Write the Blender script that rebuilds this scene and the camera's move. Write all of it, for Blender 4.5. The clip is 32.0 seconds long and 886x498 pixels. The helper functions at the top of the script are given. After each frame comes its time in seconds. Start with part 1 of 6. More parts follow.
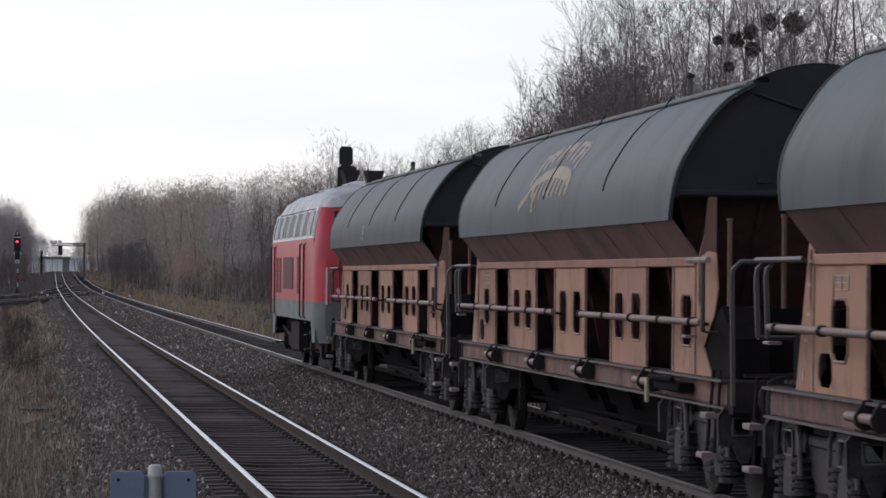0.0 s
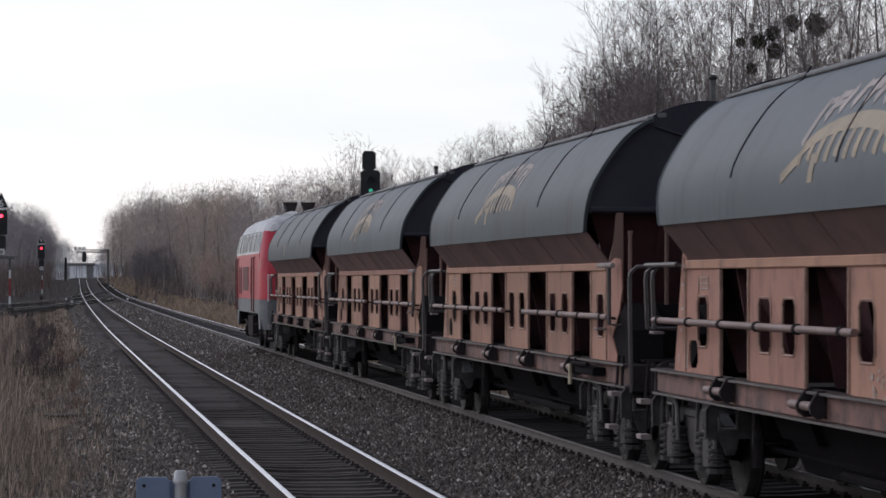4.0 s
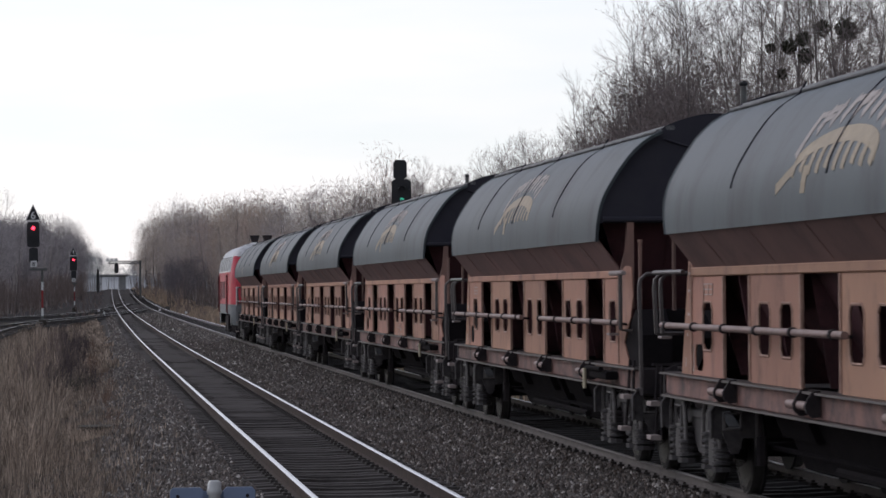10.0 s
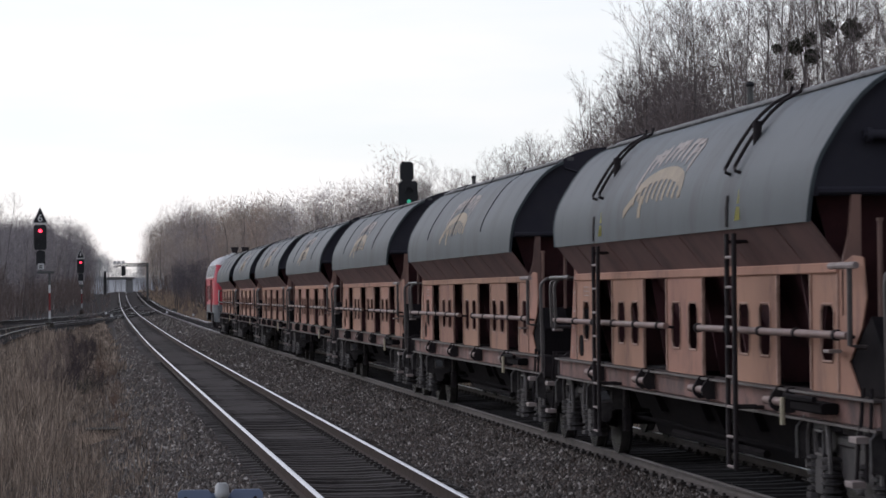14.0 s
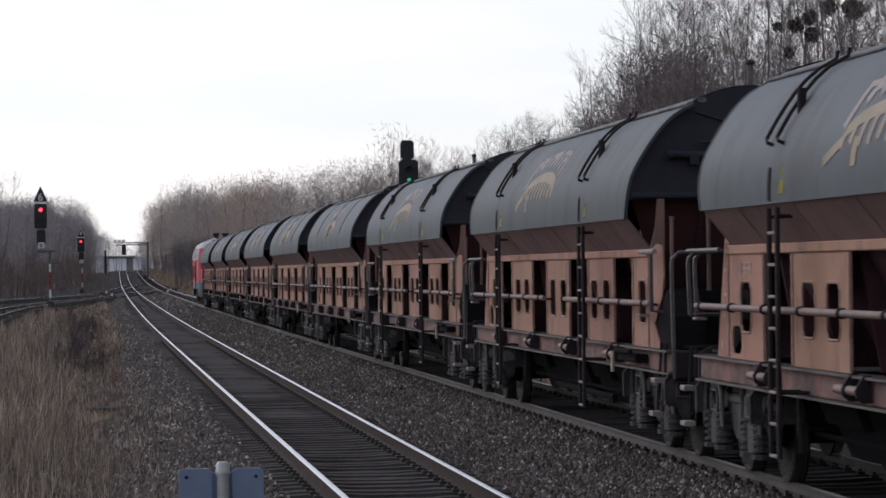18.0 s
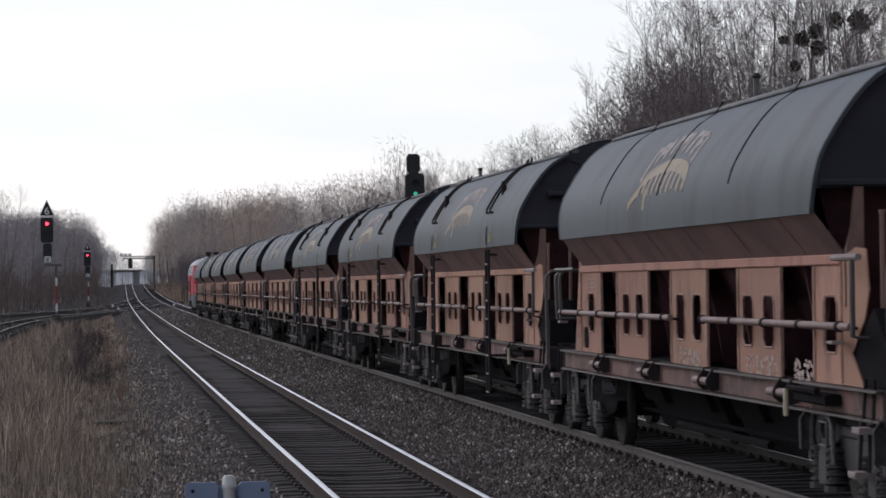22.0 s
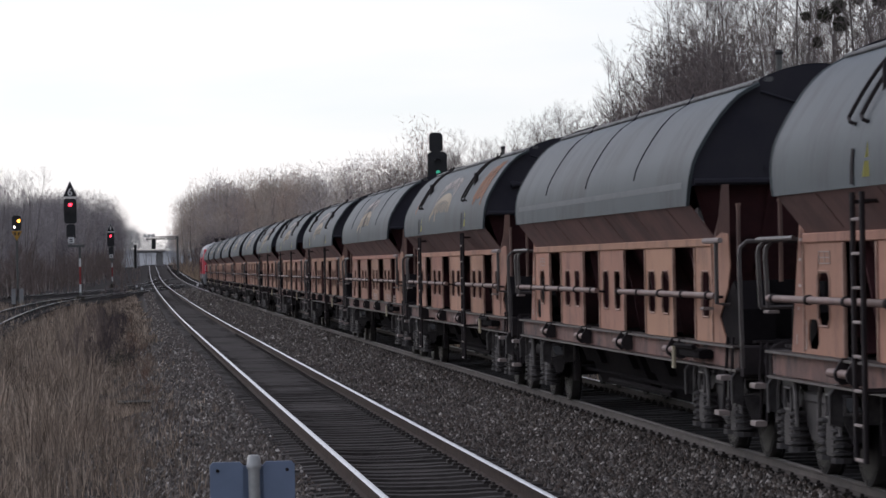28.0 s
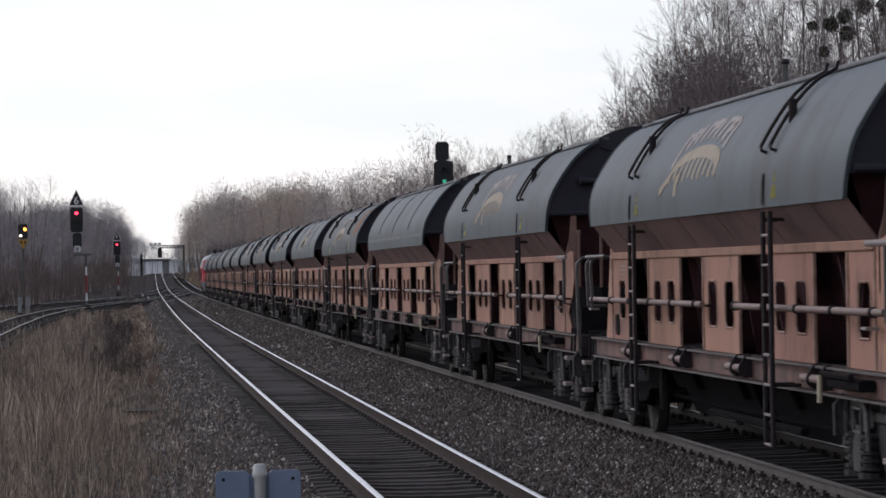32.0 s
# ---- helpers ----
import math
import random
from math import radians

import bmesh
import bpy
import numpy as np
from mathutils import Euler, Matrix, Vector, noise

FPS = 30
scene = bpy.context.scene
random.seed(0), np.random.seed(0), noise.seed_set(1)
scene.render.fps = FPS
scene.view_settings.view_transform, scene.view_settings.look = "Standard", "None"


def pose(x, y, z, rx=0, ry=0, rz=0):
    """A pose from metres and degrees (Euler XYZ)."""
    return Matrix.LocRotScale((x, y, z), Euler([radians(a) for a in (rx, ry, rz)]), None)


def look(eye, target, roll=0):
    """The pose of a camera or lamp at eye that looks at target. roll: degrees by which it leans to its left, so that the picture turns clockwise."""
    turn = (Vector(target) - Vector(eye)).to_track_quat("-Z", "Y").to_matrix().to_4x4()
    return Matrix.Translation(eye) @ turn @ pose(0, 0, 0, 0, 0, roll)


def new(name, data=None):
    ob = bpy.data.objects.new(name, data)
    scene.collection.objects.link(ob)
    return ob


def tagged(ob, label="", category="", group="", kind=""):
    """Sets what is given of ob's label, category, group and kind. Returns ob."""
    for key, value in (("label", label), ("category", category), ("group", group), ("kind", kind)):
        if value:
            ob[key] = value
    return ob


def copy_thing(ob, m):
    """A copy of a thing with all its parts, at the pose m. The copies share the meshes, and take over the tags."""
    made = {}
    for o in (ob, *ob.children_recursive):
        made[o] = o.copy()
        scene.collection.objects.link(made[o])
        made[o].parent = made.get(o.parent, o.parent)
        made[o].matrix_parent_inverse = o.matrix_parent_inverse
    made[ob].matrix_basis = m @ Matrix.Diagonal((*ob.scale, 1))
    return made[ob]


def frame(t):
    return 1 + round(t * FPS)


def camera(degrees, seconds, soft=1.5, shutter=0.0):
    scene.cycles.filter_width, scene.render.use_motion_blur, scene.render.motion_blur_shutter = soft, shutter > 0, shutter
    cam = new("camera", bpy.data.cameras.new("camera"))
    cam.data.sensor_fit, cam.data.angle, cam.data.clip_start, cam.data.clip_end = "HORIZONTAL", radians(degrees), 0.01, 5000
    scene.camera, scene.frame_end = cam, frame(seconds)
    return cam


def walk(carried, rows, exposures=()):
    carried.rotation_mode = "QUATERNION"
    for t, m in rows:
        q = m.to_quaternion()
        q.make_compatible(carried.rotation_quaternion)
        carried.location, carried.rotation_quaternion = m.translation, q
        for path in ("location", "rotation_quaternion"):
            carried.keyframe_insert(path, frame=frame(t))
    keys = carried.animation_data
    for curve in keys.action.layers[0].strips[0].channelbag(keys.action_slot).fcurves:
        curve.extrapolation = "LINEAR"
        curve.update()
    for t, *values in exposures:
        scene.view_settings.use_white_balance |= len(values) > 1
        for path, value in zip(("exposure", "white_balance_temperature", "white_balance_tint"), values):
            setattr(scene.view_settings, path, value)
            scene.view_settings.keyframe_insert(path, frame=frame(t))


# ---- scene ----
cam = camera(16.37, 32.0, soft=1.6, shutter=0.3)
EYE = (0.0, 0.0, 2.15)
# seconds, yaw, pitch, roll of the tripod head
TURNS = [
    (0, -7.699, 0.539, -0.489),
    (0.5, -7.549, 0.584, -0.479),
    (1, -7.511, 0.600, -0.345),
    (1.5, -7.541, 0.596, -0.363),
    (2, -7.517, 0.633, -0.335),
    (2.2, -7.387, 0.430, 1.007),
    (2.5, -7.369, 0.593, -0.274),
    (3, -7.180, 0.561, 0.016),
    (3.5, -7.296, 0.563, -0.100),
    (5.5, -7.022, 0.850, -0.004),
    (6, -7.066, 0.810, 0.071),
    (6.5, -6.969, 0.767, 0.096),
    (7, -6.978, 0.747, 0.185),
    (7.5, -6.913, 0.600, 0.263),
    (8, -6.978, 0.572, 0.432),
    (8.5, -6.952, 0.569, 0.342),
    (9, -6.720, 0.652, 0.186),
    (9.5, -6.715, 0.721, 0.271),
    (10, -6.661, 0.768, 0.396),
    (10.5, -6.635, 0.763, 0.365),
    (11, -6.604, 0.690, 0.450),
    (11.5, -6.630, 0.573, 0.585),
    (12, -6.654, 0.517, 0.663),
    (12.5, -6.595, 0.573, 0.509),
    (13, -6.614, 0.582, 0.455),
    (13.5, -6.521, 0.712, 0.445),
    (14, -6.529, 0.799, 0.561),
    (14.5, -6.584, 0.873, 0.571),
    (16.5, -6.587, 0.747, 0.803),
    (17, -6.568, 0.580, 0.733),
    (17.5, -6.511, 0.470, 0.576),
    (18, -6.521, 0.401, 0.616),
    (18.5, -6.517, 0.322, 0.914),
    (19, -6.407, 0.387, 0.852),
    (19.5, -6.345, 0.469, 0.846),
    (20, -6.308, 0.628, 0.693),
    (20.5, -6.317, 0.713, 0.733),
    (21, -6.331, 0.782, 0.654),
    (21.5, -6.428, 0.721, 0.705),
    (22, -6.404, 0.655, 0.646),
    (22.5, -6.404, 0.661, 0.703),
    (23, -6.423, 0.539, 0.771),
    (23.5, -6.467, 0.438, 0.792),
    (24, -6.480, 0.416, 0.843),
    (24.5, -6.486, 0.371, 0.883),
    (25, -6.481, 0.304, 0.857),
    (25.5, -6.391, 0.208, 0.863),
    (27.5, -6.081, 0.156, 1.047),
    (28, -5.971, 0.263, 1.000),
    (28.5, -5.926, 0.323, 0.908),
    (29, -6.019, 0.377, 0.838),
    (29.5, -6.026, 0.419, 0.796),
    (30, -6.017, 0.391, 0.849),
    (30.5, -5.976, 0.426, 0.851),
    (31, -5.949, 0.495, 0.787),
    (31.5, -5.914, 0.477, 0.885),
    (32, -5.857, 0.434, 0.918),
]
walk(cam, [(t, pose(*EYE, 90 + p, r, y)) for t, y, p, r in TURNS], [(0, 0.08, 6550, 17), (32, 0.08, 6550, 17)])

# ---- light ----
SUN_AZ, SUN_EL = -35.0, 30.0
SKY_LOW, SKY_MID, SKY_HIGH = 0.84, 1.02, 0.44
world = bpy.data.worlds.new("overcast_sky")
scene.world = world
world.use_nodes = True
wn, wl = world.node_tree.nodes, world.node_tree.links
wn.clear()
sky = wn.new("ShaderNodeTexSky")
sky.sky_type, sky.sun_disc = "NISHITA", False
sky.sun_elevation, sky.sun_rotation = radians(SUN_EL), radians(SUN_AZ)
sky.dust_density, sky.air_density = 1.0, 1.0
gain = wn.new("ShaderNodeMix")
gain.data_type, gain.blend_type = "RGBA", "MULTIPLY"
gain.inputs[0].default_value = 1.0
gain.inputs[7].default_value = (0.11, 0.11, 0.11, 1)
coord = wn.new("ShaderNodeTexCoord")
stretch = wn.new("ShaderNodeMapping")
stretch.inputs["Scale"].default_value = (1.6, 1.6, 9.0)
cloud = wn.new("ShaderNodeTexNoise")
cloud.inputs["Scale"].default_value, cloud.inputs["Detail"].default_value = 3.0, 6.0
ramp = wn.new("ShaderNodeValToRGB")
ramp.color_ramp.elements[0].position, ramp.color_ramp.elements[0].color = 0.4, (0.84, 0.94, 0.97, 1)
ramp.color_ramp.elements[1].position, ramp.color_ramp.elements[1].color = 0.66, (0.97, 1.01, 1.03, 1)
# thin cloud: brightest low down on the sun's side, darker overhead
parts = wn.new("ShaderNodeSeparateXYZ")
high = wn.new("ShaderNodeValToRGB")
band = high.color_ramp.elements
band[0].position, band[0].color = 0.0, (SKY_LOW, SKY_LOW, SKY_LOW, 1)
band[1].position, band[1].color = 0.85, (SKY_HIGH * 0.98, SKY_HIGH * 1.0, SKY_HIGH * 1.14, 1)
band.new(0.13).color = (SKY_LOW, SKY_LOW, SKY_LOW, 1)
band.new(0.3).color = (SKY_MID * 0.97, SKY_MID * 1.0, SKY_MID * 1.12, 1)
ahead = wn.new("ShaderNodeVectorMath")
ahead.operation = "DOT_PRODUCT"
ahead.inputs[1].default_value = (math.sin(radians(SUN_AZ)), math.cos(radians(SUN_AZ)), 0)
side = wn.new("ShaderNodeMapRange")
side.inputs["From Min"].default_value, side.inputs["From Max"].default_value = -1.0, 1.0
side.inputs["To Min"].default_value, side.inputs["To Max"].default_value = 0.6, 1.25
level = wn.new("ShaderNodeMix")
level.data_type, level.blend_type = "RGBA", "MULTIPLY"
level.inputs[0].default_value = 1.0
veil = wn.new("ShaderNodeMix")
veil.data_type = "RGBA"
veil.inputs[0].default_value = 0.85
back = wn.new("ShaderNodeBackground")
wout = wn.new("ShaderNodeOutputWorld")
wl.new(sky.outputs[0], gain.inputs[6])
wl.new(coord.outputs["Generated"], stretch.inputs[0])
wl.new(stretch.outputs[0], cloud.inputs["Vector"])
wl.new(cloud.outputs["Fac"], ramp.inputs[0])
wl.new(gain.outputs[2], veil.inputs[6])
wl.new(ramp.outputs[0], veil.inputs[7])
wl.new(veil.outputs[2], level.inputs[6])
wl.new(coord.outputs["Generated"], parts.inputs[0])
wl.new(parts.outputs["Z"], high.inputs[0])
wl.new(coord.outputs["Generated"], ahead.inputs[0])
wl.new(ahead.outputs["Value"], side.inputs["Value"])
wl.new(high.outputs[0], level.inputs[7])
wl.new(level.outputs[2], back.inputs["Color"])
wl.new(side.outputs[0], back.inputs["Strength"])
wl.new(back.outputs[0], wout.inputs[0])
sun_data = bpy.data.lights.new("sun", "SUN")
sun_data.energy, sun_data.angle, sun_data.color = 0.5, radians(20), (1.0, 0.97, 0.96)
sun = new("sun", sun_data)
_az, _el = radians(SUN_AZ), radians(SUN_EL)
sun.matrix_world = look((math.sin(_az) * math.cos(_el) * 90, math.cos(_az) * math.cos(_el) * 90, math.sin(_el) * 90), (0, 0, 0))


# ---- materials ----
def mat(name, base, other=None, rough=0.7, metal=0.0, scale=3.0, stretch=(1, 1, 1), lo=0.35, hi=0.7, bump=0.15, fine=40.0,
        rand=0.0, island=0.0, dirt=None, dirt_at=(0.5, 0.75), dirt_scale=1.2, spec=0.4, coord="Object", hue=0.0):
    """A surface with grain and stains: base and other mixed by noise, dirt in larger patches, value varied per object or island."""
    m = bpy.data.materials.new(name)
    m.use_nodes = True
    n, l = m.node_tree.nodes, m.node_tree.links
    b = n["Principled BSDF"]
    b.inputs["Roughness"].default_value, b.inputs["Metallic"].default_value = rough, metal
    b.inputs["Specular IOR Level"].default_value = spec
    other = other or tuple(c * 0.7 for c in base)
    tc = n.new("ShaderNodeTexCoord")
    info = n.new("ShaderNodeObjectInfo")
    shift = n.new("ShaderNodeVectorMath")
    shift.operation = "MULTIPLY_ADD"
    shift.inputs[1].default_value = (37.0, 53.0, 19.0)
    l.new(info.outputs["Random"], shift.inputs[0])
    l.new(tc.outputs[coord], shift.inputs[2])
    mp = n.new("ShaderNodeMapping")
    mp.inputs["Scale"].default_value = stretch
    l.new(shift.outputs[0], mp.inputs[0])
    nz = n.new("ShaderNodeTexNoise")
    nz.inputs["Scale"].default_value, nz.inputs["Detail"].default_value, nz.inputs["Roughness"].default_value = scale, 6.0, 0.65
    l.new(mp.outputs[0], nz.inputs["Vector"])
    mr = n.new("ShaderNodeMapRange")
    mr.inputs["From Min"].default_value, mr.inputs["From Max"].default_value = lo, hi
    l.new(nz.outputs["Fac"], mr.inputs["Value"])
    mx = n.new("ShaderNodeMix")
    mx.data_type = "RGBA"
    mx.inputs[6].default_value, mx.inputs[7].default_value = (*base, 1), (*other, 1)
    l.new(mr.outputs[0], mx.inputs[0])
    col = mx.outputs[2]
    if dirt:
        dz = n.new("ShaderNodeTexNoise")
        dz.inputs["Scale"].default_value, dz.inputs["Detail"].default_value, dz.inputs["Roughness"].default_value = dirt_scale, 8.0, 0.7
        l.new(mp.outputs[0], dz.inputs["Vector"])
        dr = n.new("ShaderNodeMapRange")
        dr.inputs["From Min"].default_value, dr.inputs["From Max"].default_value = dirt_at
        l.new(dz.outputs["Fac"], dr.inputs["Value"])
        dm = n.new("ShaderNodeMix")
        dm.data_type = "RGBA"
        dm.inputs[7].default_value = (*dirt, 1)
        l.new(dr.outputs[0], dm.inputs[0])
        l.new(col, dm.inputs[6])
        col = dm.outputs[2]
    if rand or island:
        hv = n.new("ShaderNodeHueSaturation")
        src = info.outputs["Random"]
        if island:
            src = n.new("ShaderNodeNewGeometry").outputs["Random Per Island"]
        vr = n.new("ShaderNodeMapRange")
        k = rand or island
        vr.inputs["To Min"].default_value, vr.inputs["To Max"].default_value = 1 - k, 1 + k
        l.new(src, vr.inputs["Value"])
        l.new(vr.outputs[0], hv.inputs["Value"])
        if hue:
            spin = n.new("ShaderNodeMath")
            spin.operation = "MULTIPLY"
            spin.inputs[1].default_value = 17.0
            wrap = n.new("ShaderNodeMath")
            wrap.operation = "FRACT"
            hr = n.new("ShaderNodeMapRange")
            hr.inputs["To Min"].default_value, hr.inputs["To Max"].default_value = 0.5 - hue, 0.5 + hue
            l.new(src, spin.inputs[0])
            l.new(spin.outputs[0], wrap.inputs[0])
            l.new(wrap.outputs[0], hr.inputs["Value"])
            l.new(hr.outputs[0], hv.inputs["Hue"])
        l.new(col, hv.inputs["Color"])
        col = hv.outputs[0]
    l.new(col, b.inputs["Base Color"])
    if bump:
        fz = n.new("ShaderNodeTexNoise")
        fz.inputs["Scale"].default_value, fz.inputs["Detail"].default_value = fine, 4.0
        l.new(tc.outputs[coord], fz.inputs["Vector"])
        bp = n.new("ShaderNodeBump")
        bp.inputs["Strength"].default_value, bp.inputs["Distance"].default_value = bump, 0.01
        l.new(fz.outputs["Fac"], bp.inputs["Height"])
        l.new(bp.outputs[0], b.inputs["Normal"])
    return m


def glow(name, color, strength):
    m = bpy.data.materials.new(name)
    m.use_nodes = True
    b = m.node_tree.nodes["Principled BSDF"]
    b.inputs["Base Color"].default_value = (*color, 1)
    b.inputs["Emission Color"].default_value = (*color, 1)
    b.inputs["Emission Strength"].default_value = strength
    return m


def stone_mat(name):
    """Crushed stones: mostly dark brown-grey, some mid grey or tan, a few pale."""
    m = mat(name, (0.64, 0.63, 0.62), (0.5, 0.49, 0.47), 0.6, scale=14.0, bump=0.3, spec=0.2)
    n, l = m.node_tree.nodes, m.node_tree.links
    b = n["Principled BSDF"]
    grain = b.inputs["Base Color"].links[0].from_socket
    r = n.new("ShaderNodeValToRGB")
    e = r.color_ramp.elements
    e[0].position, e[0].color = 0.0, (0.05, 0.041, 0.036, 1)
    e[1].position, e[1].color = 1.0, (0.8, 0.75, 0.7, 1)
    for at, c in ((0.4, (0.09, 0.072, 0.063)), (0.6, (0.15, 0.11, 0.09)), (0.76, (0.18, 0.165, 0.155)), (0.88, (0.28, 0.235, 0.2)), (0.96, (0.5, 0.46, 0.43))):
        e.new(at).color = (*c, 1)
    x = n.new("ShaderNodeMix")
    x.data_type, x.blend_type = "RGBA", "MULTIPLY"
    x.inputs[0].default_value = 1.0
    l.new(n.new("ShaderNodeNewGeometry").outputs["Random Per Island"], r.inputs[0])
    l.new(r.outputs[0], x.inputs[6])
    l.new(grain, x.inputs[7])
    l.new(x.outputs[2], b.inputs["Base Color"])
    return m


COVER = mat("cover_grey_paint", (0.077, 0.094, 0.101), (0.057, 0.071, 0.078), 0.6, scale=0.5, stretch=(1, 1, 0.3), lo=0.3, hi=0.72, bump=0.1, fine=14.0, rand=0.15,
            dirt=(0.045, 0.05, 0.054), dirt_at=(0.5, 0.68), dirt_scale=1.0, spec=0.28)
RIDGE = mat("ridge_grey", (0.2, 0.2, 0.2), (0.12, 0.12, 0.12), 0.7, scale=2.5, dirt=(0.06, 0.055, 0.05), spec=0.25)
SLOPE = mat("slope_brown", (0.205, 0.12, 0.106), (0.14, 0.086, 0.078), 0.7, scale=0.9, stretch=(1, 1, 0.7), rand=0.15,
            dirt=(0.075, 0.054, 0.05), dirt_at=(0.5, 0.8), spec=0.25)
PANEL = mat("panel_oxide", (0.45, 0.243, 0.168), (0.36, 0.19, 0.138), 0.75, scale=0.8, stretch=(1, 1, 0.5), lo=0.3, hi=0.75, rand=0.16,
            dirt=(0.17, 0.1, 0.085), dirt_at=(0.52, 0.76), dirt_scale=2.2, spec=0.22, hue=0.008)
WORN = mat("worn_oxide_edge", (0.5, 0.32, 0.25), (0.3, 0.18, 0.14), 0.7, scale=6.0, spec=0.25)
POST = mat("post_oxide", (0.24, 0.135, 0.105), (0.15, 0.09, 0.078), 0.75, scale=1.6, stretch=(1, 1, 0.6), dirt=(0.08, 0.055, 0.05))
SILL = mat("sill_oxide", (0.25, 0.125, 0.1), (0.14, 0.078, 0.068), 0.75, scale=1.4, rand=0.12, dirt=(0.06, 0.04, 0.037), dirt_scale=2.4, dirt_at=(0.45, 0.65))
BLACK = mat("end_black", (0.032, 0.031, 0.041), (0.042, 0.04, 0.048), 0.75, scale=2.0, bump=0.05, spec=0.12)
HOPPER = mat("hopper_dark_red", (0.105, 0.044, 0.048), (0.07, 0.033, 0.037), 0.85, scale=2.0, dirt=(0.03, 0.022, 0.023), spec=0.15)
GRIME = mat("grimy_steel", (0.026, 0.022, 0.024), (0.044, 0.036, 0.036), 0.85, scale=4.0, spec=0.1)
# near-black: the shade under and between the wagons is put into this colour
SHADE_BLACK = mat("shade_black", (0.01, 0.0085, 0.0095), (0.016, 0.013, 0.014), 0.9, scale=4.0, spec=0.05)
BOGIE = mat("bogie_steel", (0.03, 0.026, 0.027), (0.065, 0.056, 0.055), 0.6, scale=5.0, dirt=(0.025, 0.021, 0.021), dirt_scale=3.0, spec=0.3)
WHEEL = mat("wheel_steel", (0.018, 0.016, 0.017), (0.012, 0.01, 0.011), 0.6, scale=6.0, spec=0.1)
TREAD = mat("wheel_tread", (0.1, 0.095, 0.09), (0.05, 0.046, 0.044), 0.4, metal=0.7)
TUBE = mat("tube_faded", (0.25, 0.165, 0.145), (0.16, 0.105, 0.092), 0.6, scale=3.0)
RAILING = mat("railing_steel", (0.06, 0.046, 0.044), (0.1, 0.085, 0.08), 0.5, scale=3.0)
TREADS = mat("step_worn", (0.34, 0.28, 0.26), (0.2, 0.16, 0.15), 0.7)
YELLOW = mat("faded_yellow", (0.5, 0.46, 0.08), (0.36, 0.33, 0.08), 0.7)
CREAM = mat("faded_cream", (0.5, 0.43, 0.3), (0.36, 0.31, 0.22), 0.7)
LOGO = mat("faded_logo", (0.4, 0.315, 0.21), (0.24, 0.2, 0.15), 0.7, scale=2.5, lo=0.3, hi=0.75)
CHALK = mat("chalk_white", (0.52, 0.42, 0.37), (0.38, 0.27, 0.22), 0.8, scale=9.0)
LOGO_PALE = mat("faded_strokes", (0.4, 0.345, 0.31), (0.24, 0.215, 0.2), 0.7, scale=2.5, lo=0.3, hi=0.75)
RUST = mat("rust_patch", (0.3, 0.125, 0.055), (0.15, 0.1, 0.075), 0.85, scale=5.0)
L_RED = mat("loco_red", (0.6, 0.024, 0.052), (0.5, 0.03, 0.052), 0.33, scale=1.0, dirt=(0.4, 0.04, 0.05), dirt_at=(0.5, 0.9), bump=0.02, spec=0.4)
L_GREY = mat("loco_skirt_grey", (0.19, 0.2, 0.205), (0.14, 0.145, 0.15), 0.6, scale=1.5, dirt=(0.06, 0.055, 0.05))
L_WHITE = mat("loco_light_grey", (0.82, 0.82, 0.81), (0.72, 0.72, 0.71), 0.4, scale=1.5, dirt=(0.55, 0.54, 0.53))
L_ROOF = mat("loco_roof", (0.42, 0.43, 0.445), (0.25, 0.255, 0.265), 0.5, scale=1.2, dirt=(0.12, 0.11, 0.1))
L_GLASS = mat("dark_glass", (0.03, 0.031, 0.034), (0.04, 0.041, 0.043), 0.4, bump=0, spec=0.12)
L_DARKRED = mat("grille_dark_red", (0.13, 0.012, 0.015), (0.09, 0.012, 0.014), 0.6)
RAIL_SIDE = mat("rail_rust", (0.07, 0.05, 0.042), (0.045, 0.034, 0.03), 0.9, scale=6.0, spec=0.1)
RAIL_DARK = mat("rail_dark_rust", (0.03, 0.023, 0.02), (0.02, 0.016, 0.015), 0.9, scale=6.0, spec=0.1)
RAIL_TOP = mat("rail_polished", (0.55, 0.54, 0.535), (0.43, 0.42, 0.415), 0.34, metal=1.0, bump=0.02)
RAIL_DULL = mat("rail_dull_top", (0.34, 0.32, 0.3), (0.26, 0.24, 0.225), 0.45, metal=0.5, bump=0.05)
SLEEPER = mat("sleeper_concrete", (0.086, 0.077, 0.073), (0.068, 0.06, 0.057), 0.9, scale=6.0, rand=0.12, dirt=(0.031, 0.027, 0.025), spec=0.05)
CLIP = mat("rail_clip_steel", (0.03, 0.026, 0.024), (0.045, 0.035, 0.03), 0.8)
BALLAST = mat("ballast_bed", (0.062, 0.054, 0.051), (0.034, 0.029, 0.028), 0.95, scale=6.0, bump=0.8, fine=20.0,
              dirt=(0.036, 0.03, 0.027), dirt_scale=0.35, spec=0.05)
STONE = stone_mat("ballast_stone")
SOIL = mat("soil_grass", (0.058, 0.045, 0.037), (0.03, 0.024, 0.02), 0.95, scale=1.2, bump=0.8, fine=9.0, dirt=(0.1, 0.078, 0.062), dirt_scale=0.3, spec=0.05)
GRASS = mat("dry_grass", (0.52, 0.41, 0.32), (0.14, 0.108, 0.088), 0.9, scale=0.8, lo=0.36, hi=0.64, island=0.65, bump=0)
SCRUB = mat("scrub_twigs", (0.24, 0.185, 0.165), (0.14, 0.11, 0.1), 0.9, scale=0.25, island=0.4, bump=0)
GREEN = mat("evergreen_leaves", (0.045, 0.045, 0.03), (0.06, 0.055, 0.035), 0.8, island=0.4, bump=0)
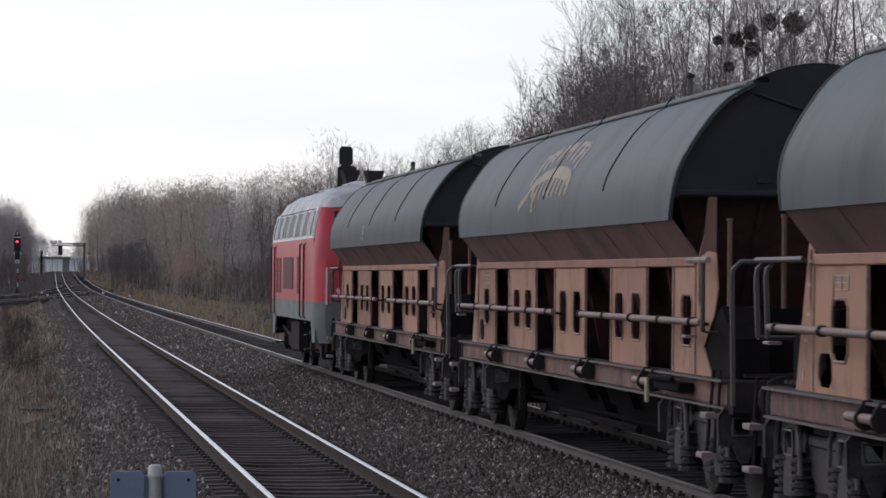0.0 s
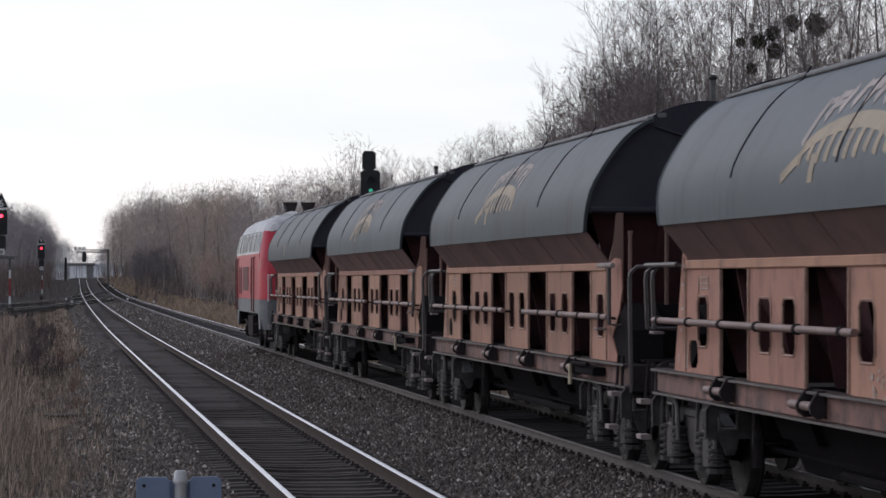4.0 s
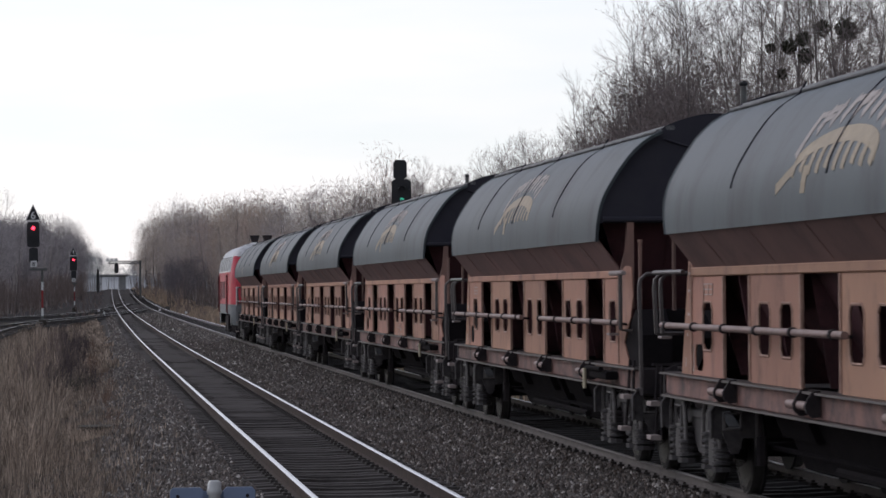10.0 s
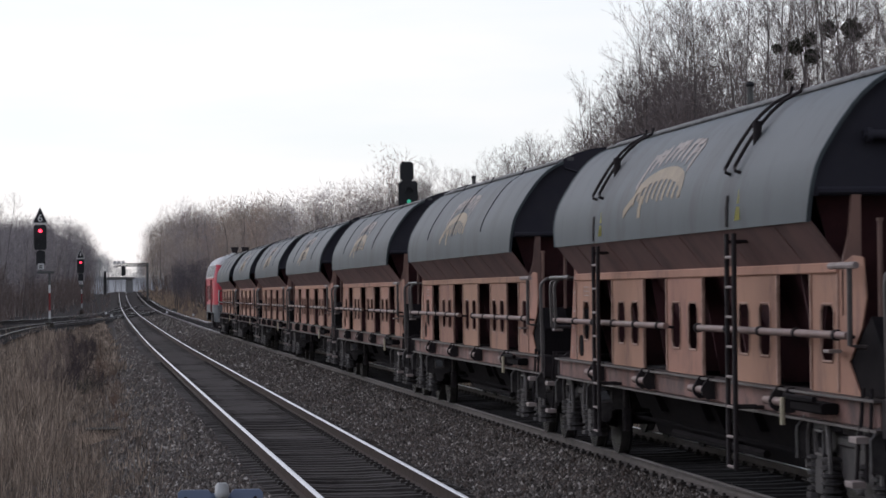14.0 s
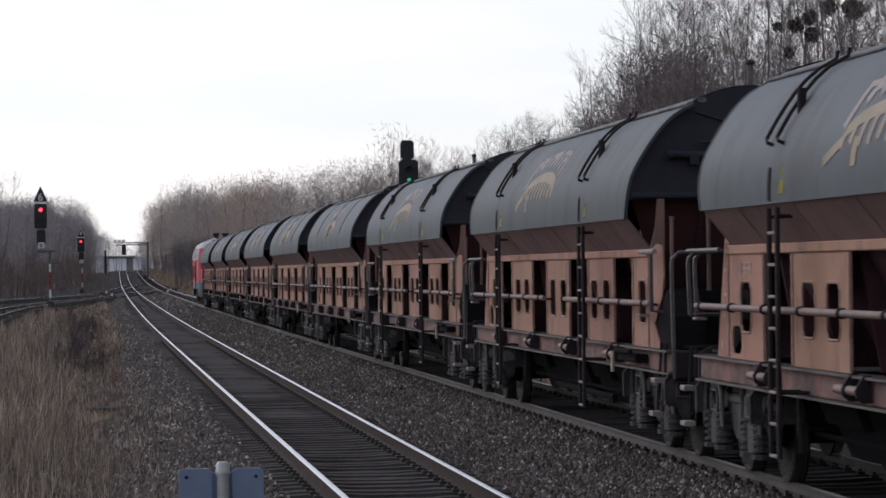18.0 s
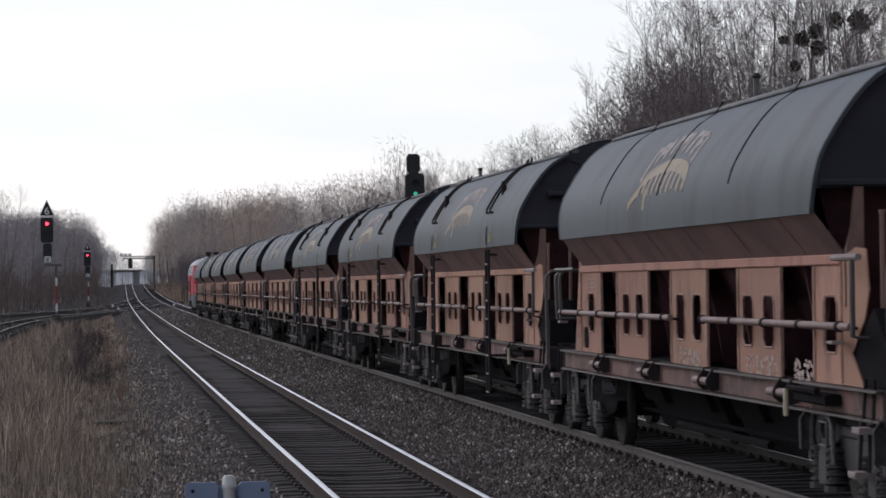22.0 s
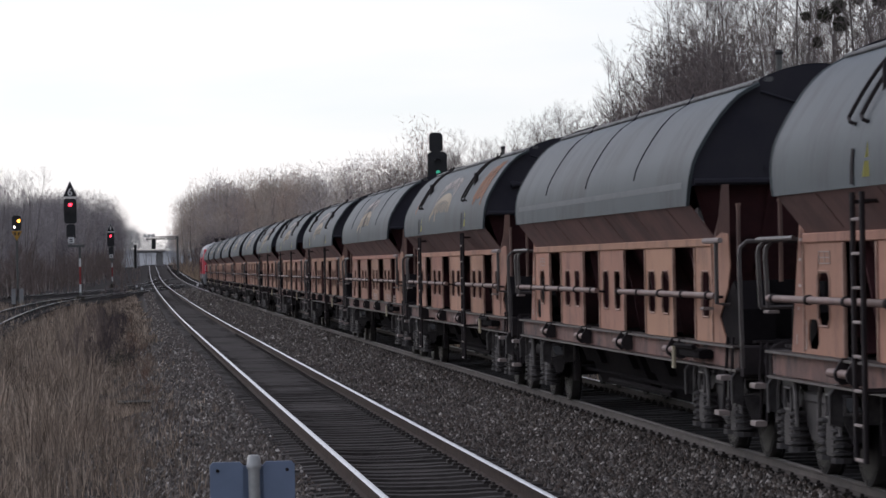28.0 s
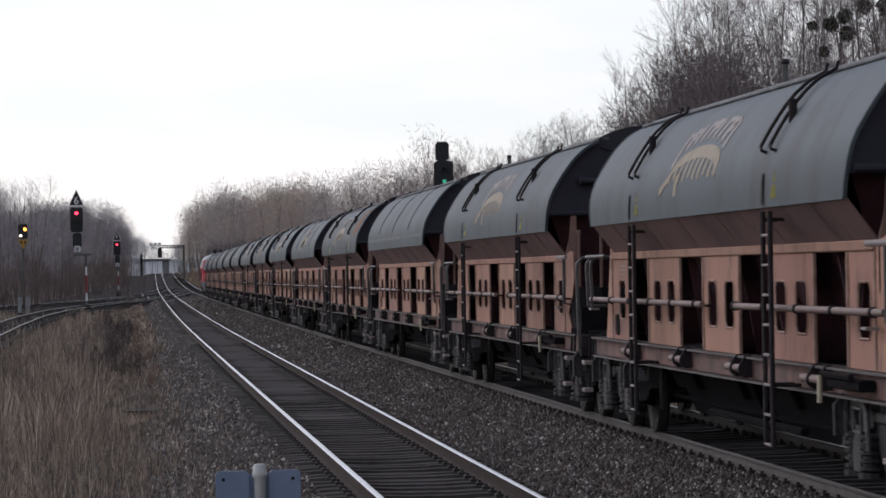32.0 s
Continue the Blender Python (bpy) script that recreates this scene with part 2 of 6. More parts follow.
BARK = mat("bark_grey", (0.14, 0.12, 0.114), (0.085, 0.073, 0.069), 0.9, scale=4.0, rand=0.2, bump=0.3)
BIRCH = mat("bark_birch", (0.4, 0.35, 0.325), (0.16, 0.135, 0.122), 0.85, scale=6.0, lo=0.5, hi=0.7)
TWIG = mat("twig_brown", (0.21, 0.175, 0.165), (0.14, 0.118, 0.112), 0.9, scale=0.6, rand=0.2, island=0.3, bump=0)
# plain dark sleepers on the side tracks; under the train they carry its shade
DARK_SLEEPER = mat("sleeper_dark", (0.042, 0.037, 0.036), (0.028, 0.025, 0.024), 0.9, scale=6.0, rand=0.18, dirt=(0.02, 0.018, 0.017))
BAND = mat("pale_band", (0.104, 0.12, 0.128), (0.075, 0.09, 0.098), 0.6, scale=3.0)
BRAMBLE = mat("bramble_twigs", (0.1, 0.078, 0.078), (0.06, 0.047, 0.048), 0.9, scale=0.5, island=0.4, bump=0)
RUSTWEED = mat("rusty_weed", (0.24, 0.15, 0.11), (0.15, 0.1, 0.078), 0.9, scale=0.5, island=0.4, bump=0)
ORANGE_GRASS = mat("rusty_grass", (0.5, 0.38, 0.27), (0.3, 0.22, 0.165), 0.9, scale=0.5, island=0.4, bump=0)
# shade beneath and right of the train is put into this bed colour
DARKBED = mat("trackbed_shaded", (0.034, 0.029, 0.028), (0.022, 0.019, 0.018), 0.95, scale=5.0, bump=0.5, fine=25.0, spec=0.05)
FILL = mat("trackbed_fines", (0.076, 0.067, 0.063), (0.062, 0.055, 0.051), 0.95, scale=2.0, bump=0.5, fine=30.0, dirt=(0.028, 0.024, 0.022), dirt_scale=0.5, spec=0.05)
# FARTWIG to GREYTWIG: base colours paled to carry the haze of distance
FARTWIG = mat("far_twig", (0.55, 0.46, 0.42), (0.4, 0.338, 0.315), 0.9, scale=0.05, island=0.35, bump=0)
TANTWIG = mat("tan_twig", (0.48, 0.395, 0.325), (0.33, 0.273, 0.232), 0.9, scale=0.05, island=0.4, bump=0)
RUSTTWIG = mat("rusty_twig", (0.52, 0.375, 0.3), (0.4, 0.295, 0.245), 0.9, scale=0.05, island=0.35, bump=0)
GREYTWIG = mat("grey_twig", (0.41, 0.372, 0.375), (0.31, 0.283, 0.287), 0.9, scale=0.05, island=0.35, bump=0)
LEFTTWIG = mat("slate_twig", (0.21, 0.186, 0.194), (0.145, 0.129, 0.137), 0.9, scale=0.05, island=0.35, bump=0)
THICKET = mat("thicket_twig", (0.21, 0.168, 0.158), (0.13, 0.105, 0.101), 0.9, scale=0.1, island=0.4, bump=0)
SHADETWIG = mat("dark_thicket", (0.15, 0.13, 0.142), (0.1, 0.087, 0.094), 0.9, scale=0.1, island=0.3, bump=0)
# pale blue-grey twigs: the haze of distance is put into the base colour
HAZETWIG = mat("hazed_twig", (0.34, 0.345, 0.36), (0.27, 0.275, 0.295), 0.9, scale=0.05, island=0.2, bump=0)
TRAIN_RAIL = mat("rail_brown_grey", (0.125, 0.108, 0.098), (0.09, 0.077, 0.07), 0.8, scale=3.0, spec=0.2)
BRACKET = mat("bracket_steel", (0.085, 0.076, 0.075), (0.026, 0.022, 0.023), 0.6, scale=5.0, spec=0.2)
# paler than the frames: bright edge highlights are put into this colour
RIM = mat("pale_rim_steel", (0.15, 0.135, 0.13), (0.07, 0.062, 0.06), 0.5, scale=7.0, spec=0.3)
SPRING = mat("spring_steel", (0.034, 0.03, 0.031), (0.06, 0.053, 0.053), 0.5, scale=5.0, spec=0.3)
MISTLE = mat("mistletoe_green", (0.026, 0.03, 0.016), (0.04, 0.042, 0.022), 0.85, island=0.4, bump=0)
SIG_BLACK = mat("signal_black", (0.016, 0.017, 0.019), (0.025, 0.025, 0.027), 0.6)
SIG_POST = mat("signal_post_grey", (0.13, 0.135, 0.13), (0.09, 0.09, 0.085), 0.6, dirt=(0.06, 0.05, 0.045))
SIG_WHITE = mat("sign_white", (0.72, 0.72, 0.71), (0.6, 0.6, 0.59), 0.5)
SIG_RED = mat("sign_red", (0.3, 0.03, 0.03), (0.22, 0.03, 0.03), 0.6)
SIG_ORANGE = mat("sign_orange", (0.5, 0.27, 0.04), (0.4, 0.2, 0.03), 0.6)
BOARD = mat("board_back_blue", (0.2, 0.255, 0.37), (0.17, 0.22, 0.31), 0.5, scale=3.0, bump=0.05)
GALV = mat("galvanised", (0.5, 0.5, 0.49), (0.36, 0.36, 0.35), 0.5, metal=0.3, scale=8.0)
CONCRETE = mat("weathered_concrete", (0.075, 0.066, 0.056), (0.045, 0.04, 0.034), 0.9, scale=3.0, spec=0.05)
BRIDGE = mat("bridge_concrete", (0.3, 0.3, 0.3), (0.22, 0.22, 0.225), 0.85, scale=0.4)
# horizon haze painted in: plain blue-grey that glows by itself
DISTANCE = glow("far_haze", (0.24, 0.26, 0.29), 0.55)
RED_LAMP = glow("red_lamp", (1.0, 0.03, 0.06), 6.0)
AMBER_LAMP = glow("amber_lamp", (1.0, 0.42, 0.06), 6.0)
WHITE_LAMP = glow("white_lamp", (1.0, 0.93, 0.85), 4.0)
GREEN_LAMP = glow("green_lamp", (0.04, 0.4, 0.26), 0.8)


# ---- mesh tools ----
class Geo:
    """Collects verts and faces, then links them as one mesh object."""

    def __init__(self):
        self.v, self.f, self.m = [], [], []

    def add(self, verts, faces, mi=0):
        o = len(self.v)
        self.v += [tuple(p) for p in verts]
        self.f += [tuple(o + i for i in q) for q in faces]
        self.m += [mi] * len(faces)
        return self

    def box(self, x0, x1, y0, y1, z0, z1, mi=0):
        p = [(x, y, z) for z in (z0, z1) for y in (y0, y1) for x in (x0, x1)]
        return self.add(p, [(0, 2, 3, 1), (4, 5, 7, 6), (0, 1, 5, 4), (2, 6, 7, 3), (0, 4, 6, 2), (1, 3, 7, 5)], mi)

    def prism(self, prof, a, b, axis="y", mi=0):
        """prof: closed outline. axis y: (x, z); x: (y, z); z: (x, y)."""
        put = {"y": lambda p, q: (p[0], q, p[1]), "x": lambda p, q: (q, p[0], p[1]), "z": lambda p, q: (p[0], p[1], q)}[axis]
        n = len(prof)
        vs = [put(p, a) for p in prof] + [put(p, b) for p in prof]
        fs = [(i, (i + 1) % n, n + (i + 1) % n, n + i) for i in range(n)] + [tuple(range(n))[::-1], tuple(range(n, 2 * n))]
        return self.add(vs, fs, mi)

    def cbox(self, x0, x1, y0, y1, z0, z1, c=0.02, axis="y", mi=0):
        """A box with chamfered long edges."""
        a0, a1, b0, b1, e0, e1 = {"y": (x0, x1, z0, z1, y0, y1), "x": (y0, y1, z0, z1, x0, x1), "z": (x0, x1, y0, y1, z0, z1)}[axis]
        c = min(c, (a1 - a0) * 0.45, (b1 - b0) * 0.45)
        prof = [(a0 + c, b0), (a1 - c, b0), (a1, b0 + c), (a1, b1 - c), (a1 - c, b1), (a0 + c, b1), (a0, b1 - c), (a0, b0 + c)]
        return self.prism(prof, e0, e1, axis, mi)

    def tube(self, pts, r, n=8, mi=0, r1=None):
        pts = [Vector(p) for p in pts]
        k = len(pts)
        vs, fs = [], []
        side = None
        for i, p in enumerate(pts):
            d = (pts[min(i + 1, k - 1)] - pts[max(i - 1, 0)]).normalized()
            if side is None:
                side = d.orthogonal().normalized()
            side = (side - d * side.dot(d)).normalized()
            up = d.cross(side)
            rr = r if r1 is None else r + (r1 - r) * i / max(1, k - 1)
            vs += [p + (side * math.cos(a) + up * math.sin(a)) * rr for a in (2 * math.pi * j / n for j in range(n))]
        for i in range(k - 1):
            fs += [(i * n + j, i * n + (j + 1) % n, (i + 1) * n + (j + 1) % n, (i + 1) * n + j) for j in range(n)]
        fs += [tuple(range(n))[::-1], tuple(range((k - 1) * n, k * n))]
        return self.add(vs, fs, mi)

    def lathe(self, prof, centre, axis="x", n=24, mi=0):
        """prof: (along, radius) pairs, turned round the axis."""
        vs, fs = [], []
        for s, r in prof:
            for j in range(n):
                a = 2 * math.pi * j / n
                c, d = math.cos(a) * r, math.sin(a) * r
                vs.append(Vector(centre) + Vector({"x": (s, c, d), "y": (c, s, d), "z": (c, d, s)}[axis]))
        for i in range(len(prof) - 1):
            fs += [(i * n + j, i * n + (j + 1) % n, (i + 1) * n + (j + 1) % n, (i + 1) * n + j) for j in range(n)]
        fs += [tuple(range(n))[::-1], tuple(range((len(prof) - 1) * n, len(prof) * n))]
        return self.add(vs, fs, mi)

    def sheet(self, pts, thick, mi=0):
        """A grid of points (rows of points) given a thickness along its normal."""
        g = [[Vector(p) for p in row] for row in pts]
        R, C = len(g), len(g[0])
        off = []
        for i in range(R):
            for j in range(C):
                a = g[min(i + 1, R - 1)][j] - g[max(i - 1, 0)][j]
                b = g[i][min(j + 1, C - 1)] - g[i][max(j - 1, 0)]
                off.append(a.cross(b).normalized() * thick)
        flat = [p for row in g for p in row]
        vs = flat + [p + o for p, o in zip(flat, off)]
        N = R * C
        fs = []
        for i in range(R - 1):
            for j in range(C - 1):
                q = (i * C + j, i * C + j + 1, (i + 1) * C + j + 1, (i + 1) * C + j)
                fs += [q[::-1], tuple(N + k for k in q)]
        ring = [j for j in range(C)] + [i * C + C - 1 for i in range(1, R)] + [(R - 1) * C + j for j in range(C - 2, -1, -1)] + [i * C for i in range(R - 2, 0, -1)]
        fs += [(a, b, N + b, N + a) for a, b in zip(ring, ring[1:] + ring[:1])]
        return self.add(vs, fs, mi)

    def plate(self, x0, x1, ys, zs, holes, mi=0):
        """An upright plate in the y-z plane with oblong holes (y0, y1, z0, z1), each with cut corners and its own edges."""
        ya, yb = ys
        za, zb = zs
        cuts = sorted({ya, yb, *[h[0] for h in holes], *[h[1] for h in holes]})
        for a, b in zip(cuts, cuts[1:]):
            inside = [h for h in holes if h[0] <= a + 1e-6 and h[1] >= b - 1e-6]
            if not inside:
                self.box(x0, x1, a, b, za, zb, mi)
            else:
                h = inside[0]
                c = 0.07
                self.prism([(a, za), (b, za), (b, h[2] + c), (b - c, h[2]), (a + c, h[2]), (a, h[2] + c)], x0, x1, "x", mi)
                self.prism([(a, h[3] - c), (a + c, h[3]), (b - c, h[3]), (b, h[3] - c), (b, zb), (a, zb)], x0, x1, "x", mi)
        return self

    def islands(self):
        """The loose pieces, each as a Geo of its own."""
        root = list(range(len(self.v)))

        def find(i):
            while root[i] != i:
                root[i] = root[root[i]]
                i = root[i]
            return i

        for q in self.f:
            for i in q[1:]:
                root[find(i)] = find(q[0])
        out = {}
        for q, mi in zip(self.f, self.m):
            g, seen = out.setdefault(find(q[0]), (Geo(), {}))
            for i in q:
                if i not in seen:
                    seen[i] = len(g.v)
                    g.v.append(self.v[i])
            g.f.append(tuple(seen[i] for i in q))
            g.m.append(mi)
        return [g for g, _ in out.values()]

    def weld(self):
        """Joins corners that coincide."""
        keys, keep, idx = {}, [], []
        for p in self.v:
            k = tuple(round(c, 4) for c in p)
            if k not in keys:
                keys[k] = len(keep)
                keep.append(p)
            idx.append(keys[k])
        self.v, self.f = keep, [tuple(idx[i] for i in q) for q in self.f]
        return self

    def mesh(self, name, mats, smooth=False):
        me = bpy.data.meshes.new(name)
        me.from_pydata(self.v, [], self.f)
        for m in (mats if isinstance(mats, (list, tuple)) else [mats]):
            me.materials.append(m)
        me.polygons.foreach_set("material_index", self.m)
        if smooth:
            me.polygons.foreach_set("use_smooth", [True] * len(me.polygons))
            me.set_sharp_from_angle(angle=radians(40))
        me.update()
        return me


def thing(name, label, category, group="", kind="", data=None):
    return tagged(new(name, data), label, category, group, kind)


def part(name, geo, mats, parent, label="", smooth=False, at=None):
    ob = new(name, geo.mesh(name, mats, smooth) if isinstance(geo, Geo) else geo)
    ob.parent = parent
    if at is not None:
        ob.matrix_local = at
    return tagged(ob, label)


def pieces(name, geo, mats, parent, label="", smooth=False):
    """Each loose piece of geo as a part of its own."""
    return [part(name, g, mats, parent, label, smooth) for g in geo.islands()]


# ---- plan ----
TRAIN_X, NEAR_X = 7.65, 3.15


def eased(knots):
    """A gently rounded x(y) through the knots (y, x)."""
    ky, kx = [k[0] for k in knots], [k[1] for k in knots]
    return lambda y: float(np.mean(np.interp(y + np.linspace(-24, 24, 9), ky, kx)))


# the lines swing to the right beyond the first hundred metres
near_x = eased([(-400, 3.13), (30, 3.14), (75, 3.17), (130, 3.24), (175, 3.44), (217, 3.68), (289, 4.12), (358, 4.6), (423, 4.95), (525, 5.7), (760, 7.6)])
train_x = eased([(-400, TRAIN_X), (95, TRAIN_X), (155, 7.78), (195, 7.97), (236, 8.22), (290, 8.62), (350, 8.95), (420, 9.3), (525, 9.95), (760, 11.6)])


def bend(y):
    """How far the formation has swung to the right, and how far it has climbed, at y."""
    return near_x(y) - NEAR_X, 1.7e-5 * max(0.0, y - 300.0) ** 2


def stations(a, b, near=4.0, far=25.0):
    out, y = [], a
    while y < b:
        out.append(y)
        y += near if -30 < y < 160 else far
    return out + [b]


# ---- ground: one sheet with the trackbed on it ----
def ground():
    xs = [-900, -300, -120, -60, -30, -18, -11, -7, -4.5, -2.6, -1.2, -0.2, 0.5, 1.0, 1.5, 1.9, 4.35, 4.8, 5.6, 6.3, 6.6, 6.74, 6.8, 9.05, 9.5, 10.0, 10.8, 12, 14, 17, 21, 28, 45, 90, 250, 900]
    hs = [-0.6] * 8 + [-0.62, -0.68, -0.72, -0.68, -0.46, -0.32, -0.24, -0.186, -0.186, -0.24, -0.25, -0.13, -0.1, -0.12, -0.165, -0.165, -0.3, -0.55, -0.75, -0.7, -0.55, -0.4, -0.2, 0.1, 0.4, 0.8, 1.0, 1.0]
    ys = [-900, -300, -120, -60, -30] + list(np.arange(-10, 160, 2.5)) + list(np.arange(160, 760, 20)) + [900, 1300, 2200, 4200]
    g = Geo()
    rnd = random.Random(4)
    vs = []
    for y in ys:
        dx, dz = bend(min(y, 730))
        for x, z in zip(xs, hs):
            if 1.9 <= x <= 4.35:
                z -= float(np.interp(y, [40, 75], [0.03, 0.0]))
            wild = 0.07 if x < 0.3 or x > 10.5 else 0.012
            vs.append((x + (dx if -60 < x < 60 else 0), y, z + dz + rnd.uniform(-wild, wild)))
    n = len(xs)
    fs, ms = [], []
    for j in range(len(ys) - 1):
        for i in range(n - 1):
            fs.append((j * n + i, j * n + i + 1, (j + 1) * n + i + 1, (j + 1) * n + i))
            mid = (xs[i] + xs[i + 1]) / 2
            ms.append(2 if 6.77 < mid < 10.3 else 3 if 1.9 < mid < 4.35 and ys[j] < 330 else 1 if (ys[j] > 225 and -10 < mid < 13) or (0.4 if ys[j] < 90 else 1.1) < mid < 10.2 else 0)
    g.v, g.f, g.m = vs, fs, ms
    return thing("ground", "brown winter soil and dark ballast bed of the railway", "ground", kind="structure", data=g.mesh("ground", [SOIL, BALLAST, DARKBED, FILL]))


ground()


# ---- tracks ----
RAIL = [(-0.075, -0.172), (0.075, -0.172), (0.075, -0.16), (0.012, -0.135), (0.009, -0.05), (0.035, -0.035), (0.036, -0.009), (0.018, -0.001), (-0.014, 0.0),
        (-0.036, -0.009), (-0.035, -0.035), (-0.009, -0.05), (-0.012, -0.135), (-0.075, -0.16)]


def rail_mesh(name, line, top, web, tall=1.0):
    """line: points (x, y, z) along the head of the rail."""
    g = Geo()
    n = len(RAIL)
    line = [Vector(p) for p in line]
    for k, p in enumerate(line):
        d = line[min(k + 1, len(line) - 1)] - line[max(k - 1, 0)]
        side = Vector((d.y, -d.x, 0)).normalized()
        g.v += [tuple(p + side * a + Vector((0, 0, b * tall))) for a, b in RAIL]
    for k in range(len(line) - 1):
        for i in range(n):
            j = (i + 1) % n
            g.f.append((k * n + i, (k + 1) * n + i, (k + 1) * n + j, k * n + j))
            g.m.append(1 if i in (6, 7, 8) else 0)
    return g.mesh(name, [web, top])


def track(name, label, centre, ys, top_left, top_right, zup=0.0, web=None, tall=1.0):
    tr = thing(name, label, "railway track", kind="structure")
    for side, top in ((-0.75, top_left), (0.75, top_right)):
        pts = []
        for y in ys:
            d = centre(y + 1) - centre(y - 1)
            n = math.hypot(d, 2)
            pts.append((centre(y) + side * 2 / n, y - side * d / n, bend(y)[1] + zup))
        part("rail", rail_mesh("rail", pts, top, web or RAIL_SIDE, tall), None, tr)
    return tr


near_track = track("track_near", "straight track with shiny worn steel rails on concrete sleepers", near_x, stations(-260, 760), RAIL_TOP, RAIL_TOP)
train_track = track("track_freight", "track with dull brown rails under the freight train", train_x, stations(-260, 760), RAIL_DULL, RAIL_TOP, 0.02, TRAIN_RAIL, 0.72)


cross_line = eased([(100, -31), (200, -17), (256, -9.7), (283, -5.9), (326, -0.7), (380, 2.5), (419, 4.2), (480, 6.6)])
branch_line = eased([(60, -5.4), (150, -5.8), (195, -5.4), (225, -4.4), (267, -0.7), (296, 1.8), (351, 5.3), (400, 8.3)])
cross_track = track("track_crossing", "dark side track that crosses over at the far points", cross_line, list(np.arange(130, 471, 10)), RAIL_DULL, RAIL_DULL, web=RAIL_DARK)
branch_track = track("track_branch", "dark branch track curving in from the sidings", branch_line, list(np.arange(80, 391, 10)), RAIL_DULL, RAIL_DULL, web=RAIL_DARK)


def sleeper_geo():
    g = Geo()
    ends = [(-1.3, 0.13), (-0.95, 0.14), (-0.5, 0.14), (-0.25, 0.105), (0.25, 0.105), (0.5, 0.14), (0.95, 0.14), (1.3, 0.13)]
    tops = [-0.195, -0.176, -0.176, -0.19, -0.19, -0.176, -0.176, -0.195]
    vs, fs = [], []
    for (x, w), z in zip(ends, tops):
        vs += [(x, -w - 0.015, -0.3), (x, -w * 0.8, z), (x, w * 0.8, z), (x, w + 0.015, -0.3)]
    for i in range(7):
        o = i * 4
        fs += [(o, o + 1, o + 5, o + 4), (o + 1, o + 2, o + 6, o + 5), (o + 2, o + 3, o + 7, o + 6)]
    fs += [(0, 3, 2, 1), (28, 29, 30, 31)]
    g.add(vs, fs)
    return g


def clips_into(g, x, y, z, turn=0.0):
    for side in (-0.75, 0.75):
        for s in (-1, 1):
            cx = x + side + s * 0.105
            g.box(cx - 0.04, cx + 0.04, y - 0.07, y + 0.07, z - 0.18, z - 0.145)
            g.box(cx - 0.016, cx + 0.016, y - 0.02, y + 0.02, z - 0.15, z - 0.118)


SLEEPER_MESH = sleeper_geo().mesh("sleeper", SLEEPER)
DARK_MESH = sleeper_geo().mesh("sleeper", DARK_SLEEPER)


def lay_sleepers(tr, centre, a, b, single_to, material, mesh, zup=0.0):
    """Singles as parts up to single_to, the far ones joined."""
    rest, clips = Geo(), Geo()
    base = sleeper_geo()
    y = a
    rnd = random.Random(int(a * 7 + b))
    while y < b:
        x, z = centre(y), bend(y)[1] + zup
        ang = -math.atan(centre(y + 0.5) - centre(y - 0.5))
        dz = rnd.uniform(-0.012, 0.008)
        if a + 44 < y < single_to:
            ob = new("sleeper", mesh)
            ob.parent = tr
            ob.matrix_local = Matrix.Translation((x, y, z + dz)) @ Matrix.Rotation(ang + rnd.uniform(-0.01, 0.01), 4, "Z")
        else:
            c, s = math.cos(ang), math.sin(ang)
            rest.add([(x + p[0] * c - p[1] * s, y + p[0] * s + p[1] * c, z + p[2] + dz) for p in base.v], base.f)
        if y < 105:
            clips_into(clips, x, y, z)
        y += 0.6
    if rest.v:
        tagged(part("sleepers", rest, material, tr), "row of grey concrete sleepers", kind="stuff")
    if clips.v:
        tagged(part("rail_clips", clips, CLIP, tr), "dark steel rail fastenings", kind="stuff")


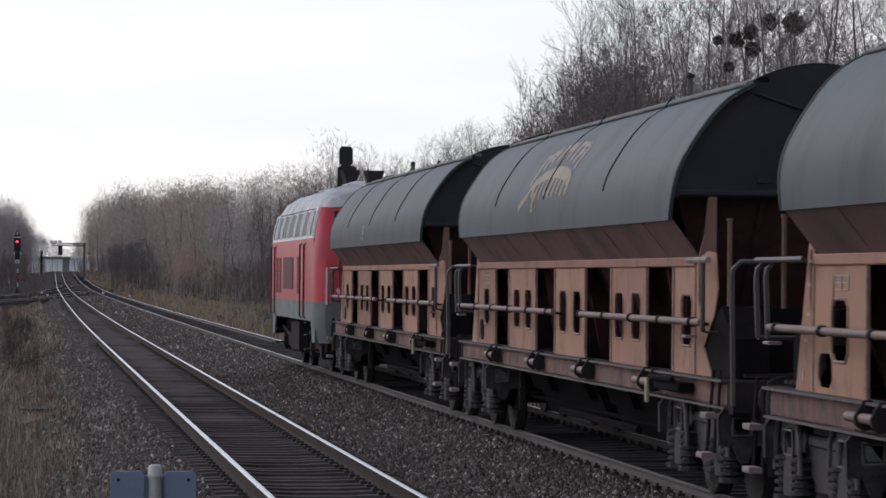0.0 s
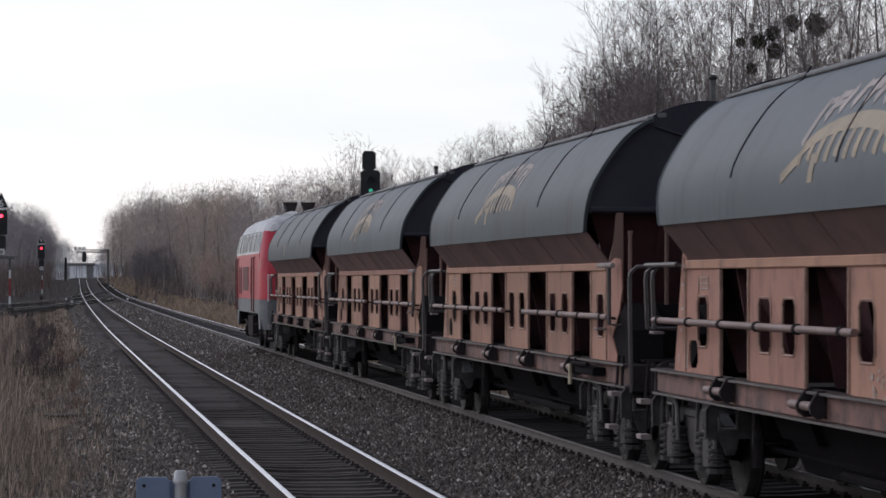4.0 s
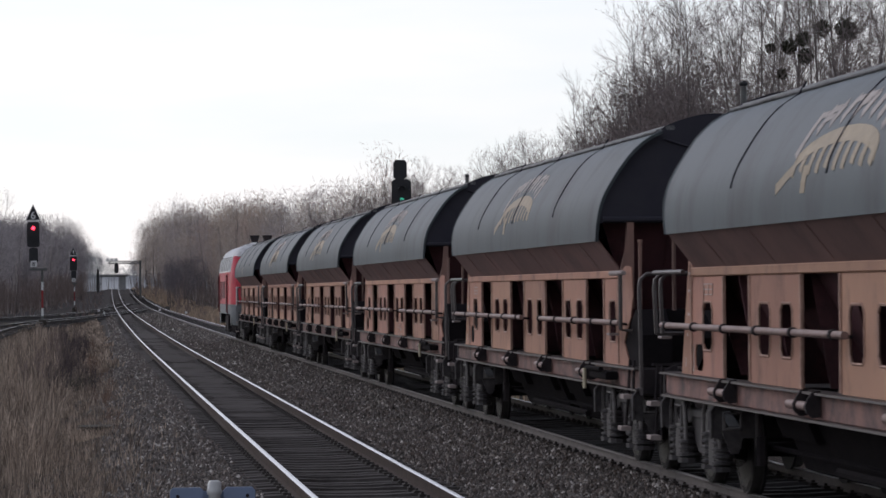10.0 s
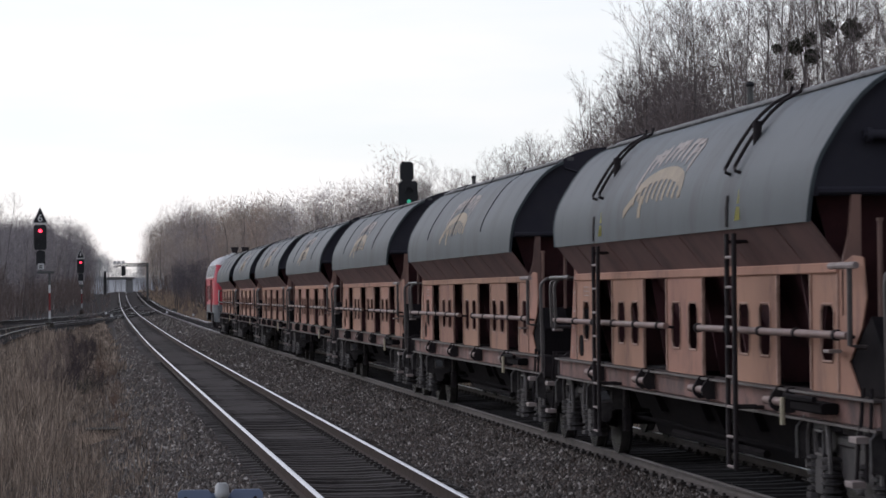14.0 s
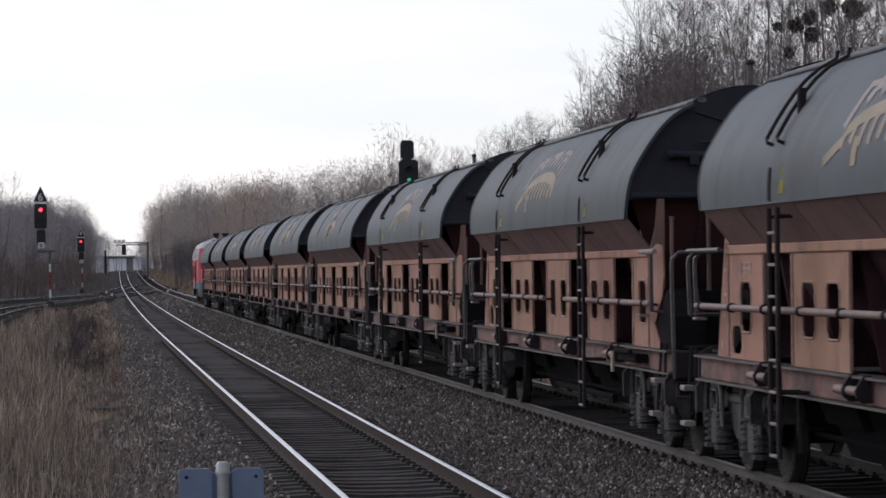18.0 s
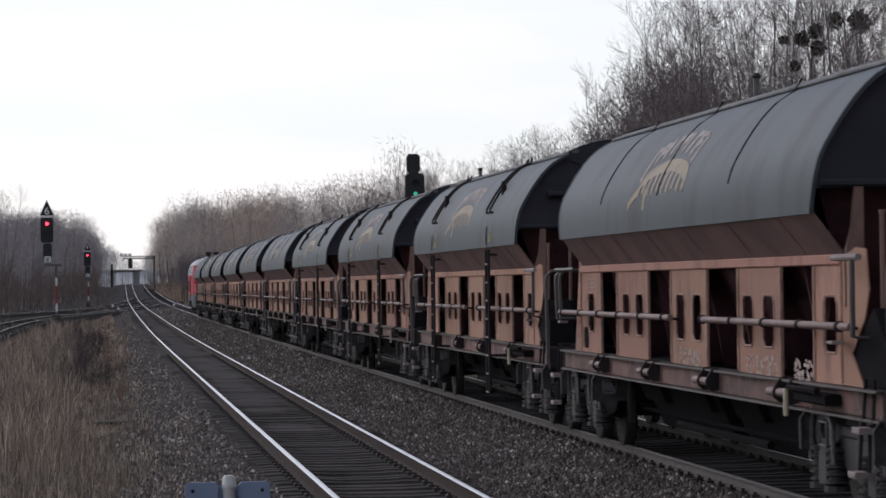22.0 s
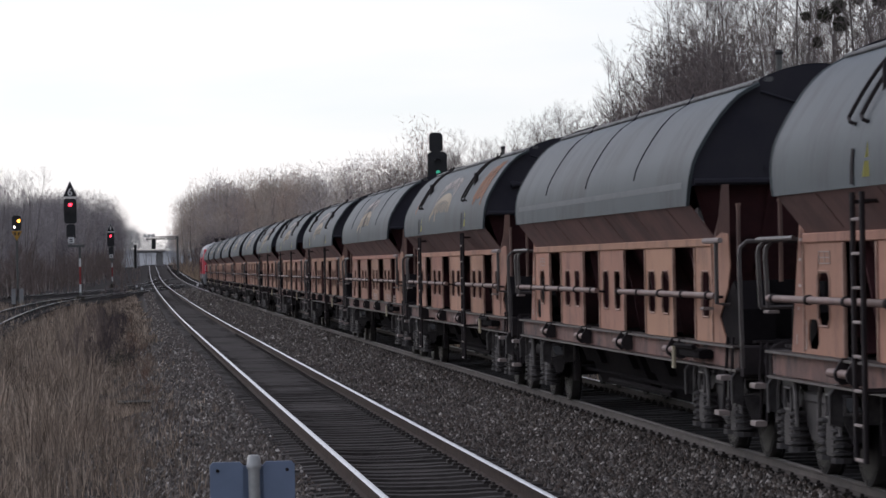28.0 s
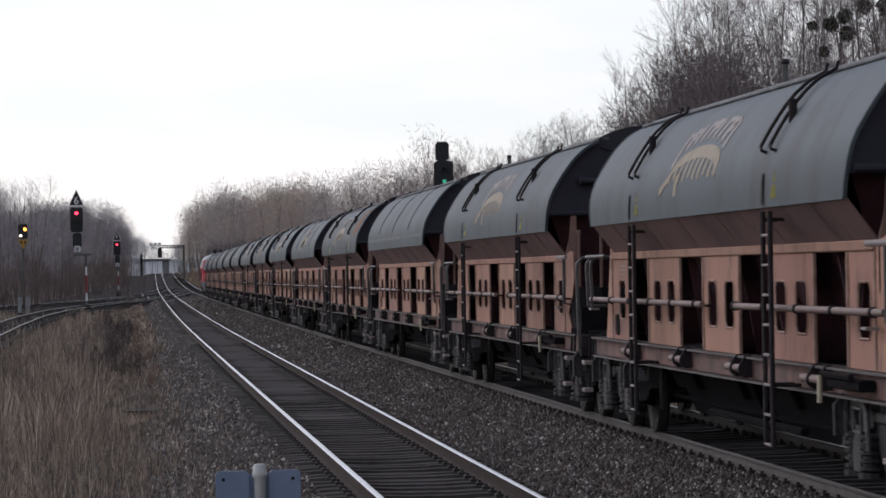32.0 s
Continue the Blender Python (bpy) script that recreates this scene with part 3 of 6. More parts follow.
def ballast_stones():
    """Loose crushed stones on the trackbed, as real lumps."""
    rng = np.random.default_rng(11)
    octa = np.array([(1, 0, 0), (0, 1, 0), (-1, 0, 0), (0, -1, 0), (0, 0, 1)], float)
    tri = np.array([(0, 1, 4), (1, 2, 4), (2, 3, 4), (3, 0, 4)])

    def bed(x):
        return np.interp(x, [0.0, 0.5, 1.0, 1.5, 1.8, 1.9, 4.35, 4.47, 4.8, 5.6, 6.3, 6.6, 6.74, 6.8, 9.05, 9.5, 10.0], [-0.7, -0.46, -0.32, -0.24, -0.21, -0.182, -0.182, -0.21, -0.24, -0.25, -0.13, -0.1, -0.12, -0.18, -0.18, -0.3, -0.55])

    spots = []
    for x0, x1, y0, y1, per, size in ((1.85, 1.92, 24, 120, 240, 0.027), (1.92, 2.04, 24, 120, 60, 0.024), (4.34, 4.45, 26, 120, 180, 0.027), (0.1, 1.85, 24, 48, 470, 0.029), (4.45, 6.76, 26, 56, 470, 0.029), (0.1, 1.85, 48, 85, 230, 0.036), (4.45, 6.76, 56, 95, 210, 0.037),
                                      (6.4, 9.0, 24, 60, 12, 0.024), (-0.9, 0.3, 24, 60, 60, 0.03), (0.5, 1.85, 85, 170, 110, 0.045), (4.45, 6.74, 95, 190, 90, 0.048), (1.2, 1.85, 170, 320, 28, 0.09), (4.45, 6.4, 190, 330, 22, 0.1)):
        n = int((x1 - x0) * (y1 - y0) * per)
        xy = rng.random((n, 2)) * [x1 - x0, y1 - y0] + [x0, y0]
        spots.append(np.column_stack([xy, np.full(n, size)]))
    p = np.vstack(spots)
    r = p[:, 2] * rng.uniform(0.6, 1.35, len(p))
    z = bed(p[:, 0]) + r * rng.uniform(-0.2, 0.7, len(p))
    V = octa[None] * r[:, None, None] * rng.uniform(0.55, 1.25, (len(p), 5, 1))
    V += rng.normal(0, 0.22, V.shape) * r[:, None, None]
    V[:, :4, 2] -= r[:, None] * 0.45
    V[:, :, 2] *= 0.8
    a = rng.random(len(p)) * 6.3
    c, s = np.cos(a)[:, None], np.sin(a)[:, None]
    V = np.stack([V[..., 0] * c - V[..., 1] * s, V[..., 0] * s + V[..., 1] * c, V[..., 2]], -1)
    far = np.clip(p[:, 1] - 300, 0, None) ** 2
    swing = np.interp(p[:, 1], np.arange(0, 400, 5.0), [bend(q)[0] for q in np.arange(0, 400, 5.0)])
    V += np.stack([p[:, 0] + swing, p[:, 1], z + 1.7e-5 * far], -1)[:, None]
    F = (tri[None] + 5 * np.arange(len(p))[:, None, None]).reshape(-1, 3)
    me = fast_mesh("ballast_stones", V.reshape(-1, 3), F, STONE)
    thing("ballast_stones", "grey-brown crushed ballast stones beside the tracks", "ballast", kind="stuff", data=me)


def fast_mesh(name, V, F, material, smooth=False):
    """V: n x 3, F: m x 3 triangles."""
    me = bpy.data.meshes.new(name)
    me.vertices.add(len(V))
    me.vertices.foreach_set("co", np.asarray(V, np.float32).ravel())
    me.loops.add(len(F) * 3)
    me.loops.foreach_set("vertex_index", np.asarray(F, np.int32).ravel())
    me.polygons.add(len(F))
    me.polygons.foreach_set("loop_start", np.arange(0, len(F) * 3, 3, dtype=np.int32))
    me.materials.append(material)
    me.update(calc_edges=True)
    return me


ballast_stones()


# ---- hopper wagon ----
HALF, LEN = 7.3, 19.1
PROFILE = [(-1.465, 2.72), (-1.467, 2.82), (-1.463, 2.94), (-1.45, 3.06), (-1.42, 3.19), (-1.37, 3.31), (-1.29, 3.45), (-1.215, 3.57), (-1.1, 3.73), (-1.01, 3.83), (-0.91, 3.92), (-0.8, 3.99), (-0.68, 4.05)]
ARCH = [(-0.66, 4.09), (-0.6, 4.125), (-0.45, 4.185), (-0.3, 4.23), (-0.15, 4.26), (0.0, 4.27)]


def flare(z):
    """How far the cover's ends run out beyond its lower corners at height z."""
    return float(np.interp(z, [2.72, 3.0, 3.7, 4.1], [0.0, 0.12, 0.19, 0.2]))



def on_cover(a, out=0.0):
    """Point (x, z) of the left cover at height z = a, pushed out by out."""
    zs = [p[1] for p in PROFILE]
    x = float(np.interp(a, zs, [p[0] for p in PROFILE]))
    x2 = float(np.interp(a + 0.04, zs, [p[0] for p in PROFILE]))
    d = Vector((x2 - x, 0.04)).normalized()
    return x - d.y * out, a + d.x * out


def cover_strip(g, y0, z0, y1, z1, w, out=0.006, mi=0):
    """A flat mark on the left cover from (y0, z0) to (y1, z1), w wide."""
    n = 5
    d = Vector((y1 - y0, z1 - z0)).normalized()
    a, b = -d.y * w / 2, d.x * w / 2
    rows = []
    for k in range(n + 1):
        y, z = y0 + (y1 - y0) * k / n, z0 + (z1 - z0) * k / n
        row = []
        for s in (-1, 1):
            x, zz = on_cover(z + s * b, out)
            row.append((x, y + s * a, zz))
        rows.append(row)
    g.sheet(rows, 0.002, mi)


def bent_strip(g, x, y, z0, z1, r, out):
    g.tube([(on_cover(z, out)[0], y, on_cover(z, out)[1]) for z in np.linspace(z0, z1, 9)], r, 6)


def bogie(wagon, yc, mirror):
    fr = Geo()
    for s in (-1, 1):
        x = s * 1.0
        fr.prism([(-1.35, 0.5), (-1.25, 0.72), (-0.75, 0.86), (-0.4, 0.8), (0.4, 0.8), (0.75, 0.86), (1.25, 0.72), (1.35, 0.5), (1.22, 0.48), (1.1, 0.62), (0.75, 0.68), (0.5, 0.5), (0.3, 0.38),
                  (-0.3, 0.38), (-0.5, 0.5), (-0.75, 0.68), (-1.1, 0.62), (-1.22, 0.48)], x - 0.06, x + 0.06, "x")
        fr.cbox(x - 0.09, x + 0.09, -0.5, 0.5, 0.74, 0.84, 0.02)
    fr.cbox(-1.0, 1.0, -0.22, 0.22, 0.5, 0.78, 0.05, "x")
    b = part("bogie", fr, BOGIE, wagon, "dark grimy steel bogie", at=pose(0, yc, 0))
    for ya in (-0.9, 0.9):
        for s in (-1, 1):
            x = s * 1.05
            ax = Geo()
            ax.prism([(-0.13, 0.3), (0.13, 0.3), (0.16, 0.42), (0.13, 0.6), (-0.13, 0.6), (-0.16, 0.42)], x - 0.12, x + 0.08, "x")
            ax.lathe([(s * 0.06, 0.13), (s * 0.1, 0.12), (s * 0.12, 0.07)], (x, 0, 0.46), "x", 14)
            part("axle_box", ax, BOGIE, b, at=pose(0, ya, 0))
            for k in (-0.27, 0.27):
                sp = Geo()
                prof = []
                for q in range(5):
                    z = 0.31 + q * 0.07
                    prof += [(z, 0.08), (z + 0.014, 0.118), (z + 0.036, 0.118), (z + 0.05, 0.08)]
                sp.lathe(prof, (x + s * 0.05, ya + k, 0), "z", 10)
                sp.lathe([(0.25, 0.125), (0.3, 0.125)], (x + s * 0.05, ya + k, 0), "z", 10)
                part("spring", sp, SPRING, b, smooth=False)
        for s in (-1, 1):
            wf = Geo()
            wf.plate(min(s * 1.12, s * 1.15), max(s * 1.12, s * 1.15), (ya - 0.3, ya + 0.3), (0.66, 0.96), [(ya - 0.13, ya + 0.13, 0.71, 0.88)])
            wf.weld()
            wf.prism([(ya - 0.13, 0.66), (ya + 0.13, 0.66), (ya + 0.05, 0.36), (ya - 0.05, 0.36)], min(s * 1.12, s * 1.16), max(s * 1.12, s * 1.16), "x")
            arch = Geo()
            arch.tube([(s * 1.17, ya - 0.44, 0.5), (s * 1.17, ya - 0.4, 0.82), (s * 1.17, ya - 0.3, 0.96), (s * 1.17, ya + 0.3, 0.96), (s * 1.17, ya + 0.4, 0.82), (s * 1.17, ya + 0.44, 0.5)], 0.022, 6)
            arch.tube([(s * 1.16, ya - 0.14, 0.65), (s * 1.16, ya - 0.14, 0.86), (s * 1.16, ya + 0.14, 0.86), (s * 1.16, ya + 0.14, 0.65), (s * 1.16, ya - 0.14, 0.65)], 0.016, 5)
            part("guide_rim", arch, RIM, b, "pale steel rim of the axle guide")
            part("horn_guide", wf, BOGIE, b)
        for s in (-1, 1):
            for k in ((-0.44,) if ya < 0 else (0.44,)):
                eb = Geo()
                y0, y1 = ya + k - 0.025, ya + k + 0.025
                for pts in ([(0.8, 0.6), (0.94, 0.6), (0.94, 0.97), (0.86, 0.97), (0.8, 0.9)], [(1.15, 0.58), (1.27, 0.62), (1.27, 0.88), (1.2, 0.97), (1.15, 0.97)],
                            [(0.94, 0.88), (1.15, 0.88), (1.15, 0.97), (0.94, 0.97)], [(0.94, 0.68), (1.15, 0.68), (1.12, 0.58), (1.06, 0.44), (0.98, 0.44), (0.94, 0.58)]):
                    eb.prism([(s * x, z) for x, z in pts], y0, y1, "y")
                ebp = part("end_bracket", eb, BRACKET, b, "worn steel bracket with an opening")
                er = Geo()
                yr = ya + k - 0.03
                er.tube([(s * 1.27, yr, 0.6), (s * 1.275, yr, 0.88), (s * 1.2, yr, 0.98), (s * 0.85, yr, 0.98), (s * 0.79, yr, 0.9), (s * 0.79, yr, 0.5)], 0.017, 5)
                er.tube([(s * 0.96, yr, 0.7), (s * 0.96, yr, 0.86), (s * 1.13, yr, 0.86), (s * 1.13, yr, 0.7), (s * 0.96, yr, 0.7)], 0.015, 5)
                pieces("bracket_rim", er, RIM, ebp)
        shoe = Geo()
        for s in (-1, 1):
            for k in (-0.5, 0.5):
                shoe.cbox(s * 0.75 - 0.05, s * 0.75 + 0.05, ya + k - 0.05, ya + k + 0.05, 0.32, 0.62, 0.02, "z")
                shoe.tube([(s * 0.75, ya + k, 0.6), (s * 0.75, ya + k * 0.9, 0.85)], 0.02, 6)
        pieces("brake_gear", shoe, GRIME, b)
        ws = Geo()
        for s in (-1, 1):
            ws.lathe([(s * 0.68, 0.1), (s * 0.685, 0.3), (s * 0.69, 0.4), (s * 0.678, 0.49), (s * 0.705, 0.488)], (0, 0, 0), "x", 20, 0)
            ws.lathe([(s * 0.705, 0.47), (s * 0.71, 0.463), (s * 0.815, 0.458)], (0, 0, 0), "x", 20, 1)
            ws.lathe([(s * 0.815, 0.458), (s * 0.815, 0.395), (s * 0.77, 0.36), (s * 0.755, 0.22), (s * 0.8, 0.16), (s * 0.83, 0.11), (s * 0.98, 0.08)], (0, 0, 0), "x", 20, 0)
        ws.tube([(-0.98, 0, 0), (0.98, 0, 0)], 0.08, 10)
        part("wheelset", ws, [WHEEL, TREAD], wagon, "worn steel wheels on an axle", smooth=True, at=pose(0, yc + ya, 0.46))


def wagon(ladders):
    w = thing("hopper_wagon", "four-axle hopper wagon with rounded grey swing roof and oxide-brown sides", "wagon", "wagons of the freight train")
    # swing covers, the far one mirrored
    for s in (1, -1):
        g = Geo()
        rows = [[(s * x, f * (HALF + flare(z)), z) for x, z in PROFILE] for f in np.linspace(-1, 1, 9)]
        g.sheet(rows, 0.03 * s)
        part("cover", g, COVER, w, smooth=True)
        lip = Geo()
        for e in (-1, 1):
            lip.tube([(s * x, e * (HALF + flare(z)), z) for x, z in PROFILE], 0.014, 6)
        pieces("cover_rim", lip, COVER, w, smooth=True)
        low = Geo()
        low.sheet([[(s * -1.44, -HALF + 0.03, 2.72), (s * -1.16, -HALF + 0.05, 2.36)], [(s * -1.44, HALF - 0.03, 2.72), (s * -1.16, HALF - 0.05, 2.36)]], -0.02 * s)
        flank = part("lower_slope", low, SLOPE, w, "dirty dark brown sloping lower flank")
        fold = Geo()
        fold.tube([(s * -1.448, 0, 2.712), (s * -1.172, 0, 2.378)], 0.005, 4)
        seam = fold.mesh("flank_seam", SLOPE)
        for k in range(6):
            part("flank_seam", seam, None, flank, at=pose(0, -5.9 + 2.3 * k, 0))
    # ridge gear
    rg = Geo()
    R = HALF + 0.1
    for e in (-1, 1):
        rg.cbox(min(e * 0.735, e * 0.655), max(e * 0.735, e * 0.655), -R, R, 4.035, 4.075, 0.012)
        rg.cbox(min(e * 0.61, e * 0.5), max(e * 0.61, e * 0.5), -R, R, 4.07, 4.125, 0.015)
    rg.cbox(-0.36, 0.36, -HALF - 0.02, HALF + 0.02, 4.14, 4.19, 0.02)
    pieces("ridge_strip", rg, RIDGE, w, "pale grey ridge strip along the roof")
    top = Geo()
    top.prism([(-0.66, 4.0), (-0.62, 4.075), (0.0, 4.16), (0.62, 4.075), (0.66, 4.0)], -HALF - 0.03, HALF + 0.03, "y")
    part("ridge_bed", top, GRIME, w, "dark ridge between the covers")
    # end walls
    for s in (-1, 1):
        g = Geo()
        up = [(x + 0.03, z) for x, z in PROFILE if z >= 2.94] + ARCH
        out = up + [(-x, z) for x, z in up[::-1][1:]]
        y0, y1 = sorted((s * (HALF + 0.04), s * (HALF + 0.1)))
        g.prism(out, y0, y1, "y")
        g.cbox(-1.4, 1.4, s * (HALF + 0.1) - 0.05, s * (HALF + 0.1) + 0.05, 2.95, 3.02, 0.02, "x")
        for e in (-1, 1):
            g.tube([(e * 0.64, s * (HALF + 0.115), 3.96), (e * 0.02, s * (HALF + 0.115), 3.77)], 0.016, 5)
        g.box(-0.62, -0.5, y0 - 0.02, y1 + 0.02, 3.09, 3.15)
        pieces("end_plate", g, BLACK, w, "black upper end plating")
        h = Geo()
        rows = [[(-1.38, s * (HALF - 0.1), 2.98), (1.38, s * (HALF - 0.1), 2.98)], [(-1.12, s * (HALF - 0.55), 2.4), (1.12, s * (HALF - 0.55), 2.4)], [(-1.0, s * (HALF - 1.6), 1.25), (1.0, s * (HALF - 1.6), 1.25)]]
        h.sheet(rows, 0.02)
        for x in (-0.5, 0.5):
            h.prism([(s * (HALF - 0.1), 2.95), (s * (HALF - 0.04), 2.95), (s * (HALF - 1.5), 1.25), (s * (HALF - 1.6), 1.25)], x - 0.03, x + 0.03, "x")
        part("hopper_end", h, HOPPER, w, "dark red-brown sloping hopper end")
        for x in (-0.95, 0.95):
            p = Geo()
            sx = 1 if x > 0 else -1
            p.prism([(sx * 1.02, 2.97), (sx * 1.1, 2.97), (sx * 1.13, 2.6), (sx * 1.18, 2.4), (sx * 1.18, 1.9), (sx * 1.02, 1.9)], s * (HALF + 0.1) - 0.03, s * (HALF + 0.1) + 0.03, "y")
            part("end_post", p, POST, w, "reddish brown end post")
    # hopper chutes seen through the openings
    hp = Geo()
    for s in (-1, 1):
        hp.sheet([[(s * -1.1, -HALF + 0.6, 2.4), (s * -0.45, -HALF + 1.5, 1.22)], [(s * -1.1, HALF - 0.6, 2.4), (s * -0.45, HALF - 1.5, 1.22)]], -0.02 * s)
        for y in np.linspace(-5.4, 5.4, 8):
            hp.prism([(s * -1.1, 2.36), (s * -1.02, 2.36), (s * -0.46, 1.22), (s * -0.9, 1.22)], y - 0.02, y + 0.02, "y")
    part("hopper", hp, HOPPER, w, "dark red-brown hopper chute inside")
    for s in (-1, 1):
        lg = Geo()
        lg.cbox(min(s * 1.11, s * 1.205), max(s * 1.11, s * 1.205), -HALF + 0.05, HALF - 0.05, 2.27, 2.365, 0.012)
        part("top_beam", lg, PANEL, w)
        sl = Geo()
        sl.cbox(min(s * 1.1, s * 1.2), max(s * 1.1, s * 1.2), -8.7, 8.7, 0.968, 1.19, 0.012)
        part("sole_bar", sl, SILL, w, "oxide-brown side sill")
        fl = Geo()
        fl.box(min(s * 1.05, s * 1.27), max(s * 1.05, s * 1.27), -8.75, 8.75, 1.192, 1.216)
        fl.box(min(s * 1.05, s * 1.25), max(s * 1.05, s * 1.25), -8.75, 8.75, 0.942, 0.966)
        pieces("sill_flange", fl, RAILING, w)
        # side panels with oblong slots
        x0, x1 = min(s * 1.166, s * 1.18), max(s * 1.166, s * 1.18)
        zt, zb = 2.27, 1.22
        for a, b, slots in ((-7.25, -6.23, (-6.84,)), (-4.85, -2.9, (-4.3, -3.35)), (-1.27, 0.78, (-0.72, 0.23)), (2.25, 4.42, (2.85, 3.78)), (5.66, 7.3, (6.48,))):
            p = Geo()
            hw, za, zc = 0.25, 1.49, 2.0
            holes = [(q - hw, q + hw, za, zc) for q in slots]
            if a > 5:
                holes.append((6.7, 7.16, 1.27, 1.55))
            p.plate(x0, x1, (a, b), (zb, zt), holes)
            p.weld()
            pan = part("side_panel", p, PANEL, w)
            for y in (a, b):
                ed = Geo()
                ed.cbox(min(s * 1.16, s * 1.2), max(s * 1.16, s * 1.2), y - 0.02, y + 0.02, zb + 0.01, zt - 0.005, 0.008, "z")
                part("panel_edge", ed, WORN, pan)
            rim = Geo()
            for q in slots:
                y = q
                xr = s * 1.182
                c = 0.07
                ring = [(xr, y - hw, za + c), (xr, y - hw, zc - c), (xr, y - hw + c, zc), (xr, y + hw - c, zc), (xr, y + hw, zc - c), (xr, y + hw, za + c), (xr, y + hw - c, za), (xr, y - hw + c, za), (xr, y - hw, za + c)]
                rim.tube(ring, 0.014, 4)
            pieces("slot_rim", rim, WORN, pan)
        e = Geo()
        e.prism([(7.3, 1.22), (7.9, 1.22), (7.62, 2.05), (7.47, 2.5), (7.3, 2.42)], x0, x1, "x")
        ep = part("front_panel", e, PANEL, w, "paler oxide end panel with chalky marks")
        rp = Geo()
        rp.prism([(-7.25, 1.22), (-7.25, 2.27), (-7.4, 2.36), (-7.75, 2.42), (-8.1, 2.4), (-8.2, 2.05), (-8.05, 1.8), (-7.6, 1.5), (-8.0, 1.22)], x0, x1, "x")
        part("rear_panel", rp, PANEL, w)
        wr = Geo()
        xx = s * 1.184
        marks = [(6.2, 6.66, z, z + 0.012) for z in (2.07, 2.125, 2.18)] + [(y, y + 0.02, 2.07, 2.19) for y in (6.2, 6.42, 6.64)]
        marks += [(7.36, 7.46, 2.29, 2.32), (7.4, 7.5, 2.1, 2.13), (7.42, 7.52, 1.85, 1.88), (7.2, 7.23, 1.28, 1.54), (7.2, 7.34, 1.26, 1.28), (7.5, 7.58, 1.63, 1.66), (7.62, 7.66, 1.3, 1.4)]
        for ya, yb, za, zc in marks:
            wr.box(min(xx, xx + s * 0.003), max(xx, xx + s * 0.003), ya, yb, za, zc)
        pieces("stencil_mark", wr, CHALK, ep, "faint chalky stencil bar")
        # opening rods along the side
        for a, b in ((-8.2, -1.72), (0.03, 8.2)):
            t = Geo()
            t.tube([(s * 1.34, a, 1.74), (s * 1.34, b, 1.74)], 0.035, 10)
            rod = part("rod", t, TUBE, w, "faded round operating rod", smooth=True)
            for y in np.arange(a + 0.4, b, 1.5):
                br = Geo()
                br.lathe([(-0.04, 0.043), (-0.03, 0.05), (0.03, 0.05), (0.04, 0.043)], (s * 1.34, y, 1.74), "y", 10)
                br.tube([(s * 1.32, y, 1.73), (s * 1.17, y, 1.72)], 0.016, 5)
                part("rod_bracket", br, GRIME, rod)
        for y in (-5.5, -1.82, 1.6, 5.1):
            c = Geo()
            c.tube([(s * 1.29, y - 0.05, 1.09), (s * 1.29, y + 0.72, 1.09)], 0.042, 10)
            lk = part("door_lock", c, TUBE, w, "steel door latch roller", smooth=True)
            for q in (-0.16, 0.3):
                c = Geo()
                c.prism([(s * 1.21, 1.0), (s * 1.28, 0.99), (s * 1.34, 1.04), (s * 1.35, 1.1), (s * 1.32, 1.16), (s * 1.27, 1.23), (s * 1.21, 1.23)], y + q, y + q + 0.05, "y")
                part("latch_cheek", c, GRIME, lk)
        lv = Geo()
        lv.tube([(s * 1.36, -5.9, 1.16), (s * 1.4, -7.2, 1.17)], 0.03, 6)
        lv.cbox(min(s * 1.2, s * 1.36), max(s * 1.2, s * 1.36), -7.3, -6.1, 1.04, 1.14, 0.02)
        bl = part("brake_lever", lv, SHADE_BLACK, w)
        hd = Geo()
        hd.cbox(min(s * 1.38, s * 1.42), max(s * 1.38, s * 1.42), -6.0, -5.93, 0.9, 1.15, 0.012, "z")
        part("lever_handle", hd, CREAM, bl, "cream lever handle")
        # end handrails and steps
        for q, z0 in ((-9.3, 1.0), (8.5, 1.64), (8.86, 1.64)):
            hr = Geo()
            e2 = 1 if q > 0 else -1
            hr.tube([(s * 1.28, q, z0), (s * 1.3, q, 2.16), (s * 1.29, q, 2.24), (s * 1.22, q, 2.31), (s * 0.7, q, 2.31)], 0.024, 6)
            if q > 8.6:
                hr.tube([(s * 1.28, q, z0), (s * 0.8, q, z0)], 0.022, 6)
            part("handrail", hr, RAILING, w, smooth=True)
        for q, z in ((-8.35, 0.9), (-8.2, 0.52), (9.0, 0.88), (9.0, 0.5), (8.3, 1.62), (-7.45, 1.61)):
            sp = Geo()
            low = z < 1.2
            sp.cbox(min(s * 1.23, s * 1.35), max(s * 1.23, s * 1.35), q - (0.13 if low else 0.1), q + (0.13 if low else 0.1), z - (0.055 if low else 0.03), z, 0.008)
            st = part("step", sp, TREADS, w, "worn step tread")
            if not low:
                continue
            hang = Geo()
            hang.tube([(s * 1.24, q - 0.18, z), (s * 1.22, q - 0.15, z + 0.4)], 0.018, 5)
            hang.tube([(s * 1.24, q + 0.16, z), (s * 1.22, q + 0.13, z + 0.4)], 0.018, 5)
            pieces("step_hanger", hang, GRIME, st)
        sh = Geo()
        sh.tube([(s * 1.34, -8.27, 2.33), (s * 1.34, -8.27, 1.66), (s * 1.2, -8.27, 1.64)], 0.024, 6)
        gb = part("grab_rail", sh, RAILING, w, smooth=True)
        cr = Geo()
        cr.tube([(s * 1.34, -7.6, 2.33), (s * 1.34, -8.5, 2.33)], 0.03, 8)
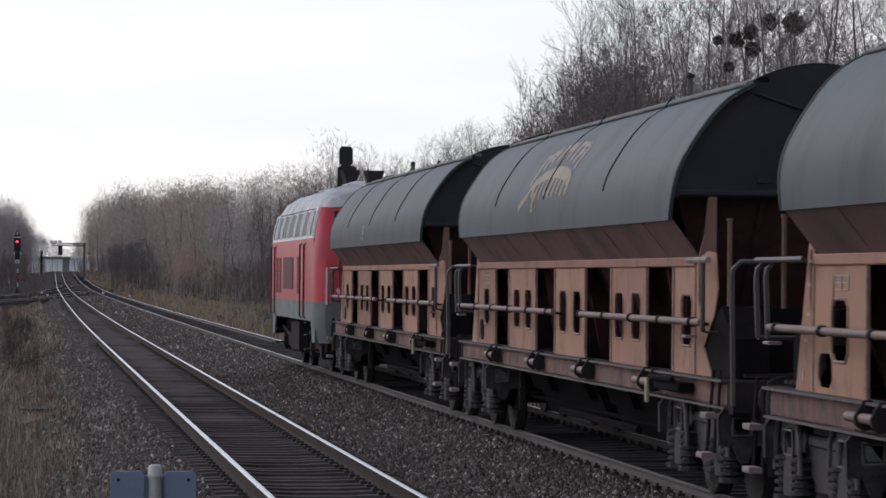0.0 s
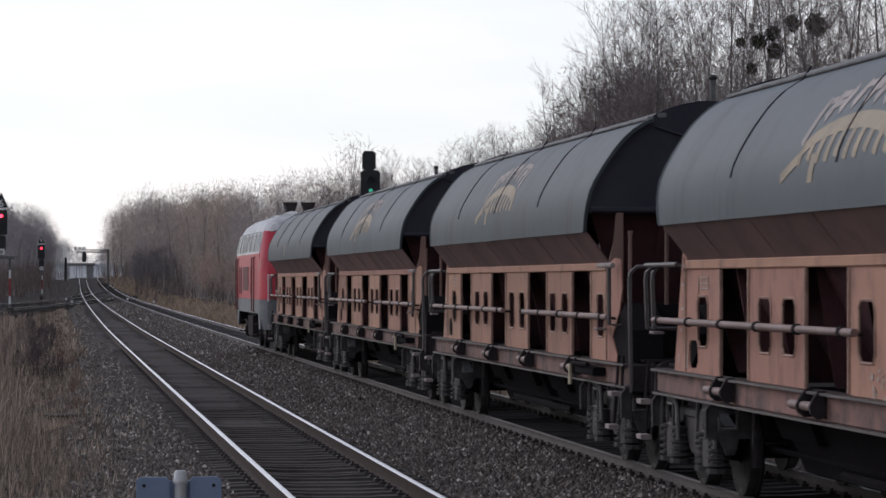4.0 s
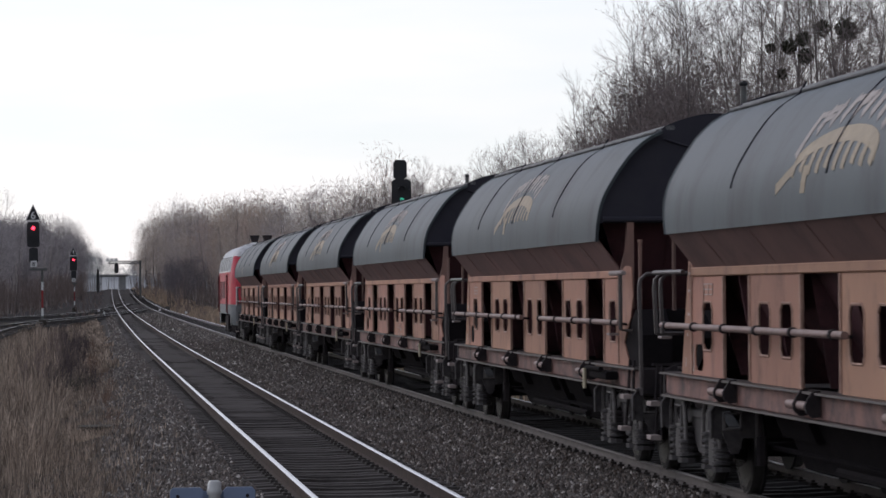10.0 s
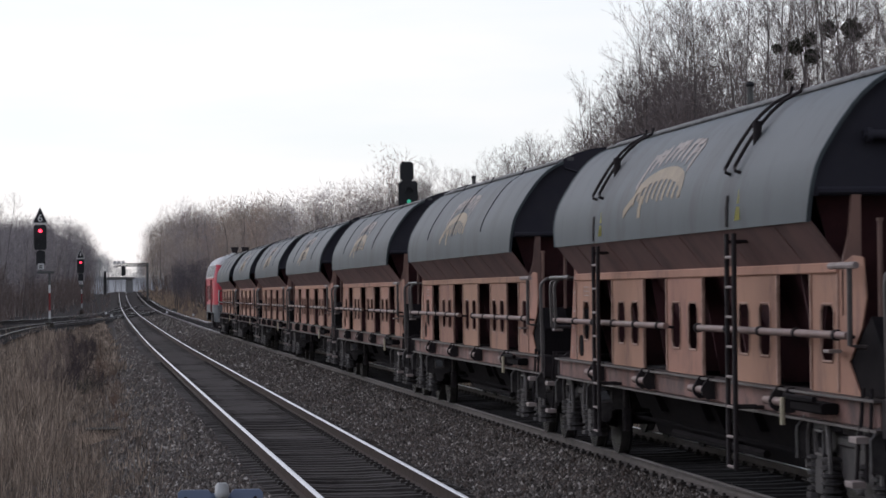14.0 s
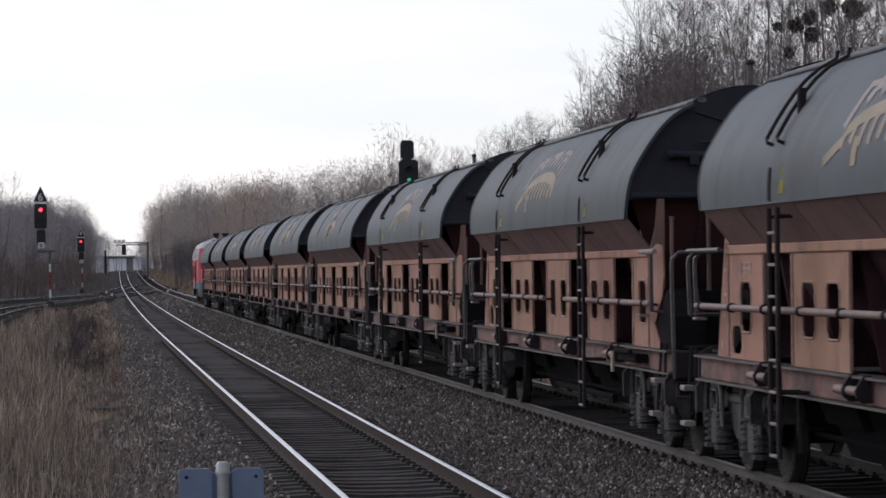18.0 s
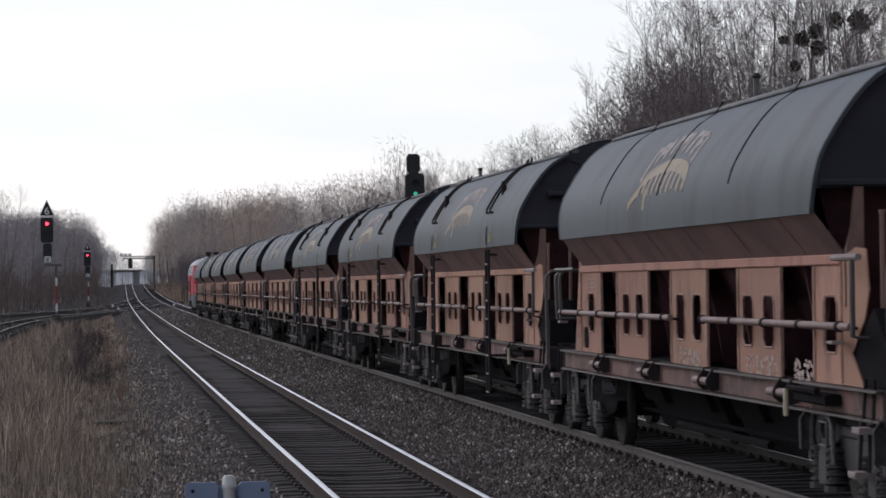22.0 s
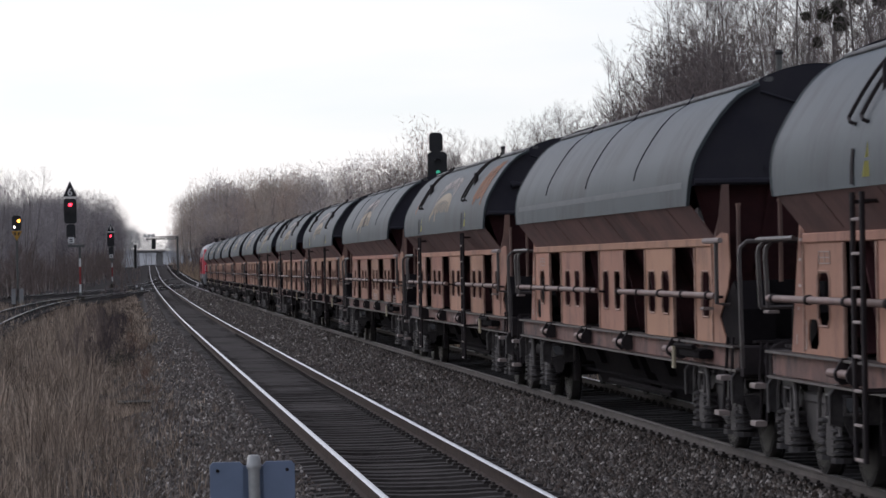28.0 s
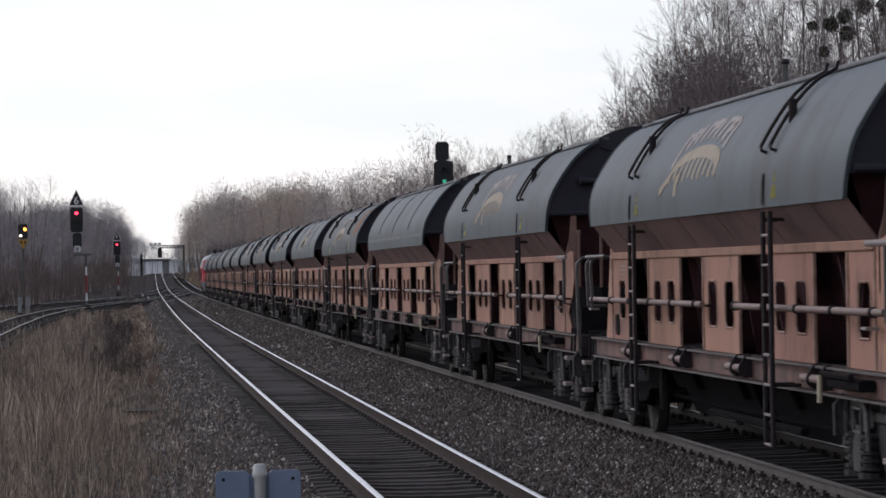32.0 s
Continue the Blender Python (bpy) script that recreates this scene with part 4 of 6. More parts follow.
        part("crossbar", cr, TREADS, gb, "pale worn crossbar")
        pr = Geo()
        pr.tube([(s * 1.3, 7.2, 2.32), (s * 1.3, 8.86, 2.32)], 0.026, 8)
        part("top_rail", pr, RAILING, w, smooth=True)
        for q in (-8.6, 8.42):
            tb = Geo()
            tb.tube([(s * 1.16, q, 1.9), (s * 1.16, q, 2.7)], 0.022, 8)
            tb.lathe([(2.69, 0.03), (2.72, 0.03)], (s * 1.16, q, 0), "z", 8)
            part("standpipe", tb, POST, w, "upright worn steel pipe")
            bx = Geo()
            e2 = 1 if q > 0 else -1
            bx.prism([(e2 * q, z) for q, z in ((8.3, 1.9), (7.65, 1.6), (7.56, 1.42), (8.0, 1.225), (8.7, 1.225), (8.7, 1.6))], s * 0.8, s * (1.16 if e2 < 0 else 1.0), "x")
            part("valve_box", bx, SHADE_BLACK, w)
    # underframe, end beams, platforms, buffers, coupling
    u = Geo()
    u.cbox(-0.35, 0.35, -9.0, 9.0, 0.8, 1.12, 0.03)
    for y in (-7.3, 7.3):
        u.cbox(-1.1, 1.1, y - 0.3, y + 0.3, 0.86, 1.12, 0.03, "x")
    for y in (-5.0, -1.7, 1.7, 5.0):
        u.cbox(-1.1, 1.1, y - 0.06, y + 0.06, 0.98, 1.14, 0.02, "x")
    part("underframe", u, GRIME, w)
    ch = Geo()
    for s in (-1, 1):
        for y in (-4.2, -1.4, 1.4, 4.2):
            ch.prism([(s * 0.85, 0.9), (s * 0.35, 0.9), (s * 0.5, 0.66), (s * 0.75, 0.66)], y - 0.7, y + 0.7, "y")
    pieces("discharge_chute", ch, SHADE_BLACK, w, "black discharge chute under the floor")
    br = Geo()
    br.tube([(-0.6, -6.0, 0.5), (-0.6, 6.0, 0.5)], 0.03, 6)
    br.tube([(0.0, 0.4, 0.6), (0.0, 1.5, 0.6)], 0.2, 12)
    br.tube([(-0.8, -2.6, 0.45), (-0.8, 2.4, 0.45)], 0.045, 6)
    part("brake_gear", br, SHADE_BLACK, w)
    for s in (-1, 1):
        hb = Geo()
        hb.cbox(-1.2, 1.2, s * 8.85 - 0.1, s * 8.85 + 0.1, 0.9, 1.22, 0.02, "x")
        part("end_beam", hb, GRIME, w)
        pf = Geo()
        for k in range(6):
            a = 7.9 + 0.16 * k
            pf.box(-1.05, 1.05, min(s * a, s * (a + 0.12)), max(s * a, s * (a + 0.12)), 1.24, 1.27)
        pieces("platform_slat", pf, GRIME, w)
        cab = Geo()
        cab.cbox(-0.85, -0.35, s * 8.05 - 0.2, s * 8.05 + 0.2, 1.28, 1.9, 0.03, "z")
        part("control_box", cab, SHADE_BLACK, w)
        for x in (-0.875, 0.875):
            bf = Geo()
            bf.lathe([(s * 9.0, 0.12), (s * 9.3, 0.1), (s * 9.32, 0.08), (s * 9.5, 0.08)], (x, 0, 1.06), "y", 14)
            bu = part("buffer", bf, GRIME, w, smooth=True)
            hd = Geo()
            hd.lathe([(s * 9.49, 0.1), (s * 9.5, 0.22), (s * 9.53, 0.22), (s * 9.55, 0.12)], (x, 0, 1.06), "y", 18)
            part("buffer_head", hd, GRIME, bu, smooth=True)
        cp = Geo()
        cp.tube([(0.03, s * 8.95, 1.02), (0.03, s * 9.6, 0.98)], 0.05, 8)
        cp.tube([(-0.25, s * 8.95, 0.95), (-0.28, s * 9.3, 0.6), (-0.24, s * 9.56, 0.85)], 0.025, 6)
        part("coupling", cp, GRIME, w)
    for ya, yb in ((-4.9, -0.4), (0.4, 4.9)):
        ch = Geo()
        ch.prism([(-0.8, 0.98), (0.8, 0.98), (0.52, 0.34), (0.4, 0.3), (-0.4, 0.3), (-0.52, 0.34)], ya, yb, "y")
        part("discharge_chute", ch, SHADE_BLACK, w, "black discharge chute under the hopper")
    bogie(w, -HALF, False)
    bogie(w, HALF, True)
    if ladders:
        for s in (-1, 1):
            pp = Geo()
            ye = s * (HALF + 0.17)
            pp.tube([(-1.0, ye, 3.47), (0.75, ye, 3.4)], 0.045, 10)
            pp.lathe([(-0.98, 0.07), (-0.93, 0.07)], (0, ye, 3.46), "x", 10)
            pp.box(-0.72, -0.62, ye - 0.05, ye + 0.05, 3.34, 3.44)
            pp.tube([(-0.6, ye, 3.6), (0.4, ye, 3.62)], 0.02, 6)
            part("end_cylinder", pp, BLACK, w, "black cylinder across the wagon end", smooth=True)
        for y in (-4.12, 3.9):
            ld = Geo()
            for q in (-0.17, 0.17):
                ld.cbox(-1.5, -1.46, y + q - 0.035, y + q + 0.035, 0.4, 2.68, 0.01, "z")
                for z in (2.6, 1.0):
                    ld.tube([(-1.47, y + q, z), (-1.15, y + q, z)], 0.018, 5)
            lad = part("ladder", ld, GRIME, w, "dark steel side ladder")
            for z in np.arange(0.42, 2.6, 0.29):
                rg = Geo()
                rg.cbox(-1.505, -1.475, y - 0.135, y + 0.135, z - 0.014, z + 0.014, 0.006, "y")
                part("rung", rg, TREADS, lad)
            stub = Geo()
            cover_strip(stub, y + 0.2, 2.75, y + 0.2, 3.05, 0.1, 0.012)
            part("ladder_head", stub, GRIME, lad)
            rl = Geo()
            for q in (0.05, 0.5):
                bent_strip(rl, 0, y + q, 3.3, 4.14, 0.018, 0.05)
                x, z = on_cover(3.3, 0.05)
                rl.tube([(x, y + q, z), (x - 0.02, y + q - 0.14, z - 0.04), (x + 0.06, y + q - 0.14, z - 0.07)], 0.018, 5)
            part("roof_grip", rl, GRIME, w, "dark roof grab rails")
            bx = Geo()
            x, z = on_cover(3.62, 0.05)
            bx.cbox(x - 0.02, x + 0.06, y - 0.05, y + 0.03, z - 0.12, z + 0.12, 0.02, "z")
            part("roof_latch", bx, GRIME, w)
            tr = Geo()
            xa, za = on_cover(2.8, 0.008)
            xb, zb = on_cover(3.1, 0.008)
            tr.add([(xa, y - 0.42, za), (xa, y - 0.16, za), (xb, y - 0.28, zb)], [(0, 1, 2), (2, 1, 0)])
            part("warning_mark", tr, YELLOW, w, "small faded yellow mark")
    else:
        for y in (-3.7, 0.2, 4.05):
            sm = Geo()
            bent_strip(sm, 0, y, 3.1, 4.14, 0.012, 0.004)
            part("seam", sm, BLACK, w, "thin dark seam across the cover")
    return w


def logo(w):
    """A faded tan emblem: slanting strokes over an arch with short legs."""
    g, mid, half = Geo(), 0.1, 1.42

    def arch(y):
        return 3.2 + 0.25 * math.sqrt(max(0.0, 1 - ((y - mid) / half) ** 2))

    n = 14
    outer, inner = [], []
    for k in range(n + 1):
        y = mid + half * math.cos(math.pi * k / n)
        zo, zi = arch(y) + 0.05, arch(y) - 0.09
        outer.append((on_cover(zo, 0.006)[0], y, on_cover(zo, 0.006)[1]))
        inner.append((on_cover(zi, 0.006)[0], y, on_cover(zi, 0.006)[1]))
    g.sheet([[a, b] for a, b in zip(outer, inner)], 0.002)
    band = part("emblem", g, LOGO, w, "faded tan arch emblem")
    for k in range(10):
        y = 1.5 - k * 0.3
        leg = Geo()
        cover_strip(leg, y, 3.12 + 0.03 * (k % 3 == 1), y - 0.04, max(3.24, arch(y) - 0.06), 0.13)
        part("arch_leg", leg, LOGO, band)
    for q in ((1.0, 2.96, 1.0, 3.2, 0.17), (2.05, 3.02, 1.45, 3.2, 0.1)):
        leg = Geo()
        cover_strip(leg, *q)
        part("arch_leg", leg, LOGO, band)
    made = [band]
    for k in range(9):
        t = Geo()
        y = 1.6 - k * 0.34
        top = 3.62 + 0.15 * math.sin(0.35 + 0.27 * k)
        low = arch(y - 0.1) + 0.13 if -1.2 < y < 1.55 else 3.3 - 0.035 * k
        cover_strip(t, y, low, y - 0.14, top, 0.14)
        if k % 3 != 2:
            cover_strip(t, y - 0.12, top - 0.02, y - 0.36, top - 0.01, 0.06)
        if k % 3 == 1:
            cover_strip(t, y, low + 0.1, y - 0.3, low + 0.13, 0.06)
        made.append(part("emblem_stroke", t, LOGO_PALE, w, "faded pale slanting stroke"))
    return made


# ---- the train ----
LADDER_CARS = (7, 8, 9, 11, 13, 14, 15)
LOGO_CARS = (2, 3, 4, 5, 6, 7, 8, 9, 10, 11, 13, 14, 15)


def flecks(g, y0, y1, z0, z1, n, seed):
    """Peeling whitish paint: many small ragged flakes on the side plate."""
    rng = random.Random(seed)
    for k in range(n):
        y, z = rng.uniform(y0, y1), rng.uniform(z0, z1)
        a = [rng.uniform(0.008, 0.034) for q in range(5)]
        pts = [(y + 1.8 * a[q] * math.cos(q * 1.256), z + a[q] * math.sin(q * 1.256)) for q in range(5)]
        g.prism(pts, -1.188, -1.185, "x")


def make_train():
    cars = []
    first = {False: wagon(False), True: wagon(True)}
    # the first plain car is car 1 and the first laddered one car 7
    for k in range(1, 16):
        lad = k in LADDER_CARS
        if (k, lad) in ((1, False), (7, True)):
            c = first[lad]
        else:
            c = copy_thing(first[lad], Matrix())
        cars.append(c)
    emblem = None
    for k, c in enumerate(cars, 1):
        if k in LOGO_CARS:
            if emblem is None:
                emblem = logo(c)
            else:
                for mark in emblem:
                    ob = mark.copy()
                    scene.collection.objects.link(ob)
                    ob.parent = c
                    for leg in mark.children:
                        lo = leg.copy()
                        scene.collection.objects.link(lo)
                        lo.parent = ob
        if k in LADDER_CARS:
            tagged(c, "four-axle hopper wagon, grey rounded roof, oxide-brown sides, dark ladders")
        if k == 11:
            rnd = random.Random(6)
            for q in range(9):
                g = Geo()
                y, low, top = -5.2 - 0.17 * q, 3.12 + rnd.uniform(0, 0.2), 3.78 + 0.03 * q - rnd.uniform(0, 0.15)
                cover_strip(g, y, low, y - 0.12, top, 0.16 + rnd.uniform(-0.03, 0.03), 0.006 + 0.0015 * (q % 3))
                part("rust_patch", g, RUST, c, "rusty orange streak on the cover")
            g = Geo()
            cover_strip(g, 5.3, 3.2, 5.0, 3.75, 0.16)
            part("rust_patch", g, RUST, c, "rusty orange streak on the cover")
            tagged(c, "hopper wagon with a rusty orange streak on its grey roof")
        if k == 1:
            g = Geo()
            for z in (2.9, 3.03):
                for q in range(8):
                    a, b = math.pi * q / 4, math.pi * (q + 1) / 4
                    cover_strip(g, 1.2 + 0.12 * math.cos(a), z + 0.06 * math.sin(a), 1.2 + 0.12 * math.cos(b), z + 0.06 * math.sin(b), 0.03)
            part("chalk_sign", g, CHALK, c, "small whitish mark of two rings")
        if k == 12:
            tagged(c, "hopper wagon with plain grey roof and a pale welded band")
            g = Geo()
            cover_strip(g, -7.0, 2.95, 7.0, 2.95, 0.07)
            part("weld_band", g, BAND, c, "pale weld band along the cover")
        if k in (10,):
            g = Geo()
            for y, w in ((-6.2, 0.8), (-4.7, 1.4), (-0.9, 1.2)):
                flecks(g, y, y + w, 1.18, 1.4, 60, int(y * 10) + 99)
            flecks(g, 4.4, 5.4, 1.0, 1.15, 60, 5)
            ye = -HALF - 0.108
            for line in ([(-0.62, 3.3), (-0.5, 3.36), (-0.36, 3.34), (-0.2, 3.37), (-0.06, 3.35)], [(-0.5, 3.36), (-0.54, 3.22), (-0.62, 3.14), (-0.52, 3.16), (-0.46, 3.25)],
                         [(-0.4, 3.27), (-0.28, 3.29), (-0.24, 3.22), (-0.32, 3.12), (-0.38, 3.08), (-0.26, 3.08)], [(-0.12, 3.24), (-0.02, 3.25), (0.02, 3.15), (-0.1, 3.08)]):
                sc = Geo()
                sc.tube([(x, ye, z) for x, z in line], 0.022, 5)
                part("end_scrawl", sc, CHALK, c, "smeared whitish paint stroke")
            for x in (-0.66, -0.58):
                sc = Geo()
                sc.lathe([(ye - 0.004, 0.025), (ye, 0.025)], (x, 0, 3.05), "y", 8)
                part("end_scrawl", sc, CHALK, c, "smeared whitish paint stroke")
            tagged(part("chalk_patch", g, CHALK, c, "whitish peeling flakes low on the panels"), kind="stuff")
        if k == 4:
            g = Geo()
            flecks(g, -0.6, 0.1, 1.18, 1.45, 30, 8)
            tagged(part("chalk_patch", g, CHALK, c, "whitish scuffed flakes"), kind="stuff")
    return cars


def loco():
    """A heavy red diesel, cab at both ends; side wall upright to 2.98 m, leaning in above."""
    lo = thing("diesel_locomotive", "red diesel locomotive with grey skirt, white window band and grey roof", "locomotive")
    H = 5.6
    red = Geo()
    red.sheet([[(-1.5, y, z) for z in (1.6, 2.3, 2.98)] for y in (-H, H)], -0.03)
    red.sheet([[(1.5, y, z) for z in (1.6, 2.3, 2.98)] for y in (-H, H)], 0.03)
    part("red_side", red, L_RED, lo)
    band = Geo()
    for s in (-1, 1):
        band.sheet([[(s * 1.5, y, 2.98), (s * 1.46, y, 3.25), (s * 1.36, y, 3.64)] for y in (-H + 0.06, H - 0.06)], 0.03 * s)
    part("window_band", band, L_WHITE, lo, "pale grey upper side band")
    wins = ((-5.35, -4.6), (-4.0, -2.75), (-2.3, -0.9), (-0.5, 0.9), (1.3, 2.7), (3.1, 4.1), (4.6, 5.35))
    for a, b in wins:
        for s in (-1, 1):
            g = Geo()
            g.prism([(s * 1.535, 3.06), (s * 1.505, 3.25), (s * 1.415, 3.58), (s * 1.36, 3.58), (s * 1.42, 3.06)], a, b, "y")
            wd = part("side_window", g, L_GLASS, lo, "dark side window")
            fr = Geo()
            for y in (a, b):
                fr.prism([(s * 1.545, 3.03), (s * 1.52, 3.25), (s * 1.425, 3.62), (s * 1.38, 3.62), (s * 1.4, 3.03)], y - 0.06, y + 0.06, "y")
            part("window_frame", fr, L_WHITE, wd)
    # rounded cab ends
    for s in (-1, 1):
        e = Geo()
        plan = [(-1.5, 0.0), (-1.46, 0.25), (-1.3, 0.48), (-0.8, 0.6), (0.0, 0.66), (0.8, 0.6), (1.3, 0.48), (1.46, 0.25), (1.5, 0.0)]
        rows = []
        for z, inset, w in ((1.6, 0, 1.0), (2.3, 0.0, 1.0), (2.78, 0.02, 1.0), (2.98, 0.1, 0.985), (3.3, 0.3, 0.955), (3.64, 0.5, 0.92)):
            rows.append([(x * w, s * (H + d - inset * (0.3 + d)), z) for x, d in plan])
        e.sheet(rows, 0.03 * s)
        part("cab_end", e, L_RED, lo, "bright red rounded cab end", smooth=True)
        for x in (-0.66, 0.66):
            g = Geo()
            g.prism([(x - 0.5, 3.0), (x + 0.5, 3.0), (x + 0.46, 3.56), (x - 0.46, 3.56)], s * (H + 0.3), s * (H + 0.48), "y")
            part("windscreen", g, L_GLASS, lo)
        sk = Geo()
        rows = [[(x * w, s * (H + d - 0.02), z) for x, d in plan] for z, w in ((0.72, 0.93), (1.1, 1.0), (1.6, 1.0))]
        sk.sheet(rows, 0.03 * s)
        part("end_skirt", sk, L_GREY, lo, "grey buffer-beam skirt", smooth=True)
        for x in (-0.95, 0.95):
            lp = Geo()
            lp.lathe([(s * (H + 0.45), 0.14), (s * (H + 0.56), 0.14), (s * (H + 0.58), 0.1)], (x, 0, 1.85), "y", 14)
            part("headlight", lp, L_WHITE, lo)
            b = Geo()
            b.lathe([(s * (H + 0.45), 0.13), (s * (H + 0.62), 0.11), (s * (H + 0.64), 0.23), (s * (H + 0.69), 0.22)], (x * 0.92, 0, 1.06), "y", 16)
            part("buffer", b, GRIME, lo)
        hr = Geo()
        hr.tube([(-1.3, s * (H + 0.62), 1.55), (-1.3, s * (H + 0.66), 2.35)], 0.02, 6)
        hr.tube([(1.3, s * (H + 0.62), 1.55), (1.3, s * (H + 0.66), 2.35)], 0.02, 6)
        part("end_handrail", hr, L_WHITE, lo)
        sg = Geo()
        sg.box(-0.9, 0.1, s * (H + 0.66) - 0.015, s * (H + 0.66) + 0.015, 2.1, 2.4)
        part("cab_badge", sg, L_WHITE, lo, "plain white badge plate")
    gs = Geo()
    for s in (-1, 1):
        gs.sheet([[(s * 1.5, y, 1.18), (s * 1.5, y, 1.6)] for y in (-H, H)], 0.03 * s)
        gs.prism([(-H - 0.1, 1.2), (-H - 0.1, 0.72), (-H + 0.5, 0.72), (-H + 0.85, 1.2)], s * 1.46, s * 1.5, "x")
        gs.prism([(H + 0.1, 1.2), (H - 0.85, 1.2), (H - 0.5, 0.72), (H + 0.1, 0.72)], s * 1.46, s * 1.5, "x")
    part("side_skirt", gs, L_GREY, lo, "dirty grey lower side skirt")
    # grilles, doors, grab rails on the flanks
    for s in (-1, 1):
        for a, b, z0, z1 in ((-0.6, 2.1, 1.85, 2.6), (-2.3, -1.7, 1.75, 2.6), (2.8, 3.3, 1.75, 2.6), (3.7, 4.1, 1.75, 2.6)):
            g = Geo()
            g.cbox(min(s * 1.5, s * 1.545), max(s * 1.5, s * 1.545), a, b, z0, z1, 0.02, "z")
            gr = part("side_grille", g, L_DARKRED, lo, "dark red ventilation grille")
            sl = Geo()
            for z in np.arange(z0 + 0.06, z1, 0.09):
                sl.box(min(s * 1.54, s * 1.555), max(s * 1.54, s * 1.555), a + 0.05, b - 0.05, z, z + 0.03)
            part("grille_slats", sl, L_DARKRED, gr)
        for y in (-3.3, 4.75):
            d = Geo()
            d.cbox(min(s * 1.5, s * 1.54), max(s * 1.5, s * 1.54), y - 0.36, y + 0.36, 1.62, 2.96, 0.02, "z")
            dr = part("cab_door", d, L_RED, lo)
            for q in (-0.48, 0.48):
                hr = Geo()
                hr.tube([(s * 1.5, y + q, 1.2), (s * 1.58, y + q, 1.26), (s * 1.58, y + q, 2.85), (s * 1.5, y + q, 2.9)], 0.02, 6)
                part("door_rail", hr, L_DARKRED, dr)
            st = Geo()
            for z in (0.5, 0.82, 1.1):
                st.cbox(min(s * 1.2, s * 1.5), max(s * 1.2, s * 1.5), y - 0.25, y + 0.25, z, z + 0.04, 0.01)
            part("cab_step", st, GRIME, dr)
    rf = Geo()
    roof = [(-1.4, 3.62), (-1.25, 3.86), (-0.95, 4.05), (-0.5, 4.16), (0.0, 4.2), (0.5, 4.16), (0.95, 4.05), (1.25, 3.86), (1.4, 3.62)]
    rf.sheet([[(x * w, y, 3.6 + (z - 3.6) * h) for x, z in roof] for y, w, h in ((-H - 0.15, 0.86, 0.1), (-H + 0.4, 0.95, 0.75), (-H + 1.1, 1.0, 1.0), (H - 1.1, 1.0, 1.0), (H - 0.4, 0.95, 0.75), (H + 0.15, 0.86, 0.1))], -0.03)
    part("roof", rf, L_ROOF, lo, "dirty light grey roof", smooth=True)
    for y in (-3.9, -2.9, -1.8, 1.8, 2.8, 3.9):
        g = Geo()
        g.cbox(-0.62, 0.62, y - 0.4, y + 0.4, 4.12, 4.2, 0.04, "x")
        hat = part("roof_hatch", g, L_ROOF, lo)
        for q in (-0.3, 0.3):
            g = Geo()
            g.cbox(-0.5, -0.3, y + q - 0.07, y + q + 0.07, 4.19, 4.26, 0.02, "z")
            part("hatch_lug", g, L_WHITE, hat, "pale lifting lug")
    for x in (-0.2, 0.36):
        g = Geo()
        y = -0.3
        g.prism([(x - 0.12, 4.15), (x + 0.12, 4.15), (x + 0.13, 4.4), (x + 0.21, 4.62), (x - 0.21, 4.62), (x - 0.13, 4.4)], y - 0.4, y + 0.4, "y")
        part("exhaust_hood", g, GRIME, lo, "sooty flared exhaust hood")
    fr = Geo()
    fr.cbox(-1.2, 1.2, -H, H, 0.95, 1.25, 0.05)
    fr.cbox(-1.25, 1.25, -1.2, 1.2, 0.45, 1.1, 0.12)
    part("frame", fr, GRIME, lo)
    tk = Geo()
    tk.cbox(-1.42, -1.0, -1.0, 1.2, 0.4, 1.12, 0.06)
    part("fuel_tank", tk, GRIME, lo)
    for yc in (-3.6, 3.6):
        b = Geo()
        for s in (-1, 1):
            b.prism([(-1.9, 0.62), (-2.0, 0.85), (-0.6, 0.72), (0.6, 0.72), (2.0, 0.85), (2.1, 0.62), (1.6, 0.5), (0.6, 0.45), (-0.6, 0.45), (-1.6, 0.5)], s * 1.12 - 0.08, s * 1.12 + 0.08, "x")
            for y in (-1.2, 1.2):
                b.cbox(s * 1.12 - 0.16, s * 1.12 + 0.16, y - 0.2, y + 0.2, 0.34, 0.7, 0.05)
                for q in (-0.42, 0.42):
                    b.lathe([(0.5, 0.11), (0.95, 0.11)], (s * 1.12, y + q, 0), "z", 10)
            b.tube([(s * 1.25, -1.2, 0.65), (s * 1.28, 1.2, 0.9)], 0.05, 6)
        part("bogie", b, GRIME, lo, "dark grimy locomotive bogie", at=pose(0, yc, 0))
        for y in (-1.2, 1.2):
            ws = Geo()
            for s in (-1, 1):
                ws.lathe([(s * 0.68, 0.1), (s * 0.685, 0.42), (s * 0.678, 0.53), (s * 0.705, 0.528), (s * 0.71, 0.503), (s * 0.815, 0.498), (s * 0.815, 0.43), (s * 0.76, 0.38), (s * 0.8, 0.14), (s * 0.98, 0.1)], (0, 0, 0), "x", 28)
            part("wheelset", ws, WHEEL, lo, smooth=True, at=pose(0, yc + y, 0.5))
    return lo


CARS = make_train()
LOCO = loco()


# ---- signals ----
def shield(g, x, y, z0, z1, w, d=0.35, mi=0):
    g.cbox(x - w / 2, x + w / 2, y - 0.02, y + 0.06, z0, z1, 0.12, "y", mi)
    g.cbox(x - w * 0.32, x + w * 0.32, y + 0.06, y + d, z0 + 0.1, z1 - 0.1, 0.05, "z", mi)


